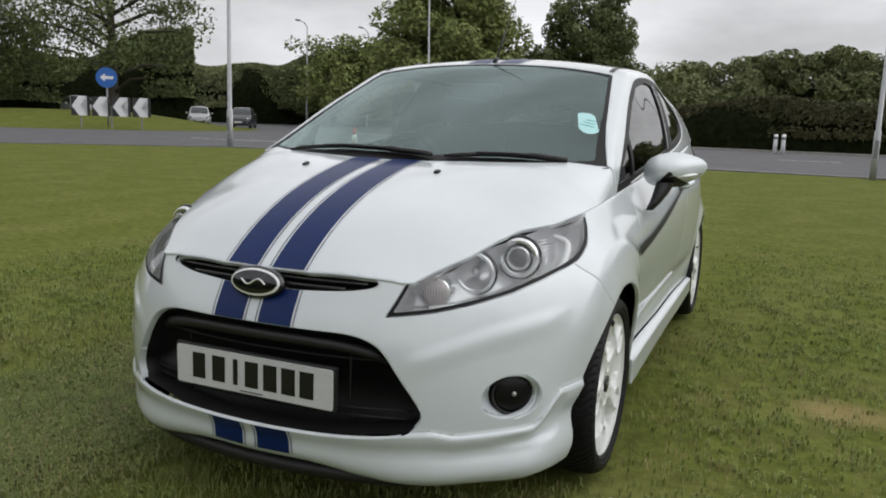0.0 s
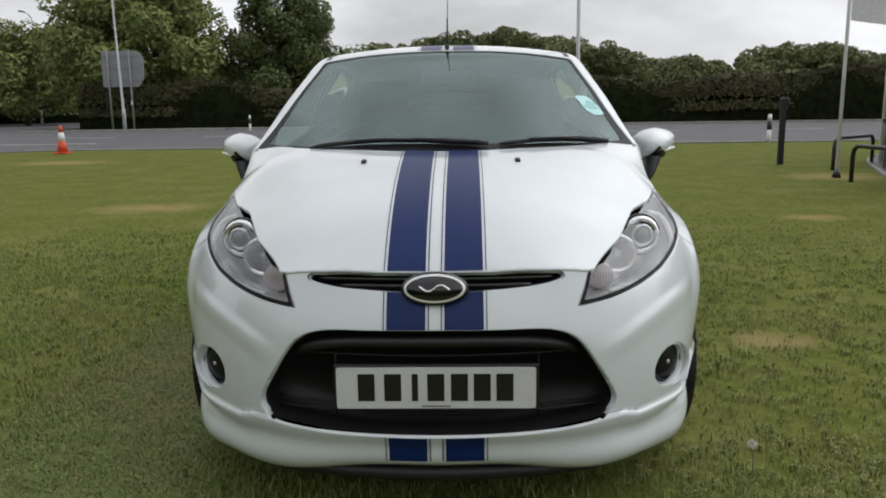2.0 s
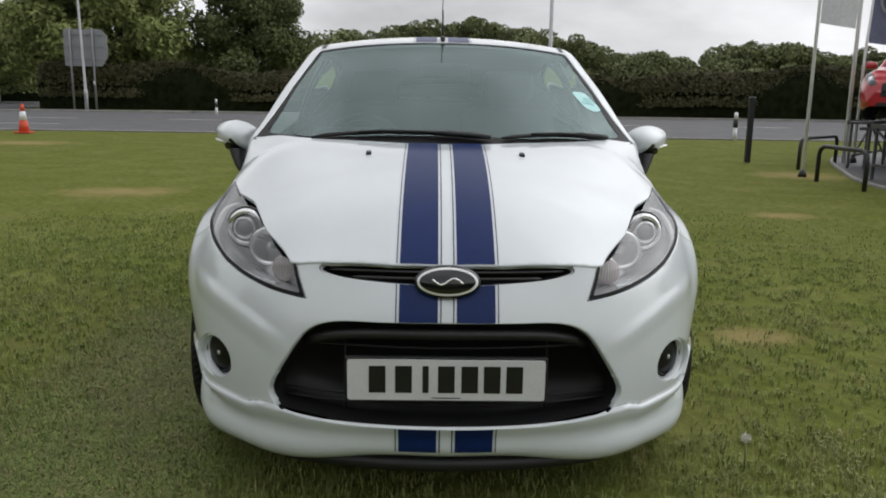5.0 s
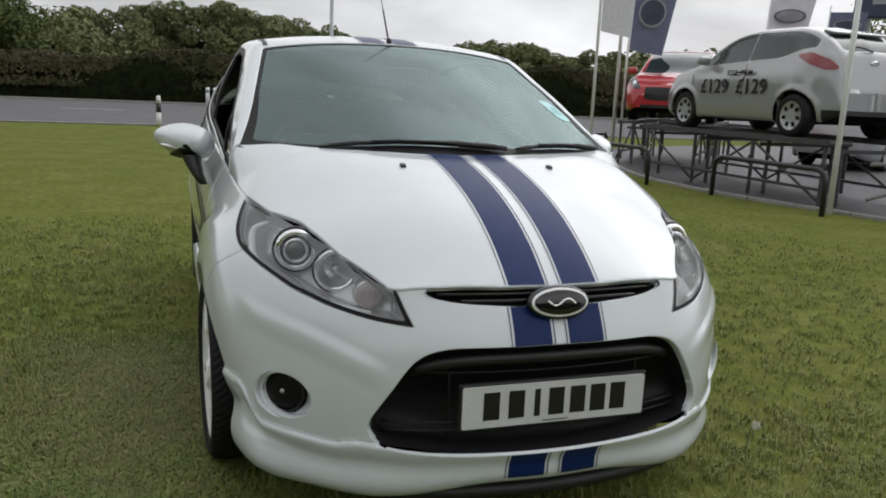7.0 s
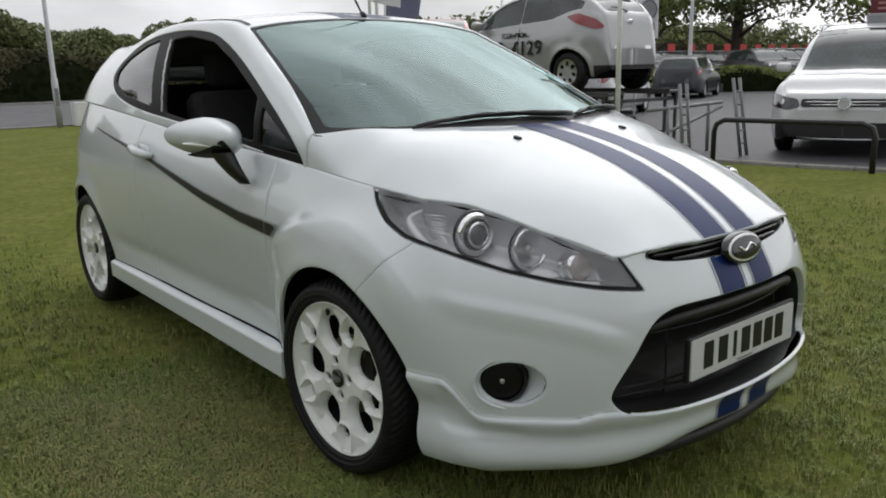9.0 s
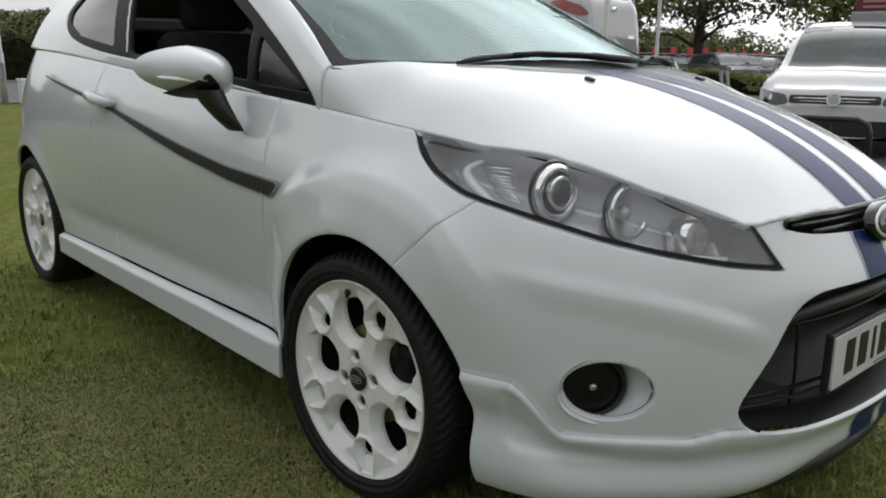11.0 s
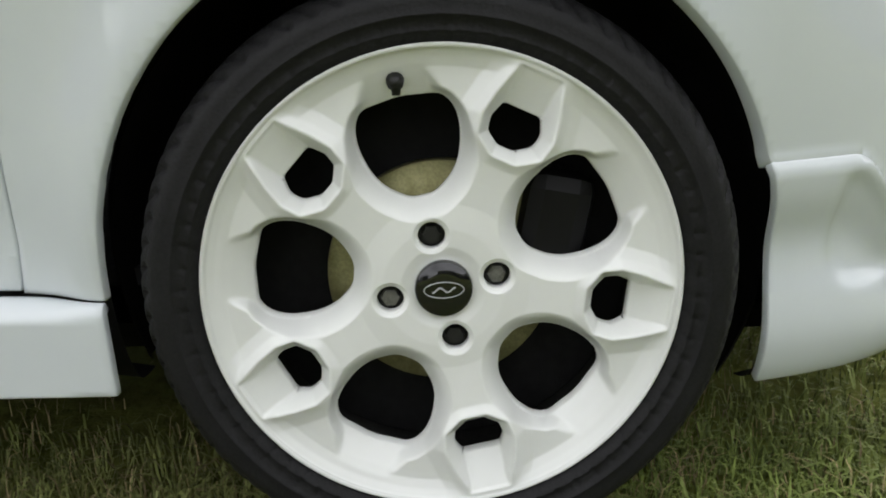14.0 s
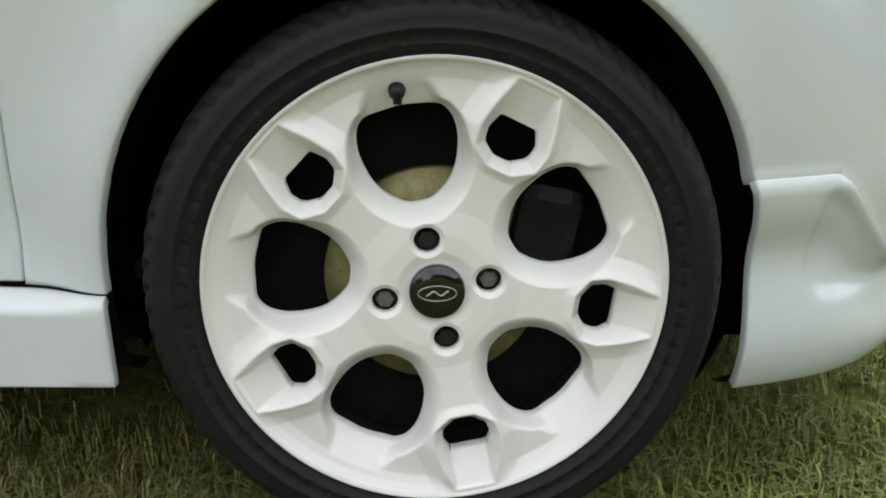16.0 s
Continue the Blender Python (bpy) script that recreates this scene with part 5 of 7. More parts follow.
wheel_m = Matrix.Translation((-.36, .80, .915)) @ Matrix.Rotation(radians(64), 4, "X")
part("steering_wheel", tube([tuple(wheel_m @ Vector((.185 * math.cos(a), .185 * math.sin(a), 0))) for a in np.linspace(0, 2 * math.pi, 40)[:-1]], .015, 10, closed=True), M["black_plastic"], cabin, "black steering wheel", smooth=True)
bm = box_bm((.34, .045, .02), wheel_m, .01)
bm = box_bm((.15, .13, .05), wheel_m @ Matrix.Translation((0, -.01, -.01)), .03, 3, bm)
part("steering_hub", bm, M["dash"], cabin, smooth=True)
part("rear_view_mirror", box_bm((.23, .03, .065), Matrix.Translation((0, .80, 1.285)), .014, 3), M["black_plastic"], cabin, smooth=True)
part("cabin_floor", box_bm((1.44, 2.6, .02), Matrix.Translation((0, 1.45, .30)), 0), M["seat"], cabin)
part("bulkhead", box_bm((1.40, .02, .60), Matrix.Translation((0, .10, .62)), 0), M["dark_void"], cabin)
part("tailgate_lining", box_bm((1.20, .03, .70), Matrix.Translation((0, 2.80, .72)), 0), M["seat"], cabin)
for side in (1, -1):
    part("door_lining", box_bm((.03, 2.2, .60), Matrix.Translation((side * .735, 1.60, .62)), .01), M["seat"], cabin)
v, f = clip(rs, rs_f, -screen_field(rs))
v, f = clip(v, f, -window_field(v))
v, f = clip(v, f, v[:, 1] - 0.30)
v, f = clip(v, f, 2.90 - v[:, 1])
v[:, :3] -= v[:, 4:7] * 0.024
obj("roof_lining", v, [tuple(reversed(q)) for q in f], M["lining"], cabin, "grey roof and pillar lining")
part("underbody", box_bm((1.36, 3.1, .03), Matrix.Translation((0, 1.05, .215)), 0), M["dark_void"], car)
# black valance under the lip's middle
bm = bmesh.new()
for x0, x1 in ((-.44, .44),):
    pts = [(x, nose_y(x, .30) + .055, .19 + .0 * x) for x in np.linspace(x0, x1, 21)]
    tube(pts, .022, 8, bm=bm)
part("lower_valance", bm, M["black_plastic"], car, smooth=True)


# wheels
R_RIM = .2345
SPIN = radians(10.5)
HOLE = rounded([(-.013, .0885), (.013, .0885), (.0330, .1032), (.0430, .1174), (.0487, .1335), (.0520, .1511), (.0500, .1705), (.0400, .1850), (0, .1903), (-.0400, .1850), (-.0500, .1705), (-.0520, .1511), (-.0487, .1335), (-.0430, .1174), (-.0330, .1032)], .009)
TROUGH = np.array([(-.0300, .240), (.0300, .240), (.0325, .2120), (.0405, .1880), (.0480, .1640), (.0500, .140), (-.0500, .140), (-.0480, .1640), (-.0405, .1880), (-.0325, .2120)])
SLOT = rounded([(-.009, .1470), (.009, .1470), (.0245, .1575), (.0275, .172), (.0205, .1885), (-.0205, .1885), (-.0275, .172), (-.0245, .1575)], .0045)
POCKET = rounded([(-.013, .1375), (.013, .1375), (.0335, .1510), (.0375, .171), (.0330, .194), (.0225, .2270), (-.0225, .2270), (-.0330, .194), (-.0375, .171), (-.0335, .1510)], .003)


def turned(poly, a):
    c_, s_ = math.cos(a), math.sin(a)
    p = np.asarray(poly)
    return np.stack([p[:, 0] * c_ - p[:, 1] * s_, p[:, 0] * s_ + p[:, 1] * c_], axis=1)


def wheel_relief(P):
    """Height of the wheel's face over the plane of its lip, and how far a point lies inside an opening."""
    rr = np.hypot(P[:, 0], P[:, 1])
    # tops of the spokes: dished hub, arms that rise towards the lip
    top = np.interp(rr, [0, .0285, .033, .042, .060, .085, .11, .14, .175, .205, .222, .229, .2335], [-.0150, -.0150, -.0145, -.0115, -.0105, -.0125, -.0105, -.0065, -.0045, -.0050, -.0045, -.0030, 0.0])
    # the trough inside the lip between the arms
    trough = np.interp(rr, [.17, .186, .195, .208, .220, .2285, .2335], [-.046, -.0345, -.0265, -.0170, -.0095, -.0040, 0.0])
    wide = np.interp(rr, [.095, .13, .155, .185], [.0185, .0165, .0095, .0060])
    turns = [SPIN - radians(72 * i) for i in range(5)]
    big = np.max([inside(P, turned(HOLE, a)) for a in turns], axis=0)
    small = np.max([inside(P, turned(SLOT, a - radians(36))) for a in turns], axis=0)
    pocket = np.max([inside(P, turned(POCKET, a - radians(36))) for a in turns], axis=0)
    sunk = np.max([inside(P, turned(TROUGH, a)) for a in turns], axis=0)
    # flat flanks falling away on both sides of the pockets, a sharp crest round each
    fade = np.clip((.2330 - rr) / .020, 0, 1)
    h = top - .0085 * np.clip(-pocket / .020, 0, 1) * smoothstep(.122, .165, rr) * fade
    h += .0042 * np.clip(1 + np.minimum(pocket, 0) / .009, 0, 1) ** 1.3 * np.clip((.2315 - rr) / .018, 0, 1)
    # chamfered shoulder falling into the large opening
    t = np.clip((big + wide) / wide, 0, 1)
    h -= (h + .0325) * t ** 1.3
    # the trough, a step down from the flanks
    h = h + (np.minimum(h, trough) - h) * smoothstep(-.0015, .0085, sunk)
    # the pocket: steep walls, a flat ramp that climbs to the lip
    ramp = np.interp(rr, [.135, .150, .186, .2255, .232], [-.0255, -.0255, -.0240, -.0045, -.001])
    wall = h - 1.7 * np.maximum(pocket - .0016, 0)
    h = np.where(pocket > 0, np.maximum(wall, np.minimum(ramp, h)), h)
    holes = np.maximum(big, small)
    return h, holes


def build_wheel():
    """A wheel about the origin with its face towards -x."""
    wheel = empty("wheel", None)
    nr, na = 170, 720
    r = np.linspace(.020, R_RIM - .0035, nr)
    a = np.linspace(0, 2 * math.pi, na, endpoint=False)
    Rr, Aa = np.meshgrid(r, a, indexing="ij")
    U, W = (Rr * np.cos(Aa)).ravel(), (Rr * np.sin(Aa)).ravel()
    h, holes = wheel_relief(np.stack([U, W], axis=1))
    nuts = [SPIN + radians(90 * i) for i in range(4)]
    for b0 in nuts:
        hole = .0146 - np.hypot(U - .054 * math.cos(b0), W - .054 * math.sin(b0))
        h -= 0.003 * smoothstep(-.004, .0, hole)
        holes = np.maximum(holes, hole)
    V = np.stack([-h, -U, W], axis=1)
    F = []
    for i in range(nr - 1):
        for j in range(na):
            j2 = (j + 1) % na
            F.append((i * na + j, i * na + j2, (i + 1) * na + j2, (i + 1) * na + j))
    V, F = clip(V, F, -holes)
    nn = normals(V, F)
    if nn[:, 0].mean() > 0:
        F = [tuple(reversed(q)) for q in F]
    V, F = rim(V, F, .012, np.tile([-1.0, 0, 0], (len(V), 1)), roll=.0012)
    obj("rim", V, F, M["wheel_white"], wheel, "white painted five-spoke alloy rim")
    # lip and barrel
    vv, ff = lathe([(R_RIM - .0045, .0015), (R_RIM - .002, -.001), (R_RIM, .001), (R_RIM, .010), (R_RIM - .012, .014)], 120)
    obj("rim_lip", vv, ff, M["wheel_white"], wheel)
    # inside of the rim in near-black, unlike the white face
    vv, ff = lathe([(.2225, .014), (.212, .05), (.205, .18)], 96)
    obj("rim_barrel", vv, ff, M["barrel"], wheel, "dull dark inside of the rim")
    # tyre: smooth sidewall with raised rings, shoulder cut by slanting grooves
    prof = [(R_RIM - .004, .008), (R_RIM + .004, .000), (.2415, -.0035), (.2440, -.0065), (.2455, -.0068), (.2465, -.0060), (.256, -.0100), (.2575, -.0122), (.2590, -.0122), (.2600, -.0113), (.268, -.0125), (.2755, -.0105), (.2800, -.0072),
            (.2835, -.0030), (.2865, .0010), (.2893, .0055), (.2918, .0105), (.2938, .0165), (.2953, .024), (.2965, .032), (.2975, .042), (.2980, .055), (.2985, .062), (.2985, .09), (.298, .15), (.294, .178), (.28, .20), (.25, .205), (.23, .20)]
    n_, k_ = 720, len(prof)
    pr = np.array(prof)
    Aa = np.broadcast_to((np.arange(n_) * 2 * math.pi / n_)[:, None], (n_, k_))
    rad_, dep = np.broadcast_to(pr[:, 0], (n_, k_)).copy(), np.broadcast_to(pr[:, 1], (n_, k_)).copy()
    phase = (Aa * 72 / (2 * math.pi) + dep * 34) % 1
    cut = np.exp(-((phase - .5) / .13) ** 4) * smoothstep(-.0085, -.002, dep) * smoothstep(.075, .066, dep)
    rad_ -= .0040 * cut * smoothstep(.004, .016, dep) + .0035 * cut
    dep += .0050 * cut * smoothstep(.02, .0, dep)
    rad_ -= .006 * np.exp(-((dep - .074) / .005) ** 4)
    vv = np.stack([dep, rad_ * np.cos(Aa), rad_ * np.sin(Aa)], axis=2).reshape(-1, 3)
    ff = [(j * k_ + i, j * k_ + i + 1, ((j + 1) % n_) * k_ + i + 1, ((j + 1) % n_) * k_ + i) for j in range(n_) for i in range(k_ - 1)]
    tyre = obj("tyre", vv, ff, M["rubber"], wheel, "black low-profile tyre with grooved shoulder")
    bm = bmesh.new()
    for i in range(5):
        a_ = radians(196 + 2.3 * i)
        box_bm((.0012, .0036, .0052), Matrix.Rotation(a_, 4, "X") @ Matrix.Translation((-.0102, 0, .2505)), 0, 1, bm)
    part("sidewall_mark", bm, M["rubber"], tyre)
    # centre cap with an oval of plain bars
    vv, ff = lathe([(.0285, .018), (.0285, .0095), (.0270, .0072), (.014, .0060), (.0005, .0058)], 48)
    cap = obj("centre_cap", vv, ff, M["gloss_black"], wheel, "glossy black centre cap with an oval mark")
    part("cap_oval", tube([(.0058 + .4 * (.019 * math.cos(q)) ** 2, .0195 * math.cos(q), .0080 * math.sin(q)) for q in np.linspace(0, 2 * math.pi, 40)[:-1]], .0006, 6, closed=True), M["satin_metal"], cap, smooth=True)
    part("cap_mark", tube([(.0057, y_, .0022 * math.sin(y_ * 420)) for y_ in np.linspace(-.0115, .0115, 26)], .0009, 6), M["satin_metal"], cap, smooth=True)
    for i, b0 in enumerate(nuts):
        c_ = Vector((0, -.054 * math.cos(b0), .054 * math.sin(b0)))
        part("wheel_nut", cyl_bm(.0100, .0092, .016, Matrix.Translation(c_ + Vector((.034, 0, 0))) @ Matrix.Rotation(-math.pi / 2, 4, "Y"), 6, bevel=.0012), M["nut_black"] if i % 2 else M["nut_steel"], wheel, "hexagonal wheel nut")
        part("nut_seat", cyl_bm(.0158, .0158, .004, Matrix.Translation(c_ + Vector((.034, 0, 0))) @ Matrix.Rotation(-math.pi / 2, 4, "Y"), 24), M["black_plastic"], wheel)
    vv_ = [(.0165, .0372, .2015), (.0135, .0372, .2000), (.0150, .0370, .1945), (.0130, .0368, .1935), (.0120, .0368, .1880)]
    part("valve", tube(vv_, [.0086, .0084, .0066, .0045, .0040], 12), M["black_plastic"], wheel, smooth=True)
    vv, ff = lathe([(.06, .062), (.118, .062), (.119, .066), (.119, .08), (.06, .08)], 64)
    obj("brake_disc", vv, ff, M["disc_steel"], wheel, "dull steel brake disc")
    vv, ff = lathe([(.0005, .036), (.058, .036), (.062, .042), (.062, .075)], 40)
    obj("disc_bell", vv, ff, M["black_plastic"], wheel)
    part("caliper", box_bm((.06, .075, .15), Matrix.Translation((.075, -.112, .03)) @ Matrix.Rotation(.2, 4, "X"), .02), M["frit"], wheel)
    # black disc behind the spokes in place of the shade there
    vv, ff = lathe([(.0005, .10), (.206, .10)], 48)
    obj("shade_backing", vv, ff, M["dark_void"], wheel)
    return wheel


front_r = build_wheel()
FACE = -.8388
front_r.parent = car
# the front wheels are steered a touch
front_r.matrix_basis = Matrix.Translation((FACE, AXLE_F, HUB_Z)) @ Matrix.Rotation(radians(2.4), 4, "Z")
others = ((FACE + .012, AXLE_R, 0, 40), (-FACE - .014, AXLE_F, 180, 25), (-FACE - .012, AXLE_R, 180, 70))
for x, y, turn, spin in others:
    w = copy_thing(front_r, Matrix.Translation((x, y, HUB_Z)) @ Matrix.Rotation(radians(turn), 4, "Z") @ Matrix.Rotation(radians(spin), 4, "X"))
    w.parent = car
# arch liners
for cy, cz, r in (ARCH_F, ARCH_R):
    for side in (1, -1):
        verts, faces = [], []
        for i, a in enumerate(np.linspace(radians(-17), radians(207), 42)):
            out_x = float(np.interp(cz + r * math.sin(a), [.15, .30, .45, .62], [.755, .778, .806, .824])) - (.020 if math.cos(a) < -.3 and cy == AXLE_F else 0)
            for x, rr in ((out_x, r + .001), (out_x - .016, r + .012), (.50, r + .012), (.50, .02)):
                verts.append((side * x, cy + rr * math.cos(a), max(cz + rr * math.sin(a), .14)))
        for i in range(41):
            for j in range(3):
                faces.append((i * 4 + j, i * 4 + j + 1, i * 4 + j + 5, i * 4 + j + 4))
        obj("arch_liner", verts, faces, M["dark_void"], car)

# ---- foliage ----
def leaf_material(name, a, b, rough=0.75, lift=1.3):
    return material(name, tuple(lift * q for q in a), rough, vary=0.2, scale=0.5, second=tuple(lift * q for q in b), spots=0.5, specular=0.2, random=0.28)


M["leaf_dark"] = leaf_material("oak_leaves", (0.072, 0.092, 0.036), (0.112, 0.132, 0.050), lift=1.15)
M["leaf_mid"] = leaf_material("ash_leaves", (0.120, 0.146, 0.046), (0.172, 0.194, 0.068), lift=1.30)
M["leaf_hedge"] = leaf_material("hedge_leaves", (0.056, 0.058, 0.026), (0.086, 0.078, 0.040), lift=1.0)
M["leaf_wood"] = leaf_material("woodland_leaves", (0.106, 0.122, 0.056), (0.152, 0.168, 0.076), lift=1.15)
M["bark"] = material("bark", (0.060, 0.050, 0.038), 0.9, vary=0.3, scale=4, bump=0.8, bump_scale=25)
# shade deep in the foliage, put in as a near-black colour
M["shade"] = material("foliage_shade", (0.016, 0.020, 0.009), 0.95, vary=0.5, scale=3.0, bump=1.0, bump_scale=6, specular=0.0)


def leaves(centres, normals_out, size, rng, droop=0.35):
    """Leaf sprays: one bent, pointed quad at each centre, roughly facing outwards."""
    n = len(centres)
    out = normals_out + rng.normal(0, 0.65, (n, 3))
    out[:, 2] += droop
    out /= np.maximum(np.linalg.norm(out, axis=1), 1e-9)[:, None]
    a = np.cross(out, rng.normal(0, 1, (n, 3)))
    a /= np.maximum(np.linalg.norm(a, axis=1), 1e-9)[:, None]
    b = np.cross(out, a)
    s = size * rng.uniform(0.55, 1.35, n)[:, None]
    p = np.stack([centres - a * s, centres - b * s * 0.55 + out * s * 0.15, centres + a * s * 1.1, centres + b * s * 0.6 + out * s * 0.1], axis=1)
    return p.reshape(-1, 3), np.arange(4 * n).reshape(-1, 4)


def clump_points(blobs, n, rng, shell=0.35):
    """Points on and just inside the surface of many overlapping lumps, and their outward ways."""
    blobs = np.asarray(blobs, float)
    w = blobs[:, 3] ** 2
    pick = rng.choice(len(blobs), n, p=w / w.sum())
    d = rng.normal(0, 1, (n, 3))
    d /= np.linalg.norm(d, axis=1)[:, None]
    r = blobs[pick, 3] * (1 - shell * rng.random(n) ** 1.6)
    return blobs[pick, :3] + d * r[:, None] * np.array([1, 1, 0.82]), d


def tree(x, y, height, spread, seed, leaf, n, size, label, low=0.22, lean=0.0):
    rng = np.random.default_rng(seed)
    t = empty("tree", None, label, "tree")
    base = Vector((x, y, 0))
    top = base + Vector((lean, 0, height * 0.72))
    bm = tube([tuple(base + Vector((0, 0, -.2))), tuple(base + Vector((0, 0, height * .12))), tuple(base.lerp(top, .5) + Vector((.15, 0, 0))), tuple(top)], [height * .034, height * .026, height * .018, height * .006], 10)
    blobs = []
    for i in range(22):
        h0 = 0.18 + 0.036 * i
        a = i * 2.4 + rng.uniform(-.4, .4)
        # reach follows a dome, so that the crown closes to a rounded outline
        q0 = min((h0 - low * .5) / .98, .98)
        reach = spread * math.sqrt(max(1 - (1.55 * q0 - .55) ** 2, .12)) * rng.uniform(.72, .95)
        s_ = base.lerp(top, min(h0, .98))
        e_ = s_ + Vector((math.cos(a) * reach, math.sin(a) * reach, height * rng.uniform(.05, .13)))
        m_ = s_.lerp(e_, .5) + Vector((0, 0, height * .03))
        tube([tuple(s_), tuple(m_), tuple(e_)], [height * .010, height * .006, height * .002], 6, bm=bm)
        for q in (.40, .66, .86, 1.0):
            c = s_.lerp(e_, q)
            for _ in range(2):
                blobs.append((c.x + rng.normal(0, spread * .11), c.y + rng.normal(0, spread * .11), c.z + rng.normal(0, height * .025), spread * rng.uniform(.13, .25)))
    for i in range(20):
        blobs.append((top.x + rng.normal(0, spread * .26), top.y + rng.normal(0, spread * .26), height * rng.uniform(.74, .92), spread * rng.uniform(.13, .22)))
    blobs = [b for b in blobs if b[2] - b[3] > height * low * .3]
    part("trunk", bm, M["bark"], t, smooth=True)
    p, d = clump_points(blobs, n, rng)
    v, f = leaves(p, d, size, rng)
    fast_mesh("crown", v, f, leaf, t)
    return t


tree(-21.6, 51.2, 13.4, 6.4, 3, M["leaf_mid"], 42000, .17, "broad leafy tree beside the road sign", low=.02)
tree(-13.2, 57.0, 11.6, 4.7, 5, M["leaf_dark"], 42000, .13, "round dark oak behind the hedge", low=.1)
tree(-41.5, 38.5, 15.5, 6.2, 6, M["leaf_dark"], 12000, .13, "open-crowned tree on the roundabout", low=.6)
tree(-54.5, 34.5, 15.0, 8.5, 7, M["leaf_dark"], 36000, .15, "dense dark tree on the roundabout", low=.1)
tree(-36.0, 62.0, 8.5, 5.5, 8, M["leaf_mid"], 16000, .17, "low bushy tree beyond the roundabout", low=.02)
tree(-44.0, 70.0, 8.5, 6.0, 9, M["leaf_dark"], 16000, .18, "low dark tree beyond the roundabout", low=.02)
for i, (x, y, h, s) in enumerate(((37.4, 27.2, 12.6, 5.3), (44.6, 26, 14.4, 5.8), (50, 20, 13.8, 5.3), (56.6, 18.2, 14.4, 5.8))):
    tree(x, y, h, s, 20 + i, M["leaf_dark"] if i % 2 else M["leaf_mid"], 9000, .16, "tall leafy tree behind the car park", low=.72)


def bank(name, label, line, height, wide, n, size, leaf, seed, bumps=2.2, category="hedge", kind=""):
    """A long mass of foliage along a line of (x, y, height factor) points, over a sheet coloured as its inner shade."""
    rng = np.random.default_rng(seed)
    pts = np.asarray(line, float)
    seg = np.concatenate([[0], np.cumsum(np.hypot(*np.diff(pts[:, :2], axis=0).T))])
    t = empty(name, None, label, category, kind=kind)
    u = rng.uniform(0, seg[-1], n)
    cx, cy, ch = (np.interp(u, seg, pts[:, k]) for k in range(3))
    lump = 1 + 0.10 * np.sin(u / bumps) + 0.06 * np.sin(u / bumps * 2.7 + 1)
    H = height * ch * lump
    a = rng.uniform(-0.25, math.pi + 0.25, n)
    w = wide * (0.8 + 0.25 * np.sin(u / bumps * 1.7))
    r = 1 - 0.16 * rng.random(n) ** 2
    e = 0.55
    dx = np.sign(np.cos(a)) * np.abs(np.cos(a)) ** e
    dz = np.sign(np.sin(a)) * np.abs(np.sin(a)) ** e
    i = np.clip(np.searchsorted(seg, u) - 1, 0, len(pts) - 2)
    d = pts[i + 1, :2] - pts[i, :2]
    d /= np.linalg.norm(d, axis=1)[:, None]
    side = np.stack([d[:, 1], -d[:, 0]], axis=1)
    c = np.stack([cx + side[:, 0] * dx * w * r, cy + side[:, 1] * dx * w * r, np.maximum(H * 0.5 + dz * H * 0.5 * r, 0.05)], axis=1)
    o = np.stack([side[:, 0] * np.cos(a), side[:, 1] * np.cos(a), np.sin(a)], axis=1)
    v, f = leaves(c, o, size, rng)
    fast_mesh("foliage", v, f, leaf, t, kind="stuff")
    # near-black sheet in place of the shade inside the leaves
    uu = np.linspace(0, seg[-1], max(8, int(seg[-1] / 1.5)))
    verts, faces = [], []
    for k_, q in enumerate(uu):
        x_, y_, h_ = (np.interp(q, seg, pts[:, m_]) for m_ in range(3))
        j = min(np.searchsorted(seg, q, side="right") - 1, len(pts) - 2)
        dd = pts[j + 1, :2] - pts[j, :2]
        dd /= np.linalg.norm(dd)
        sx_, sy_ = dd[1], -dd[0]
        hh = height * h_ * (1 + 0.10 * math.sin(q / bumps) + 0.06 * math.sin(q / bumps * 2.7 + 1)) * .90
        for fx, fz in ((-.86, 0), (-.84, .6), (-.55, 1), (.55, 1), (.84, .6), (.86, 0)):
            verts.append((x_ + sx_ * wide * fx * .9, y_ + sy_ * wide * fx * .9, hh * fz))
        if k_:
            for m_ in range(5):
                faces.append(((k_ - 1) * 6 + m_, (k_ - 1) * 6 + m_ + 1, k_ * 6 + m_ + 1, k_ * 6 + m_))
    obj("shade_core", verts, faces, M["shade"], t)
    return t


bank("hedge", "long clipped brownish-green hedge along the road", [(-24, 47.4, .95), (0, 46, .95), (20, 44.6, 1.0), (45, 43.5, 1.0), (74, 43, 1.0)], 2.75, 1.3, 120000, .125, M["leaf_hedge"], 31, bumps=3.3)
for x, y, h, s in ((17.5, 45.6, 3.2, 2.0), (19.5, 46.2, 2.9, 1.7)):
    rng = np.random.default_rng(int(x * 7))
    bush = empty("bush", None, "rounded bush standing out of the hedge", "bush")
    bl = [(x + rng.normal(0, s * .35), y + rng.normal(0, .4), h * rng.uniform(.25, .78), s * rng.uniform(.28, .45)) for _ in range(16)]
    p, d = clump_points(bl, 2600, rng)
    v, f = leaves(p, d, .15, rng)
    fast_mesh("foliage", v, f, M["leaf_hedge"], bush)


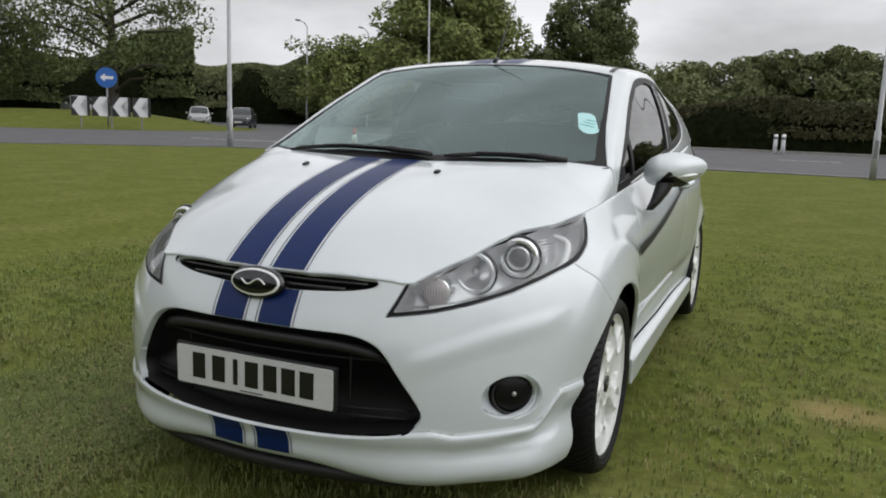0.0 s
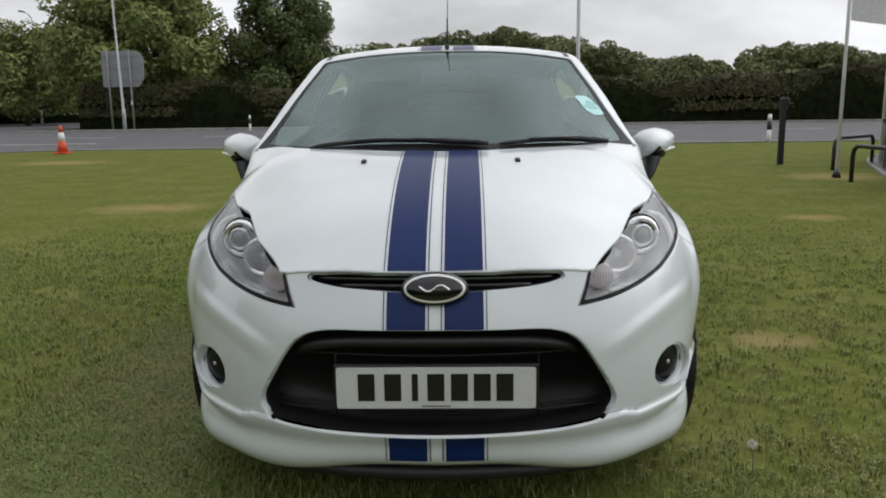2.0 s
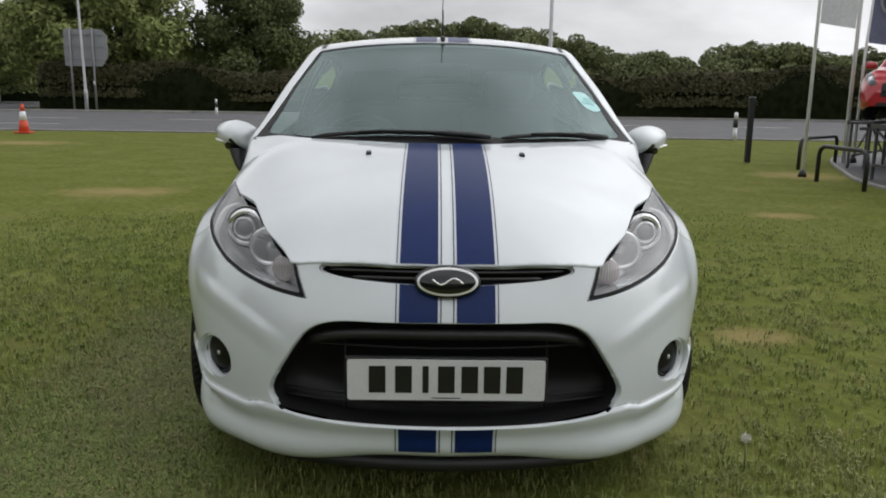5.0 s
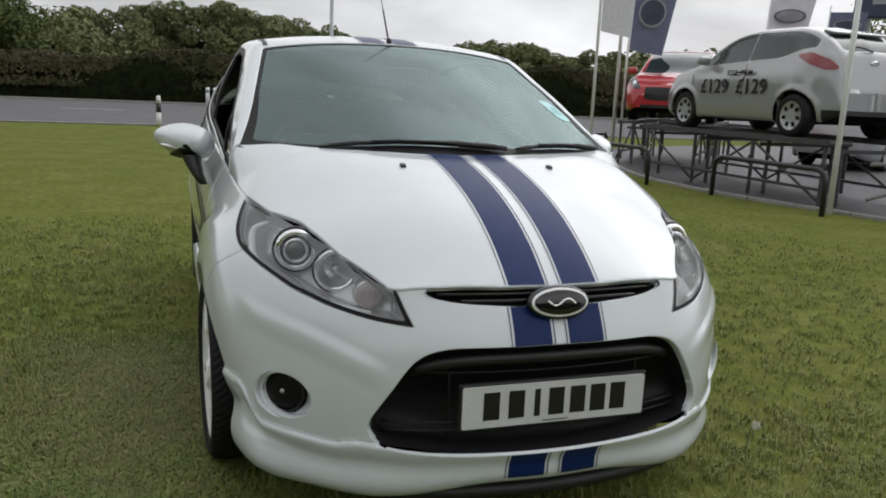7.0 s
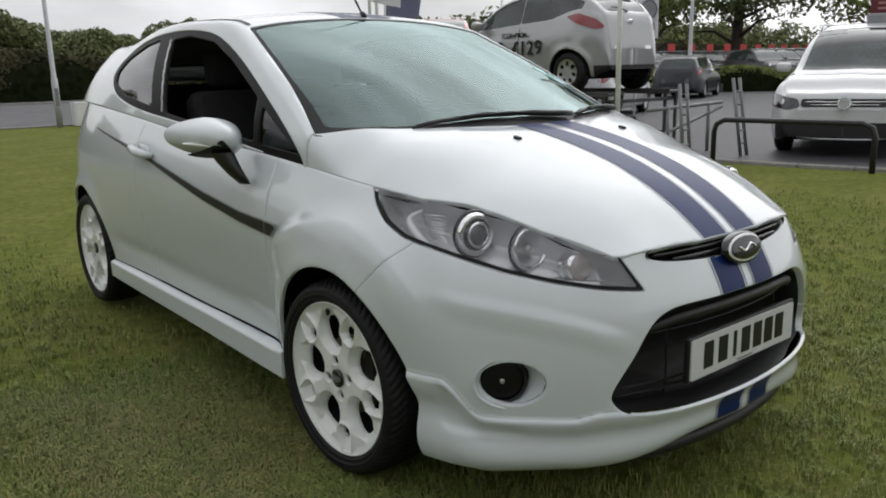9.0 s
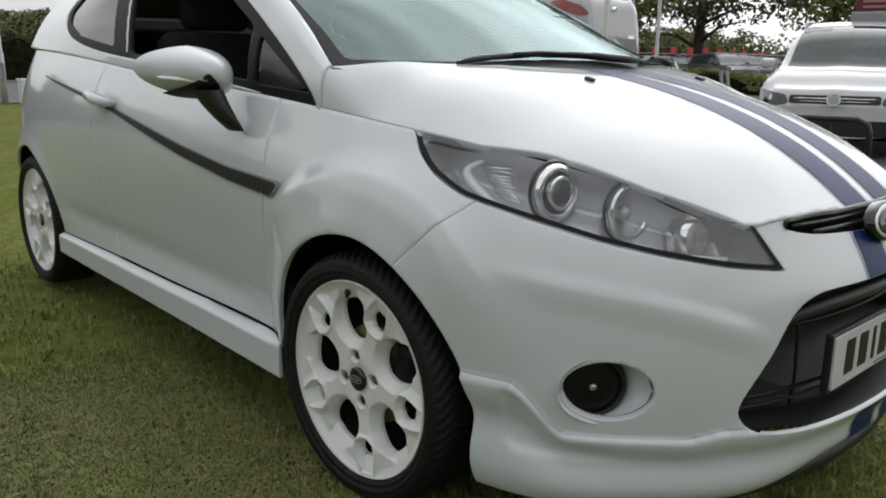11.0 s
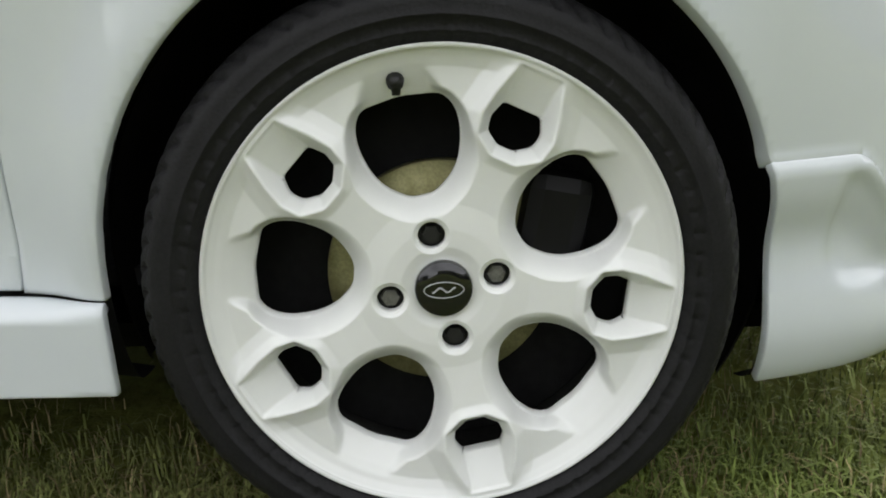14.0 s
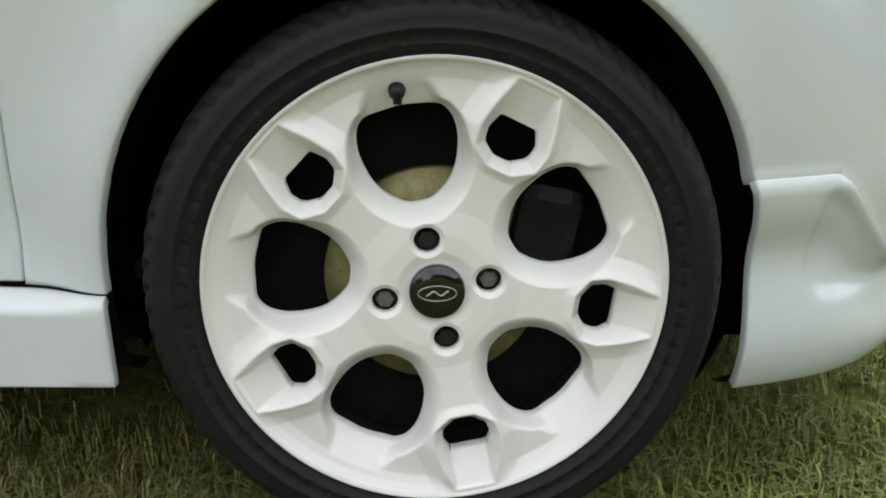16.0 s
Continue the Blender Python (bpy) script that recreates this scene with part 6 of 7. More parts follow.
def wood(label, x0, x1, y, heights, n, size, seed, deep=18):
    """A far wood: many crowns of uneven height side by side, each a lump of leaf sprays."""
    rng = np.random.default_rng(seed)
    t = empty("wood", None, label, "trees", kind="stuff")
    xs = np.linspace(x0, x1, len(heights))
    blobs = []
    for i in range(int(abs(x1 - x0) / .75)):
        x = rng.uniform(x0, x1)
        h = np.interp(x, xs, heights) * rng.uniform(.94, 1.03)
        yy = y + rng.uniform(0, deep)
        r = rng.uniform(2.6, 4.6)
        for _ in range(6):
            blobs.append((x + rng.normal(0, r * .5), yy + rng.normal(0, r * .5), max(h - r * .6 - rng.random() ** 1.3 * h * .75, r * .4), r * rng.uniform(.42, .75)))
    p, d = clump_points(blobs, n, rng, .25)
    v, f = leaves(p, d, size, rng)
    fast_mesh("foliage", v, f, M["leaf_wood"], t, kind="stuff")
    # dark upright sheet that stands in for shade between the crowns
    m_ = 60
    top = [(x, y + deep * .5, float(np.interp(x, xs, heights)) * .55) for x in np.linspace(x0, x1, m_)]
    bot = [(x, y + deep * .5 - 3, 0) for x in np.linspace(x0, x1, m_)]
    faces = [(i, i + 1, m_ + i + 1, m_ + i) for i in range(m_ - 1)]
    obj("shade_core", bot + top, faces, M["shade"], t)
    return t


wood("dark green wooded hillside behind the hedge", -18, 62, 140, [13.4, 14.0, 14.6, 15.2, 14.4, 13.2, 11.8, 10.3, 8.2, 7.2, 7.6], 230000, .34, 41)
wood("dark clump of trees on the skyline", 62, 128, 180, [11, 14.5, 15, 14.5, 14.5, 10, 13.5, 14.5, 13.5, 12, 11], 110000, .46, 42)
wood("low dark trees far along the road", -75, -12, 105, [8, 8.5, 9, 8, 7.5, 9, 10, 9.5], 60000, .36, 43)
wood("dark trees beyond the forecourt", 45, 130, 62, [7, 8, 8.5, 8, 8, 8], 40000, .36, 44)

bank("tree_mass", "dense dark trees behind the roundabout", [(-69.8, 29.5, 1.1), (-66.1, 36.8, 0.9), (-60.7, 44.9, 0.52), (-55.6, 50.9, 0.50), (-50.0, 56.2, 0.72)], 11.5, 4.0, 50000, .22, M["leaf_dark"], 45, bumps=4.0, category="trees", kind="stuff")
bank("low_wood", "low dark woods beyond the road", [(-58.3, 62.3, 0.72), (-52.6, 67.0, 0.72), (-48.4, 70.1, 0.98), (-42.2, 74.0, 1.05), (-34.4, 78.0, 1.0), (-26.0, 81.2, 0.9)], 7.6, 3.0, 50000, .20, M["leaf_wood"], 46, bumps=3.0, category="trees", kind="stuff")

# roundabout mound with its signs
rng = np.random.default_rng(5)
verts, faces = [], []
for i in range(13):
    for j in range(40):
        a = 2 * math.pi * j / 40
        r = 15 * i / 12
        verts.append((-42 + r * .88 * math.cos(a), 35 + r * math.sin(a) * .80, .95 * (1 - smoothstep(.2, 1.0, i / 12)) - .02 * (i == 12)))
for i in range(12):
    for j in range(40):
        faces.append((i * 40 + j, (i + 1) * 40 + j, (i + 1) * 40 + (j + 1) % 40, i * 40 + (j + 1) % 40))
obj("roundabout_mound", verts, faces, M["lawn"], None, "low grassy roundabout mound", category="grass", kind="structure")

M["steel_grey"] = material("galvanised_steel", (0.24, 0.245, 0.25), 0.5, metal=0.25, vary=0.15, scale=6, bump=0.1)
M["ramp_steel"] = material("weathered_ramp_steel", (0.085, 0.087, 0.09), 0.5, metal=0.3, vary=0.25, scale=5, bump=0.1)
M["post_grey"] = material("lamp_post_grey", (0.42, 0.43, 0.44), 0.5, metal=0.2, vary=0.12, scale=5)
M["pole_white"] = material("white_pole_paint", (0.78, 0.79, 0.79), 0.4, vary=0.08, scale=3)
M["sign_grey"] = material("sign_back_grey", (0.27, 0.28, 0.29), 0.55, metal=0.2, vary=0.12, scale=2)
M["sign_blue"] = material("sign_blue", (0.02, 0.12, 0.42), 0.35, vary=0.06)
M["sign_black"] = material("sign_black", (0.025, 0.025, 0.026), 0.5, vary=0.1)
M["black_steel"] = material("black_painted_steel", (0.014, 0.014, 0.015), 0.38, vary=0.25, scale=8, bump=0.1, bump_scale=90)
M["cone_red"] = material("cone_orange_red", (0.62, 0.075, 0.030), 0.5, vary=0.1, scale=10)
M["flag_white"] = material("flag_white_cloth", (0.78, 0.78, 0.80), 0.85, vary=0.08, scale=3)
M["flag_blue"] = material("flag_blue_cloth", (0.30, 0.32, 0.43), 0.85, vary=0.12, scale=3)
for key in ("flag_white", "flag_blue"):
    # thin cloth lets the sky shine through
    nt = M[key].node_tree
    shader, out = nt.nodes["Principled BSDF"], nt.nodes["Material Output"]
    thin, blend = nt.nodes.new("ShaderNodeBsdfTranslucent"), nt.nodes.new("ShaderNodeMixShader")
    blend.inputs[0].default_value = 0.55
    nt.links.new(shader.inputs["Base Color"].links[0].from_socket, thin.inputs["Color"])
    nt.links.new(shader.outputs[0], blend.inputs[1])
    nt.links.new(thin.outputs[0], blend.inputs[2])
    nt.links.new(blend.outputs[0], out.inputs[0])
M["navy_sign"] = material("navy_sign_panel", (0.035, 0.045, 0.085), 0.4, vary=0.1, scale=2)
M["red_card"] = material("red_price_card", (0.55, 0.06, 0.06), 0.6, vary=0.1)


def lamp_post(x, y, h, label, r=.075, lean=(0, 0)):
    t = empty("lamp_post", None, label, "lamp post")
    bm = tube([(x, y, -.1), (x, y, 1.2), (x, y, 1.21), (x + lean[0], y + lean[1], h)], [r * 1.35, r * 1.35, r, r * .6], 14)
    part("column", bm, M["post_grey"], t, smooth=True)
    part("base_door", box_bm((.09, .02, .45), Matrix.Translation((x, y - r * 1.32, .75)), .006), M["steel_grey"], t)
    part("bracket", tube([(x + lean[0], y + lean[1], h), (x + lean[0], y - .5 + lean[1], h + .3), (x + lean[0], y - 1.2 + lean[1], h + .4)], [r * .6, r * .5, r * .45], 8), M["steel_grey"], t, smooth=True)
    part("lantern", box_bm((.26, .62, .14), Matrix.Translation((x + lean[0], y - 1.45 + lean[1], h + .40)), .05, 3), M["sign_grey"], t, smooth=True)
    return t


lamp_post(3.25, 20.0, 9.0, "tall grey street lamp at the lawn's edge", r=.058)
lamp_post(-16.1, 19.2, 9.0, "tall grey street lamp beside the road")
lamp_post(-19.3, 42.0, 9.0, "tall grey street lamp beside the traffic sign", lean=(-.15, 0))
lamp_post(-40, 60, 9.0, "distant grey street lamp beyond the roundabout")
lamp_post(-37, 66, 9.0, "distant grey street lamp beyond the roundabout")
lamp_post(25.5, 16.5, 8.0, "grey lamp column among the parked cars")

cab = empty("utility_cabinet", None, "pale grey roadside utility cabinet", "cabinet")
part("body", box_bm((.46, .32, .56), Matrix.Translation((3.86, 20.1, .28)), .012), M["pole_white"], cab)
part("lid", box_bm((.50, .36, .04), Matrix.Translation((3.86, 20.1, .58)), .012), M["pole_white"], cab)
part("door", box_bm((.38, .02, .44), Matrix.Translation((3.86, 19.935, .29)), .006), M["pole_white"], cab)

# back of the direction sign
sg = empty("road_sign", None, "grey back of a large direction sign on two posts", "road sign")
part("panel", flat(rounded([(-1.1, 2.45), (.95, 2.45), (1.28, 2.95), (1.28, 4.1), (1.0, 4.45), (-1.1, 4.45)], .12), lambda u, w: (-19.4 + u, 42.4, w), .05, (0, 1, 0)), M["sign_grey"], sg)
for u in (-.62, .62):
    part("post", tube([(-19.5 + u * 1.0, 42.3, -.1), (-19.5 + u, 42.3, 4.5)], .06, 10), M["steel_grey"], sg, smooth=True)
for w in (2.8, 3.5, 4.15):
    part("rail", box_bm((2.2, .04, .06), Matrix.Translation((-19.4, 42.36, w)), 0), M["steel_grey"], sg)
part("tag", box_bm((.10, .02, .18), Matrix.Translation((-18.88, 42.22, 1.55)), .004), M["white_plain"], sg)

# chevron board and blue roundel on the roundabout
ch = empty("chevron_board", None, "black and white chevron board on the roundabout", "road sign")
cm = Matrix.Translation((-31.9, 29.2, -.25)) @ Matrix.Rotation(math.atan2(.69, .72) + math.radians(0) - math.radians(3), 4, "Z")
for i in range(4):
    m_ = cm @ Matrix.Translation((-1.5 + i * 1.0, 0, 0))
    part("board", box_bm((.92, .04, 1.0), m_ @ Matrix.Translation((0, .03, 1.45)), .006), M["sign_black"], ch)
    poly = [(.32, .95), (-.02, 1.45), (.32, 1.95), (-.08, 1.95), (-.42, 1.45), (-.08, .95)]
    part("chevron", flat(poly, lambda u, w, m_=m_: m_ @ Vector((u, -.005, w)), .012, m_.to_3x3() @ Vector((0, 1, 0))), M["white_plain"], ch)
for u in (-1.5, 0, 1.5):
    part("post", tube([tuple(cm @ Vector((u, .1, -.1))), tuple(cm @ Vector((u, .1, 1.5)))], .04, 8), M["steel_grey"], ch)
bl = empty("roundel_sign", None, "round blue direction sign on a grey post", "road sign")
bm_ = cm @ Matrix.Translation((-.3, 1.2, -.45))
part("disc", cyl_bm(.54, .54, .03, bm_ @ Matrix.Translation((0, 0, 3.45)) @ Matrix.Rotation(math.pi / 2, 4, "X"), 40), M["sign_blue"], bl)
arrow = [(-.34, .0), (-.08, .22), (-.08, .08), (.34, .08), (.34, -.08), (-.08, -.08), (-.08, -.22)]
part("arrow", flat(arrow, lambda u, w: bm_ @ Vector((u, -.035, 3.45 + w)), .012, bm_.to_3x3() @ Vector((0, 1, 0))), M["white_plain"], bl)
part("post", tube([tuple(bm_ @ Vector((0, .03, -.1))), tuple(bm_ @ Vector((0, .03, 3.3)))], .045, 10), M["steel_grey"], bl, smooth=True)

# cone, bollards, marker posts
cone = empty("traffic_cone", None, "orange and white traffic cone on the lawn's edge", "traffic cone")
cxy = (-11.1, 18.9)
part("base", box_bm((.40, .40, .04), Matrix.Translation((*cxy, .02)), .012), M["cone_red"], cone)
part("body", cyl_bm(.14, .10, .30, Matrix.Translation((*cxy, .04)), 24), M["cone_red"], cone, smooth=True)
part("sleeve", cyl_bm(.102, .068, .24, Matrix.Translation((*cxy, .34)), 24), M["white_plain"], cone, "white reflective sleeve", smooth=True)
part("tip", cyl_bm(.067, .035, .20, Matrix.Translation((*cxy, .58)), 24, bevel=.01), M["cone_red"], cone, smooth=True)

bo = empty("bollard", None, "black square-topped steel bollard on the lawn", "bollard")
part("post", box_bm((.095, .095, 1.14), Matrix.Translation((5.92, 12.09, .57)), .012), M["black_steel"], bo)
part("cap", box_bm((.115, .115, .10), Matrix.Translation((5.92, 12.09, 1.17)), .02), M["black_steel"], bo)


def marker(x, y, h=.8):
    t = empty("marker_post", None, "black and white roadside marker post", "post", "roadside posts")
    part("post", cyl_bm(.065, .06, h * .45, Matrix.Translation((x, y, 0)), 16), M["white_plain"], t, smooth=True)
    part("band", cyl_bm(.066, .066, h * .30, Matrix.Translation((x, y, h * .45)), 16), M["sign_black"], t, smooth=True)
    part("head", cyl_bm(.062, .05, h * .25, Matrix.Translation((x, y, h * .75)), 16, bevel=.015), M["white_plain"], t, smooth=True)


marker(8.75, 20.2)
marker(-1.35, 20.2)
marker(-11.3, 39.0)
for dx in (0, .35):
    t = empty("marker_post", None, "pale roadside marker post by the kerb", "post", "roadside posts")
    part("post", cyl_bm(.10, .09, .95, Matrix.Translation((.6 + dx, 38.6, 0)), 16, bevel=.02), M["pole_white"], t, smooth=True)
    part("band", cyl_bm(.102, .102, .14, Matrix.Translation((.6 + dx, 38.6, .70)), 16), M["sign_grey"], t, smooth=True)


def hoop(x0, y0, x1, y1, h=.52, r=.032):
    a, b = Vector((x0, y0, 0)), Vector((x1, y1, 0))
    d = (b - a).normalized()
    up = Vector((0, 0, 1))
    pts = [a - up * .15, a + up * (h - .14), a + up * (h - .05) + d * .03, a + up * h + d * .13, b + up * h - d * .13, b + up * (h - .05) - d * .03, b + up * (h - .14), b - up * .15]
    t = part("hoop_barrier", tube([tuple(p) for p in pts], r, 12), M["black_steel"], None, "black tubular steel hoop barrier at the forecourt edge", smooth=True, category="barrier", group="hoop barriers")
    return t


for q in ((5.65, 8.78, 5.72, 7.6), (6.75, 3.55, 6.95, 1.75), (6.05, 6.5, 6.15, 4.62), (6.35, 10.9, 7.6, 12.1), (7.3, 1.2, 7.35, -.7)):
    hoop(*q)


# flags
def flag(x, y, pole_h, z0, z1, wide, mat, mark, label, turn=0.0, tilt=0.0, mast=.045):
    t = empty("flag", None, label, "flag", "flags")
    lx, ly = tilt * math.cos(turn), tilt * math.sin(turn)
    part("mast", tube([(x, y, -.1), (x, y, pole_h * .5), (x + lx * .3, y + ly * .3, pole_h)], [mast, mast * .9, mast * .6], 12), M["pole_white"], t, smooth=True)
    part("foot", cyl_bm(mast * 2.4, mast * 1.6, .10, Matrix.Translation((x, y, 0)), 16), M["black_steel"], t, smooth=True)
    nu, nv = 12, 18
    verts = []
    for k_ in (0, 1):
        for i in range(nu):
            for j in range(nv):
                u, w = i / (nu - 1), j / (nv - 1)
                z = z0 + (z1 - z0) * w - .10 * u * (1 - w)
                off = mast * 1.2 + wide * u + tilt * w * u
                s_ = .05 * math.sin(5 * u + 2.2 * w) * u + k_ * .004
                verts.append((x + off * math.cos(turn) - s_ * math.sin(turn), y + off * math.sin(turn) + s_ * math.cos(turn), z))
    m_ = nu * nv
    faces = [(i * nv + j, (i + 1) * nv + j, (i + 1) * nv + j + 1, i * nv + j + 1) for i in range(nu - 1) for j in range(nv - 1)]
    faces += [tuple(m_ + q for q in reversed(f)) for f in faces]
    obj("cloth", verts, faces, mat, t)
    cz_, cu = (z0 + z1) / 2, mast * 1.2 + wide * .5 + tilt * .25
    for k_, (aw, ah, mm_) in enumerate(((.42 * wide, .20 * (z1 - z0), mark), (.36 * wide, .165 * (z1 - z0), mat))):
        for s2 in (-1, 1):
            pts = [(aw * math.cos(q), ah * math.sin(q)) for q in np.linspace(0, 2 * math.pi, 30)[:-1]]
            off = s2 * (.060 + .004 * k_) + .01
            part("oval_mark", flat(pts, lambda u, w: (x + (cu + u) * math.cos(turn) - off * math.sin(turn), y + (cu + u) * math.sin(turn) + off * math.cos(turn), cz_ + w), .002, (0, 0, .001)), mm_, t)
    return t


flag(5.754, 9.463, 6.5, 2.32, 4.4, .48, M["flag_white"], M["flag_blue"], "white banner flag with an oval mark on a white mast", turn=radians(-28), tilt=.10, mast=.028)
flag(8.05, 12.30, 4.1, 2.24, 3.75, .66, M["flag_blue"], M["flag_white"], "blue banner flag with an oval mark on a white mast", turn=radians(-32), tilt=.28, mast=.03)
flag(11.9, 12.8, 3.7, 2.85, 3.60, .80, M["flag_white"], M["flag_blue"], "white banner flag further along the forecourt", turn=radians(-40), tilt=.15, mast=.03)
flag(14.4, 13.6, 3.7, 2.95, 3.55, .75, M["flag_blue"], M["flag_white"], "small blue banner flag at the back of the forecourt", turn=radians(-40), tilt=.1, mast=.03)
flag(12.42, 9.1, 3.0, 1.83, 2.85, .42, M["flag_white"], M["flag_blue"], "tall white feather banner with an oval mark", turn=radians(-45), mast=.03)
part("flag_mast", tube([(6.40, 4.76, -.1), (6.40, 4.76, 1.8), (6.41, 4.76, 3.3)], [.034, .032, .029], 12), M["pole_white"], None, "slim white flag mast beside the display ramp", smooth=True, category="flagpole")
part("flag_mast", tube([(7.9, 12.36, -.1), (7.9, 12.36, 3.5), (7.95, 12.36, 7.0)], [.040, .036, .028], 12), M["pole_white"], None, "slim white flag mast behind the red car", smooth=True, category="flagpole")

bd = empty("dealer_sign", None, "navy dealer sign board on two posts", "sign")
sm = Matrix.Translation((16.07, 12.88, 0)) @ Matrix.Rotation(radians(-48.6), 4, "Z")
part("panel", box_bm((2.3, .22, 1.3), sm @ Matrix.Translation((0, 0, 4.12)), .04), M["navy_sign"], bd)
part("stripe", box_bm((1.7, .02, .10), sm @ Matrix.Translation((.1, -.12, 3.85)), 0), M["flag_white"], bd)
for u in (-.8, .8):
    part("post", tube([tuple(sm @ Vector((u, 0, -.1))), tuple(sm @ Vector((u, 0, 3.5)))], .07, 12), M["steel_grey"], bd, smooth=True)

# display ramps: two tracks each on braced legs
RZ = .80


def display_ramp(m, y0, y1, label):
    r_ = empty("display_ramp", m, label, "ramp", "display ramps")
    mid_, len_ = (y0 + y1) / 2, y1 - y0
    for x in (-.70, .70):
        part("track", box_bm((.34, len_, .04), Matrix.Translation((x, mid_, RZ)), .01), M["ramp_steel"], r_)
        for s2 in (-1, 1):
            part("track_flange", box_bm((.02, len_, .07), Matrix.Translation((x + s2 * .175, mid_, RZ + .005)), .004), M["ramp_steel"], r_)
        ys = np.linspace(y0 + .1, y1 - .1, max(3, round(len_ / 1.1)))
        for y in ys:
            for s2 in (-1, 1):
                part("leg", box_bm((.04, .04, RZ), Matrix.Translation((x + s2 * .13, y, RZ / 2)), .006), M["ramp_steel"], r_)
        for i, (a, b) in enumerate(zip(ys, ys[1:])):
            if i % 2:
                a, b = b, a
            part("brace", tube([(x - .13, a, .06), (x - .13, b, RZ - .06)], .018, 8), M["ramp_steel"], r_, smooth=True)
        part("lower_rail", box_bm((.04, len_ - .2, .04), Matrix.Translation((x - .13, mid_, .22)), .005), M["ramp_steel"], r_)
    for y in ys:
        part("cross_beam", box_bm((1.4, .05, .05), Matrix.Translation((0, y, RZ - .10)), .006), M["ramp_steel"], r_)


display_ramp(Matrix.Translation((7.48, 0, 0)), 5.1, 9.2, "galvanised steel display ramp under the silver car")
RED_AT = Matrix.Translation((8.45, 11.10, 0)) @ Matrix.Rotation(radians(-42), 4, "Z")
display_ramp(RED_AT, -.9, 3.3, "galvanised steel display ramp under the red car")


def ladder(foot, head, wide, label):
    t = empty("loading_track", None, label, "ramp", "loading tracks")
    a, b = Vector(foot), Vector(head)
    d = (b - a)
    side = Vector((wide / 2, 0, 0))
    for s2 in (-1, 1):
        part("rail", tube([tuple(a + side * s2), tuple(b + side * s2)], .022, 8), M["steel_grey"], t, smooth=True)
    n_ = max(3, int(d.length / .16))
    for i in range(1, n_):
        c = a + d * (i / n_)
        part("rung", tube([tuple(c - side), tuple(c + side)], .013, 6), M["steel_grey"], t, smooth=True)


ladder((6.72, 3.90, 0), (6.69, 3.98, .95), .15, "upright galvanised loading track")
ladder((7.58, 3.62, 0), (7.50, 3.74, 1.0), .15, "slightly leaning galvanised loading track")
fr = empty("steel_frame", None, "low galvanised steel frame beside the display ramp", "frame")
for a, b in (((6.5, 4.35, .62), (8.1, 4.30, .66)), ((6.5, 4.35, .22), (8.1, 4.30, .60)), ((6.9, 4.33, .0), (6.9, 4.33, .66)), ((7.8, 4.31, 0), (7.8, 4.31, .64))):
    part("bar", tube([a, b], .024, 8), M["steel_grey"], fr, smooth=True)

# dandelion clock
dn = empty("dandelion", None, "seeded dandelion clock on a bent stalk", "plant")
part("stalk", tube([(.985, -.40, -.01), (.975, -.42, .06), (.955, -.45, .115), (.945, -.482, .135)], .003, 6), material("stalk", (.35, .36, .22), .7), dn, smooth=True)
rng = np.random.default_rng(9)
bm = bmesh.new()
for i in range(60):
    d = Vector(rng.normal(0, 1, 3)).normalized()
    tube([(.945, -.484, .140), tuple(Vector((.945, -.484, .140)) + d * .017)], [.0004, .0011], 4, bm=bm)
part("seed_head", bm, material("seed_fluff", (.62, .60, .55), .9), dn)


# ---- other cars ----
def paint(name, colour, coat=1.0, metal=0.0):
    return material(name, colour, 0.30, metal=metal, coat=coat, vary=0.02, scale=2)


M["silver_paint"] = paint("silver_paint", (0.34, 0.345, 0.35), metal=0.45)
M["red_paint"] = paint("red_paint", (0.42, 0.012, 0.018))
M["van_white"] = paint("van_white", (0.60, 0.61, 0.62))
M["dark_paint"] = paint("dark_grey_paint", (0.025, 0.028, 0.034), coat=0.25)
M["blue_paint"] = paint("dull_blue_paint", (0.05, 0.07, 0.12), coat=0.3)
M["glass_body"] = material("car_glass", (0.030, 0.046, 0.046), 0.07, coat=0.25, vary=0.45, scale=2, specular=0.6)
M["lamp_dark"] = material("lamp_smoky", (0.045, 0.048, 0.052), 0.14, metal=0.2, coat=1.0, vary=0.3, scale=14)
M["hub_silver"] = material("wheel_trim_silver", (0.45, 0.46, 0.47), 0.35, metal=0.6, vary=0.1)


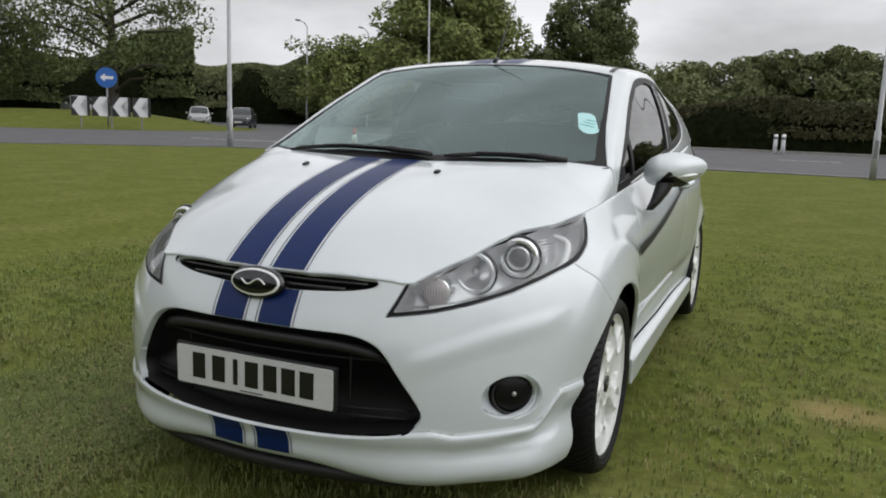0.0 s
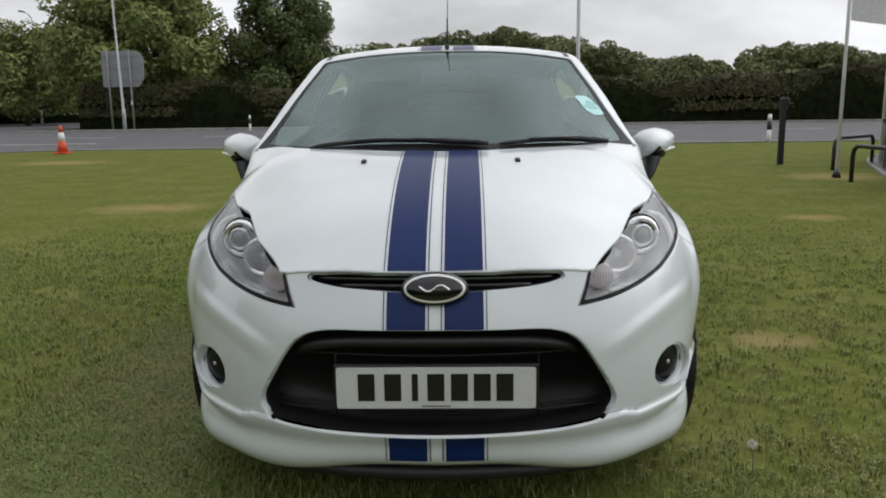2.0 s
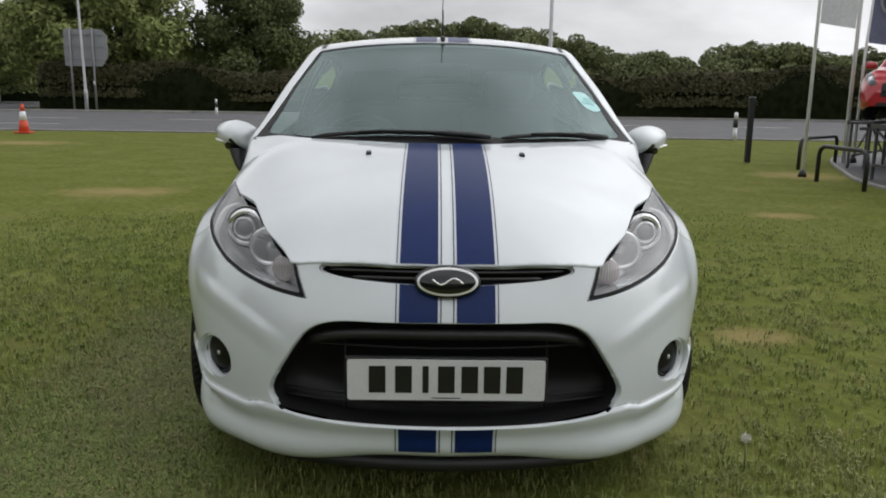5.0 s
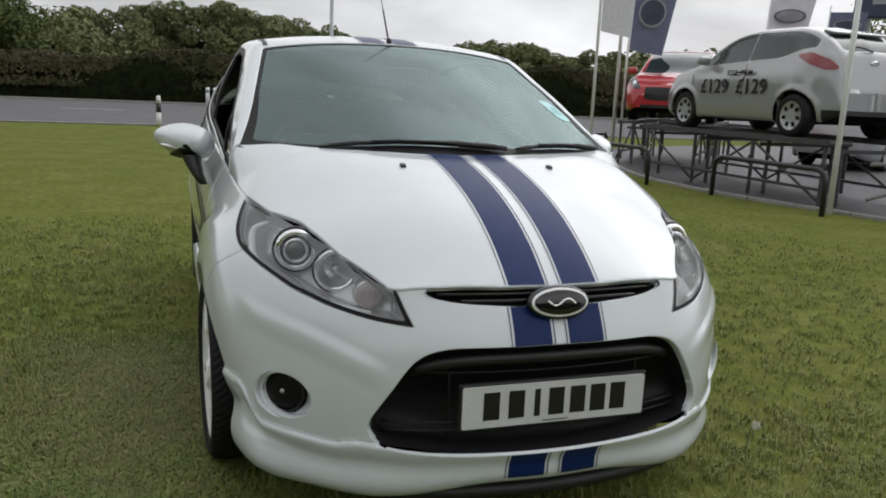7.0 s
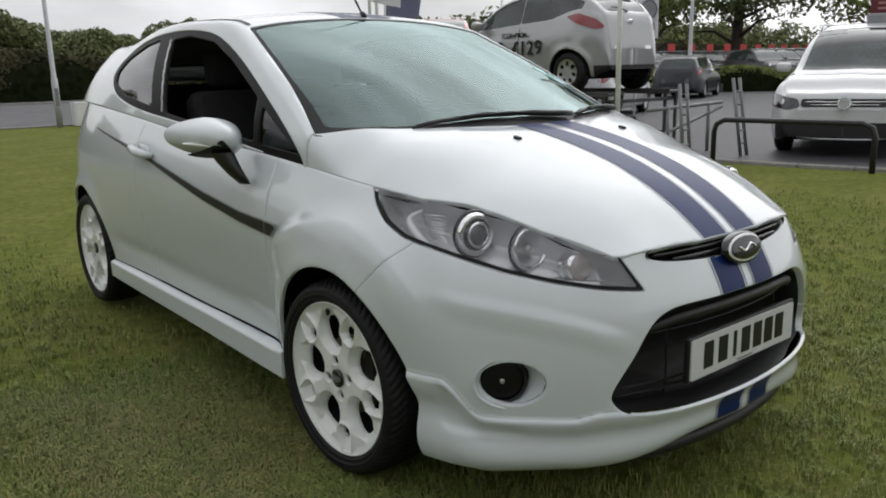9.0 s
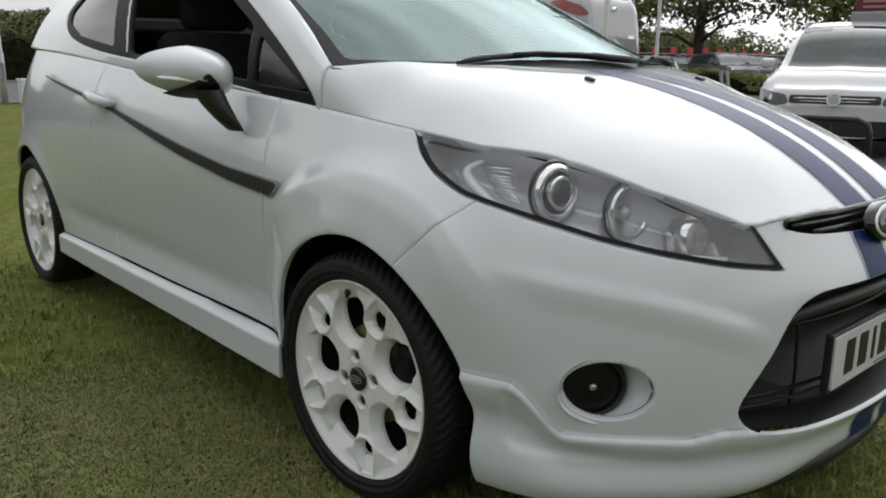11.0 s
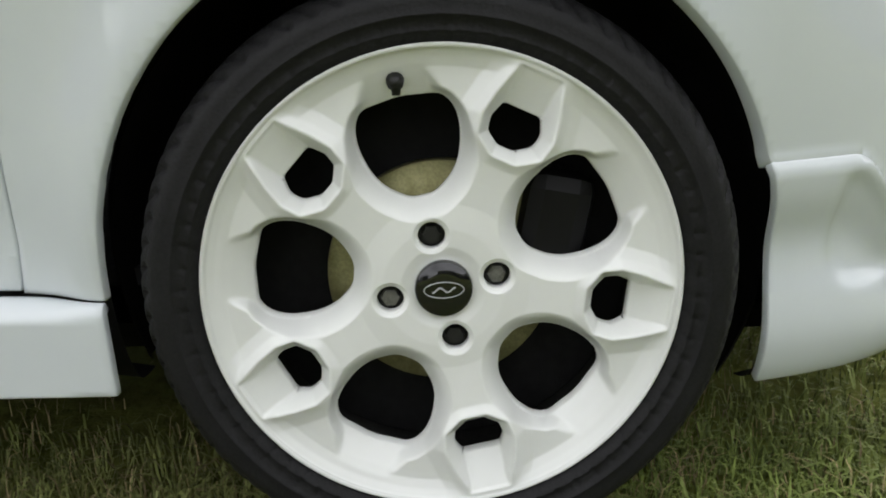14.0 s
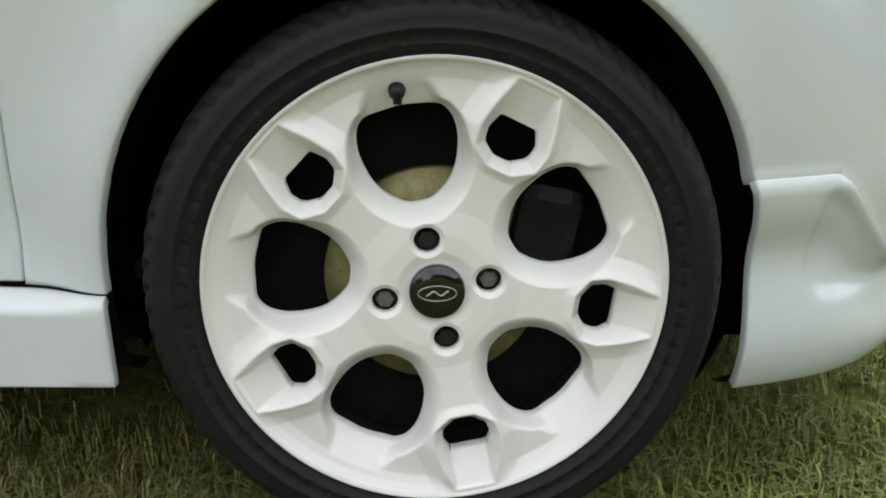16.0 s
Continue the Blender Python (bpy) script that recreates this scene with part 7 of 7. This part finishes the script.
def other_car(m, label, coat, L=3.95, W=1.70, H=1.48, wb=2.45, front=0.80, hood=0.92, nose=0.70, screen=(0.30, 1.00), tail=0.40, belt=0.95, wheel_r=.295, detail=True, group="", lamps=None, grin=None, plan=.26, plate=True):
    """A car lofted from the sill over the shoulder to the roof: nose at -y, the front axle at y = 0, standing on z = 0."""
    c = empty("car", m, label, "car", group)
    y0, y1, half = -front, L - front, W / 2
    ny, nk = (110, 72) if detail else (44, 36)
    q = np.linspace(0, 1, ny)
    y = y0 + L * (.35 * q + .65 * (.5 - .5 * np.cos(math.pi * q)))
    back = y1 - tail
    top = spline(y, [y0, y0 + .04, y0 + .16, y0 + .42, screen[0] - .05, (screen[0] + screen[1]) / 2, screen[1], (screen[1] + back) / 2, back - .12, back, y1 - .16, y1 - .07, y1], [nose - .20, nose - .08, nose + .02, (nose + hood) / 2 + .035, hood, hood + (H - hood) * .60, H - .025, H, H - .05, H - .10, belt + .13, belt - .06, belt - .40])
    e0, e1 = np.clip((y - y0) / .50, 0, 1), np.clip((y1 - y) / .62, 0, 1)
    wide = half * (1 - .24 * (1 - e0) ** 2.4) * (1 - plan * (1 - e1) ** 2.4)
    low = .19 + .07 * (1 - e0) ** 3 + .12 * (1 - e1) ** 3
    waist = np.interp(y, [y0, screen[0], (screen[0] + back) / 2, y1], [nose, hood - .07, (hood + belt) / 2 - .02, belt + .03])
    waist = np.minimum(waist, top - np.interp(y, [y0, y0 + .4, screen[0], back, y1], [.10, .06, .05, .06, .12]))
    shoulder = wide * np.interp(y, [y0, screen[0], back, y1], [.94, .93, .91, .93])
    upper = wide * np.interp(y, [y0, y0 + .4, screen[0], screen[1], back, y1 - .1, y1], [.80, .78, .80, .70, .64, .74, .84])
    zero = np.zeros(ny)
    ctrl = np.stack([np.stack([wide * .90, low], 1), np.stack([wide * .975, low + .06], 1), np.stack([wide, low + (waist - low) * .42], 1), np.stack([wide * .992, low + (waist - low) * .74], 1), np.stack([shoulder, waist], 1),
                     np.stack([shoulder * .42 + upper * .58 + .012, waist + (top - waist) * .55], 1), np.stack([upper, waist + (top - waist) * .90], 1), np.stack([upper * .62, top - .012], 1), np.stack([zero, top], 1)], axis=0)
    k = np.linspace(0, 1, nk)
    sec = spline(k, np.linspace(0, 1, 9), ctrl.reshape(9, -1)).reshape(nk, ny, 2).transpose(1, 0, 2)
    g_ = np.concatenate([sec[:, :, :1], np.broadcast_to(y[:, None, None], (ny, nk, 1)), sec[:, :, 1:], np.broadcast_to(k[None, :, None], (ny, nk, 1))], axis=2)
    full = np.concatenate([g_ * [-1, 1, 1, 1], g_[:, ::-1][:, 1:]], axis=1)
    # the ends close towards the middle line
    caps = [full[:1] * [t_, 1, 1, 1] for t_ in (0.001, .25, .5, .75, .93)], [full[-1:] * [t_, 1, 1, 1] for t_ in (.93, .75, .5, .25, 0.001)]
    rows_ = np.concatenate(caps[0] + [full] + caps[1], axis=0)
    V, F = rows_.reshape(-1, 4), grid_faces(ny + 10, full.shape[1])
    nrm = normals(V, F)
    if nrm[np.argmax(V[:, 2])][2] < 0:
        F = [tuple(reversed(f_)) for f_ in F]
        nrm = -nrm
    V = np.concatenate([V, nrm], axis=1)
    arch = np.minimum(np.hypot(V[:, 1], V[:, 2] - wheel_r) - wheel_r - .048, np.hypot(V[:, 1] - wb, V[:, 2] - wheel_r) - wheel_r - .048)
    V[:, :3] += V[:, 4:7] * (.018 * np.exp(-(np.maximum(arch, 0) / .05) ** 2) * (np.abs(V[:, 0]) > half * .6))[:, None]
    V, F = clip(V, F, np.where(np.abs(V[:, 0]) > half * .5, arch, 1))
    mid = screen[1] + .28
    hatch_b = back + .03

    def panes(v_):
        """Plus inside the side windows, the windscreen and the rear window."""
        x_, y_, z_, k_ = np.abs(v_[:, 0]), v_[:, 1], v_[:, 2], v_[:, 3]
        roofz = np.interp(y_, y, top)
        side = np.minimum(z_ - np.interp(y_, y, waist) - .035 - .10 * smoothstep(back - .55, back + .02, y_), roofz - .085 - z_)
        side = np.minimum(side, np.minimum(y_ - screen[0] - .12, back + .06 - y_) * .6)
        side = np.where((k_ > .45) & (k_ < .78), np.minimum(side, (np.abs(y_ - mid) - .012)), -.2)
        up = np.interp(y_, y, upper)
        fr = np.minimum(np.minimum(screen[1] - .02 - y_, y_ - screen[0] + .015) * .5, up - .045 - x_)
        bk = np.minimum(np.minimum(y_ - hatch_b, y1 - .155 - y_) * .6, up * .93 - .02 - x_)
        return np.maximum(np.maximum(np.where(k_ > .66, fr, -.2), side), np.where(k_ > .66, bk, -.2))

    v, f = clip(V, F, -panes(V))
    v2, f2 = rim(v[:, :3], f, .02)
    obj("body", v2, f2, coat, c)
    v, f = clip(V, F, panes(V) + .004)
    obj("glazing", v[:, :3] - v[:, 4:7] * .006, f, M["glass_body"], c)

    def patch(name, field, mat, lift=.006, label_="", cut=None):
        v_, f_ = clip(V, F, field(V))
        if f_:
            for s_ in ((-1, 1) if cut else (0,)):
                a_, b_ = clip(v_, f_, v_[:, 0] * s_ - .02) if s_ else (v_, f_)
                if b_:
                    obj(name, a_[:, :3] + a_[:, 4:7] * lift, b_, mat, c, label_)

    lamp_poly = np.array(lamps or [(.46, nose - .10), (.62, nose - .115), (.79, nose - .02), (.80, nose + .09), (.70, nose + .07), (.52, nose - .02)]) * [half / .85, 1]
    patch("headlamp", lambda v_: np.where(v_[:, 1] < y0 + .62, inside(np.stack([np.abs(v_[:, 0]), v_[:, 2]], 1), lamp_poly), -1.0), M["lamp_dark"], .006, "clear-lens headlamp", cut=True)
    patch("lamp_bowl", lambda v_: np.where(v_[:, 1] < y0 + .62, .034 - np.hypot(np.abs(v_[:, 0]) - lamp_poly[:, 0].mean(), v_[:, 2] - lamp_poly[:, 1].mean()), -1.0), M["chrome"], .010, cut=True)
    tail_poly = rounded([(y1 - .62, belt + .050), (y1 - .42, belt + .085), (y1 - .15, belt - .005), (y1 - .06, belt - .125), (y1 - .15, belt - .145), (y1 - .42, belt - .045)], .04)
    patch("tail_lamp", lambda v_: np.where(np.abs(v_[:, 0]) > half * .45, inside(v_[:, 1:3], tail_poly), -1.0), M["red_lamp"], .012, "red tail lamp", cut=True)
    zone = grin or [(.34, nose - .19, nose - .10), (.42, .26, .42)]
    for w_, za_, zb2 in zone:
        patch("grille", lambda v_: np.where(v_[:, 1] < y0 + .40, np.minimum(np.minimum(v_[:, 2] - za_, zb2 - v_[:, 2]), w_ + .5 * (v_[:, 2] - za_) * 0 - np.abs(v_[:, 0])), -1.0), M["black_plastic"], .004, "black grille")
    if detail:
        patch("rear_valance", lambda v_: np.where(v_[:, 1] > wb + .36, np.minimum(.37 - v_[:, 2], v_[:, 2] - .1), -1.0), M["black_plastic"], .003)
        part("plate_recess", box_bm((.62, .05, .15), Matrix.Translation((0, y1 - .035, .585)), .02, 2), M["satin_metal"], c)
        part("tail_badge", cyl_bm(.045, .040, .02, Matrix.Translation((0, y1 - .075, belt - .03)) @ Matrix.Rotation(math.pi / 2 - .35, 4, "X") @ Matrix.Diagonal((1.35, .8, -1, 1)), 24), M["chrome"], c)
        part("rear_wiper", tube([(0, y1 - .13, belt + .115), (.16, y1 - .15, belt + .16), (.30, y1 - .17, belt + .17)], [.014, .010, .006], 8), M["black_plastic"], c, smooth=True)
        part("roof_spoiler", box_bm((half * 1.10, .16, .03), Matrix.Translation((0, back + .015, H - .095)) @ Matrix.Rotation(-.28, 4, "X"), .012, 2), coat, c, smooth=True)
        for s2 in (-1, 1):
            line = [(np.interp(z_, [.30, .5, .8, belt - .05], [.965, 1.0, .995, .955]) * half * s2 + .001 * s2, screen[1] + .30 + .05 * (z_ - .6), z_) for z_ in np.linspace(.30, belt - .06, 9)]
            part("door_line", tube(line, .004, 5), M["dark_void"], c)
            line = [(np.interp(z_, [.30, .5, .8, belt - .05], [.965, 1.0, .995, .955]) * half * s2 + .001 * s2, screen[0] + .02, z_) for z_ in np.linspace(.30, hood - .14, 9)]
            part("door_line", tube(line, .004, 5), M["dark_void"], c)
    # wheels
    for wx in (-1, 1):
        for wy_ in (0, wb):
            w_ = empty("wheel", None)
            w_.parent = c
            w_.location = (wx * (half - .02), wy_, wheel_r)
            s_ = -wx
            vv, ff = lathe([(wheel_r * .66, s_ * -.005), (wheel_r * .70, s_ * -.012), (wheel_r * .92, s_ * -.008), (wheel_r, s_ * .03), (wheel_r, s_ * .17), (wheel_r * .6, s_ * .19)], 32)
            obj("tyre", vv, ff, M["rubber"], w_)
            vv, ff = lathe([(.001, s_ * .004), (wheel_r * .16, s_ * .002), (wheel_r * .60, s_ * .012), (wheel_r * .66, s_ * .0), (wheel_r * .69, s_ * -.006)], 32)
            obj("hub_cap", vv, ff, M["hub_silver"], w_)
            if detail:
                for k_ in range(7):
                    a = 2 * math.pi * k_ / 7
                    part("slot", box_bm((.010, .045, .060), Matrix.Rotation(a, 4, "X") @ Matrix.Translation((s_ * .001, 0, wheel_r * .44)), .004), M["dark_void"], w_)
    part("underside", box_bm((W * .80, L * .80, .16), Matrix.Translation((0, y0 + L / 2, .26)), .02), M["dark_void"], c)
    for wy_ in (0, wb):
        part("arch_liner", box_bm((W * .86, wheel_r * 2.2, .40), Matrix.Translation((0, wy_, .42)), .05), M["dark_void"], c)
    for s2 in (-1, 1):
        part("mirror", box_bm((.19, .12, .13), Matrix.Translation((s2 * (half + .06), screen[0] + .32, hood + .05)), .045, 3), coat, c, smooth=True)
        part("handle", box_bm((.03, .17, .03), Matrix.Translation((s2 * (half - .012), mid - .05, belt - .15)), .01), coat, c)
    if plate:
        part("front_plate", box_bm((.52, .02, .11), Matrix.Translation((0, y0 - .012, .43)), .004), M["plate_white"], c)
    return c


KA_AT = Matrix.Translation((7.49, 8.20, RZ + .03)) @ Matrix.Rotation(math.pi, 4, "Z")
ka = other_car(KA_AT, "small silver hatchback with black price lettering on a display ramp", M["silver_paint"], L=3.53, W=1.66, H=1.46, wb=2.30, front=.70, hood=.96, nose=.72, screen=(.15, 1.02), belt=1.0, tail=.46, plan=.36, wheel_r=.282)
red = other_car(Matrix.Translation((0, 0, RZ + .03)) @ RED_AT, "bright red hatchback facing forward on a display ramp", M["red_paint"], L=3.95, W=1.72, H=1.45, front=.80, hood=.94, nose=.70, screen=(.10, 1.08), lamps=[(.50, .62), (.62, .60), (.76, .70), (.80, .84), (.74, .86), (.60, .74)], grin=[(.44, .40, .65), (.52, .22, .32)], plate=False)
VAN_AT = Matrix.Translation((8.85, 2.85, 0)) @ Matrix.Rotation(radians(-72), 4, "Z")
van = other_car(VAN_AT, "white people carrier with a roof sign on the forecourt", M["van_white"], L=4.6, W=1.82, H=1.66, wb=2.78, front=.88, hood=1.06, nose=.80, screen=(.22, 1.10), belt=1.05, wheel_r=.31, tail=.30,
                lamps=[(.47, .62), (.60, .59), (.80, .625), (.87, .72), (.85, .80), (.68, .76), (.50, .725)], grin=[(.50, .625, .725), (.80, .20, .44)], plate=False)


# price lettering on the silver car's flank
def lettering(text, size, m, mat, parent, name="lettering", depth=.003, bold=0.0):
    cu = bpy.data.curves.new(name, "FONT")
    cu.body, cu.size, cu.extrude, cu.align_x, cu.offset = text, size, depth, "CENTER", bold
    tmp = bpy.data.objects.new("tmp", cu)
    me = bpy.data.meshes.new_from_object(tmp)
    bpy.data.objects.remove(tmp)
    bpy.data.curves.remove(cu)
    o = new(name, me)
    me.materials.append(mat)
    o.parent = parent
    o.matrix_basis = m
    return o


for text, size, y, z, bold in (("£129 £129", .285, 1.12, .55, .0035), ("EDGE FROM", .105, 1.25, .80, .001)):
    for i, ch_ in enumerate(text):
        if ch_ != " ":
            off = (i - (len(text) - 1) / 2) * size * .56
            lettering(ch_, size, Matrix.Translation((.850 if size > .2 else .846, y + off, z)) @ Matrix.Rotation(radians(90), 4, "Z") @ Matrix.Rotation(radians(90), 4, "X"), M["plate_black"], ka, "letter", bold=bold)
# badge, chrome bars, bumper strip and roof rails of the people carrier
part("badge", cyl_bm(.078, .078, .02, Matrix.Translation((0, -.905, .68)) @ Matrix.Rotation(math.pi / 2, 4, "X"), 28), M["chrome"], van, smooth=False)
part("badge_field", cyl_bm(.062, .062, .006, Matrix.Translation((0, -.925, .68)) @ Matrix.Rotation(math.pi / 2, 4, "X"), 28), M["lamp_grey"], van)
for z in (.655, .690):
    part("chrome_bar", tube([(x, -.888 + .20 * x * x + .05 * x ** 4, z) for x in np.linspace(-.50, .50, 15)], .006, 6), M["chrome"], van, smooth=True)
part("bumper_strip", tube([(x, -.893 + .26 * x * x + .12 * x ** 4, .235 + .10 * abs(x / .70) ** 5) for x in np.linspace(-.70, .70, 25)], .012, 8), M["satin_metal"], van, smooth=True)
for s2 in (-1, 1):
    part("roof_rail", tube([(s2 * .60, 1.12, 1.60), (s2 * .60, 1.22, 1.69), (s2 * .58, 1.9, 1.715), (s2 * .56, 2.8, 1.70), (s2 * .55, 2.95, 1.62)], .016, 8), M["satin_metal"], van, smooth=True)
part("paper", box_bm((.36, .004, .07), Matrix.Translation((-.42, .93, 1.565)) @ Matrix.Rotation(-.62, 4, "X"), 0), M["white_plain"], van)
rs_ = empty("roof_sign", None, "dark red sign board on the people carrier's roof", "sign")
part("board", box_bm((1.10, .05, .22), VAN_AT @ Matrix.Translation((.52, 1.55, 1.94)), .01), material("sign_dark_red", (.13, .016, .022), .5), rs_)
for z in (1.90, 1.975):
    part("bar", box_bm((.92, .01, .030), VAN_AT @ Matrix.Translation((.52, 1.52, z)), 0), material("sign_faded_bar", (.42, .22, .22), .5), rs_)
part("base", box_bm((.62, .30, .17), VAN_AT @ Matrix.Translation((.25, 1.55, 1.745)), .03), M["sign_grey"], rs_)

# rows of parked cars with red cards on the roofs, on a raised strip
slab("car_park", [(23.5, 19.3), (30.6, 15.4), (70, 15.4), (70, 34), (23.5, 34)], .35, M["forecourt"], "dark tarmac strip under the sales row", "car park", .45)
shades = ["dark_paint", "silver_paint", "dark_paint", "blue_paint", "dark_paint", "dark_paint", "dark_paint", "dark_paint", "dark_paint", "red_paint", "dark_paint", "blue_paint", "dark_paint"]
kinds = {}
for i, tint in enumerate(shades):
    where = Matrix.Translation((26.6 + i * 1.75, 21.4 - .06 * i + .012 * i * i, .35)) @ Matrix.Rotation(radians(-28), 4, "Z")
    if tint not in kinds:
        kinds[tint] = other_car(where, "parked " + tint.split("_")[0] + " car in a sales row", M[tint], L=4.2, W=1.76, H=1.46, detail=False, group="sales row")
    else:
        copy_thing(kinds[tint], where)
    if i != 2:
        part("price_card", box_bm((.50, .02, .36), where @ Matrix.Translation((0, .9, 1.63)) @ Matrix.Rotation(radians(20), 4, "Z"), .004), M["red_card"], None, "red price card on a car's roof", category="card", group="price cards")
for i in range(5):
    copy_thing(kinds["blue_paint" if i == 3 else "dark_paint"], Matrix.Translation((34.0 + 1.9 * i, 17.6 + .10 * i, .35)) @ Matrix.Rotation(radians(-28), 4, "Z"))
copy_thing(kinds["dark_paint"], Matrix.Translation((25.0, 15.9, 0)) @ Matrix.Rotation(radians(112), 4, "Z"))
copy_thing(kinds["silver_paint"], Matrix.Translation((14.8, 11.6, 0)) @ Matrix.Rotation(radians(112), 4, "Z"))
copy_thing(kinds["silver_paint"], Matrix.Translation((-42, 36.5, .4)) @ Matrix.Rotation(radians(60), 4, "Z"))
copy_thing(kinds["silver_paint"], Matrix.Translation((-40.5, 46, 0)) @ Matrix.Rotation(radians(40), 4, "Z"))
copy_thing(kinds["dark_paint"], Matrix.Translation((-35.5, 44.5, 0)) @ Matrix.Rotation(radians(30), 4, "Z"))
bank("low_hedge", "low clipped green hedge before the parked cars", [(26.8, 19.4, 1), (28.6, 17.2, 1), (30.2, 14.3, 1)], .95, .7, 7000, .08, M["leaf_mid"], 77, bumps=1.5)

# added trees out of view, to dim light from beside and behind the camera
bank("unseen_tree_belt", "unseen belt of trees added to dim the low skylight", [(-24, 2, .9), (-25, -10, 1.1), (-22, -22, 1.0), (-10, -27, 1.1), (8, -28, .9), (22, -30, 1.0)], 6.0, 3.0, 12000, .45, M["leaf_wood"], 91, bumps=4.0, category="trees", kind="stuff")


# ---- grass blades round the car ----
def blade_material():
    m = material("grass_blades", (0.176, 0.228, 0.054), 0.55, vary=0.16, scale=1.1, second=(0.22, 0.235, 0.078), spots=0.55, specular=0.3, random=0.36)
    b = m.node_tree.nodes["Principled BSDF"]
    b.inputs["Subsurface Weight"].default_value = 0.0
    return m


M["blades"] = blade_material()
M["straw"] = material("dry_grass", (0.36, 0.29, 0.14), 0.7, vary=0.25, scale=3, random=0.4)


def blades(name, label, x0, x1, y0, y1, count, tall, wide, seed, mat, keep=None):
    """A stretch of lawn: bent, tapered blades standing in tufts."""
    rng = np.random.default_rng(seed)
    tufts = max(1, count // 7)
    cx, cy = rng.uniform(x0, x1, tufts), rng.uniform(y0, y1, tufts)
    pick = rng.integers(0, tufts, count)
    x, y = cx[pick] + rng.normal(0, .026, count), cy[pick] + rng.normal(0, .026, count)
    if keep is not None:
        k = keep(x, y)
        x, y, pick = x[k], y[k], pick[k]
    # ragged, thinning edges
    near = np.minimum(np.minimum(x - x0, x1 - x), np.minimum(y - y0, y1 - y))
    k = near / .55 > rng.random(len(x)) ** .7
    x, y, pick = x[k], y[k], pick[k]
    n = len(x)
    th = rng.uniform(.7, 1.25, tufts)[pick]
    h = tall * rng.uniform(.45, 1.2, n) * th
    a = rng.uniform(0, 2 * math.pi, n)
    lean = rng.uniform(.5, 1.8, n)
    dx, dy = np.cos(a) * lean * h, np.sin(a) * lean * h
    wx, wy = -np.sin(a) * wide * .5, np.cos(a) * wide * .5
    w = rng.uniform(.6, 1.3, n)
    wx, wy = wx * w, wy * w
    z0 = np.full(n, -.014)
    p = np.stack([
        np.stack([x - wx, y - wy, z0], 1), np.stack([x + wx, y + wy, z0], 1),
        np.stack([x + wx * .8 + dx * .35, y + wy * .8 + dy * .35, h * .62], 1), np.stack([x - wx * .8 + dx * .35, y - wy * .8 + dy * .35, h * .62], 1),
        np.stack([x + dx + wx * .12, y + dy + wy * .12, h * (1 - .25 * lean)], 1), np.stack([x + dx - wx * .12, y + dy - wy * .12, h * (1 - .25 * lean)], 1)], axis=1).reshape(-1, 3)
    i = np.arange(n)[:, None] * 6
    f = np.concatenate([i + np.array([[0, 1, 2, 3]]), i + np.array([[3, 2, 4, 5]])])
    return fast_mesh(name, p, f, mat, None, label, False, "grass", "stuff")


def off_tyres(x, y):
    return ~((np.abs(np.abs(x) - .735) < .10) & ((np.abs(y - AXLE_F) < .10) | (np.abs(y - AXLE_R) < .10)))


def open_lawn(x, y):
    edge = np.interp(y, [-8, 1.6, 2.6, 4.0, 5.6, 7.0, 8.6, 10.2, 13], [6.8, 7.05, 6.85, 6.65, 6.25, 6.05, 6.15, 6.7, 8.5])
    bare = np.zeros(len(x), bool)
    rng = np.random.default_rng(2)
    for px, py, sx, sy in BARE:
        bare |= (((x - px) / sx) ** 2 + ((y - py) / sy) ** 2 < .8) & (rng.random(len(x)) < .8)
    # the blades thin out where the lawn is too far to tell them apart
    fade = np.clip((6.2 - np.hypot(x, y - .5)) / 3.6, 0, 1) > rng.random(len(x))
    return off_tyres(x, y) & (x < edge) & ~bare & fade


blades("grass_near_wheel", "short green grass blades beside the wheel", -1.75, -.45, -1.3, 1.5, 150000, .030, .0030, 101, M["blades"], off_tyres)
blades("grass_straw_near_wheel", "dry straw blades in the grass beside the wheel", -1.75, -.45, -1.3, 1.5, 22000, .034, .0024, 107, M["straw"], off_tyres)
blades("grass_before_car", "short green grass blades before the car", -2.6, 2.8, -2.4, .1, 64000, .024, .0036, 102, M["blades"], open_lawn)
blades("grass_beside_car", "short green grass blades beside the car", -4.2, -.6, -1.2, 5.2, 56000, .020, .0062, 103, M["blades"], open_lawn)
blades("grass_far_side", "short green grass blades on the lawn", .6, 5.6, -1.2, 6.5, 56000, .015, .0065, 104, M["blades"], open_lawn)
blades("grass_dry_stems", "dry straw stems in the lawn", -2.6, 2.6, -2.2, 2.2, 18000, .022, .0018, 106, M["straw"], off_tyres)
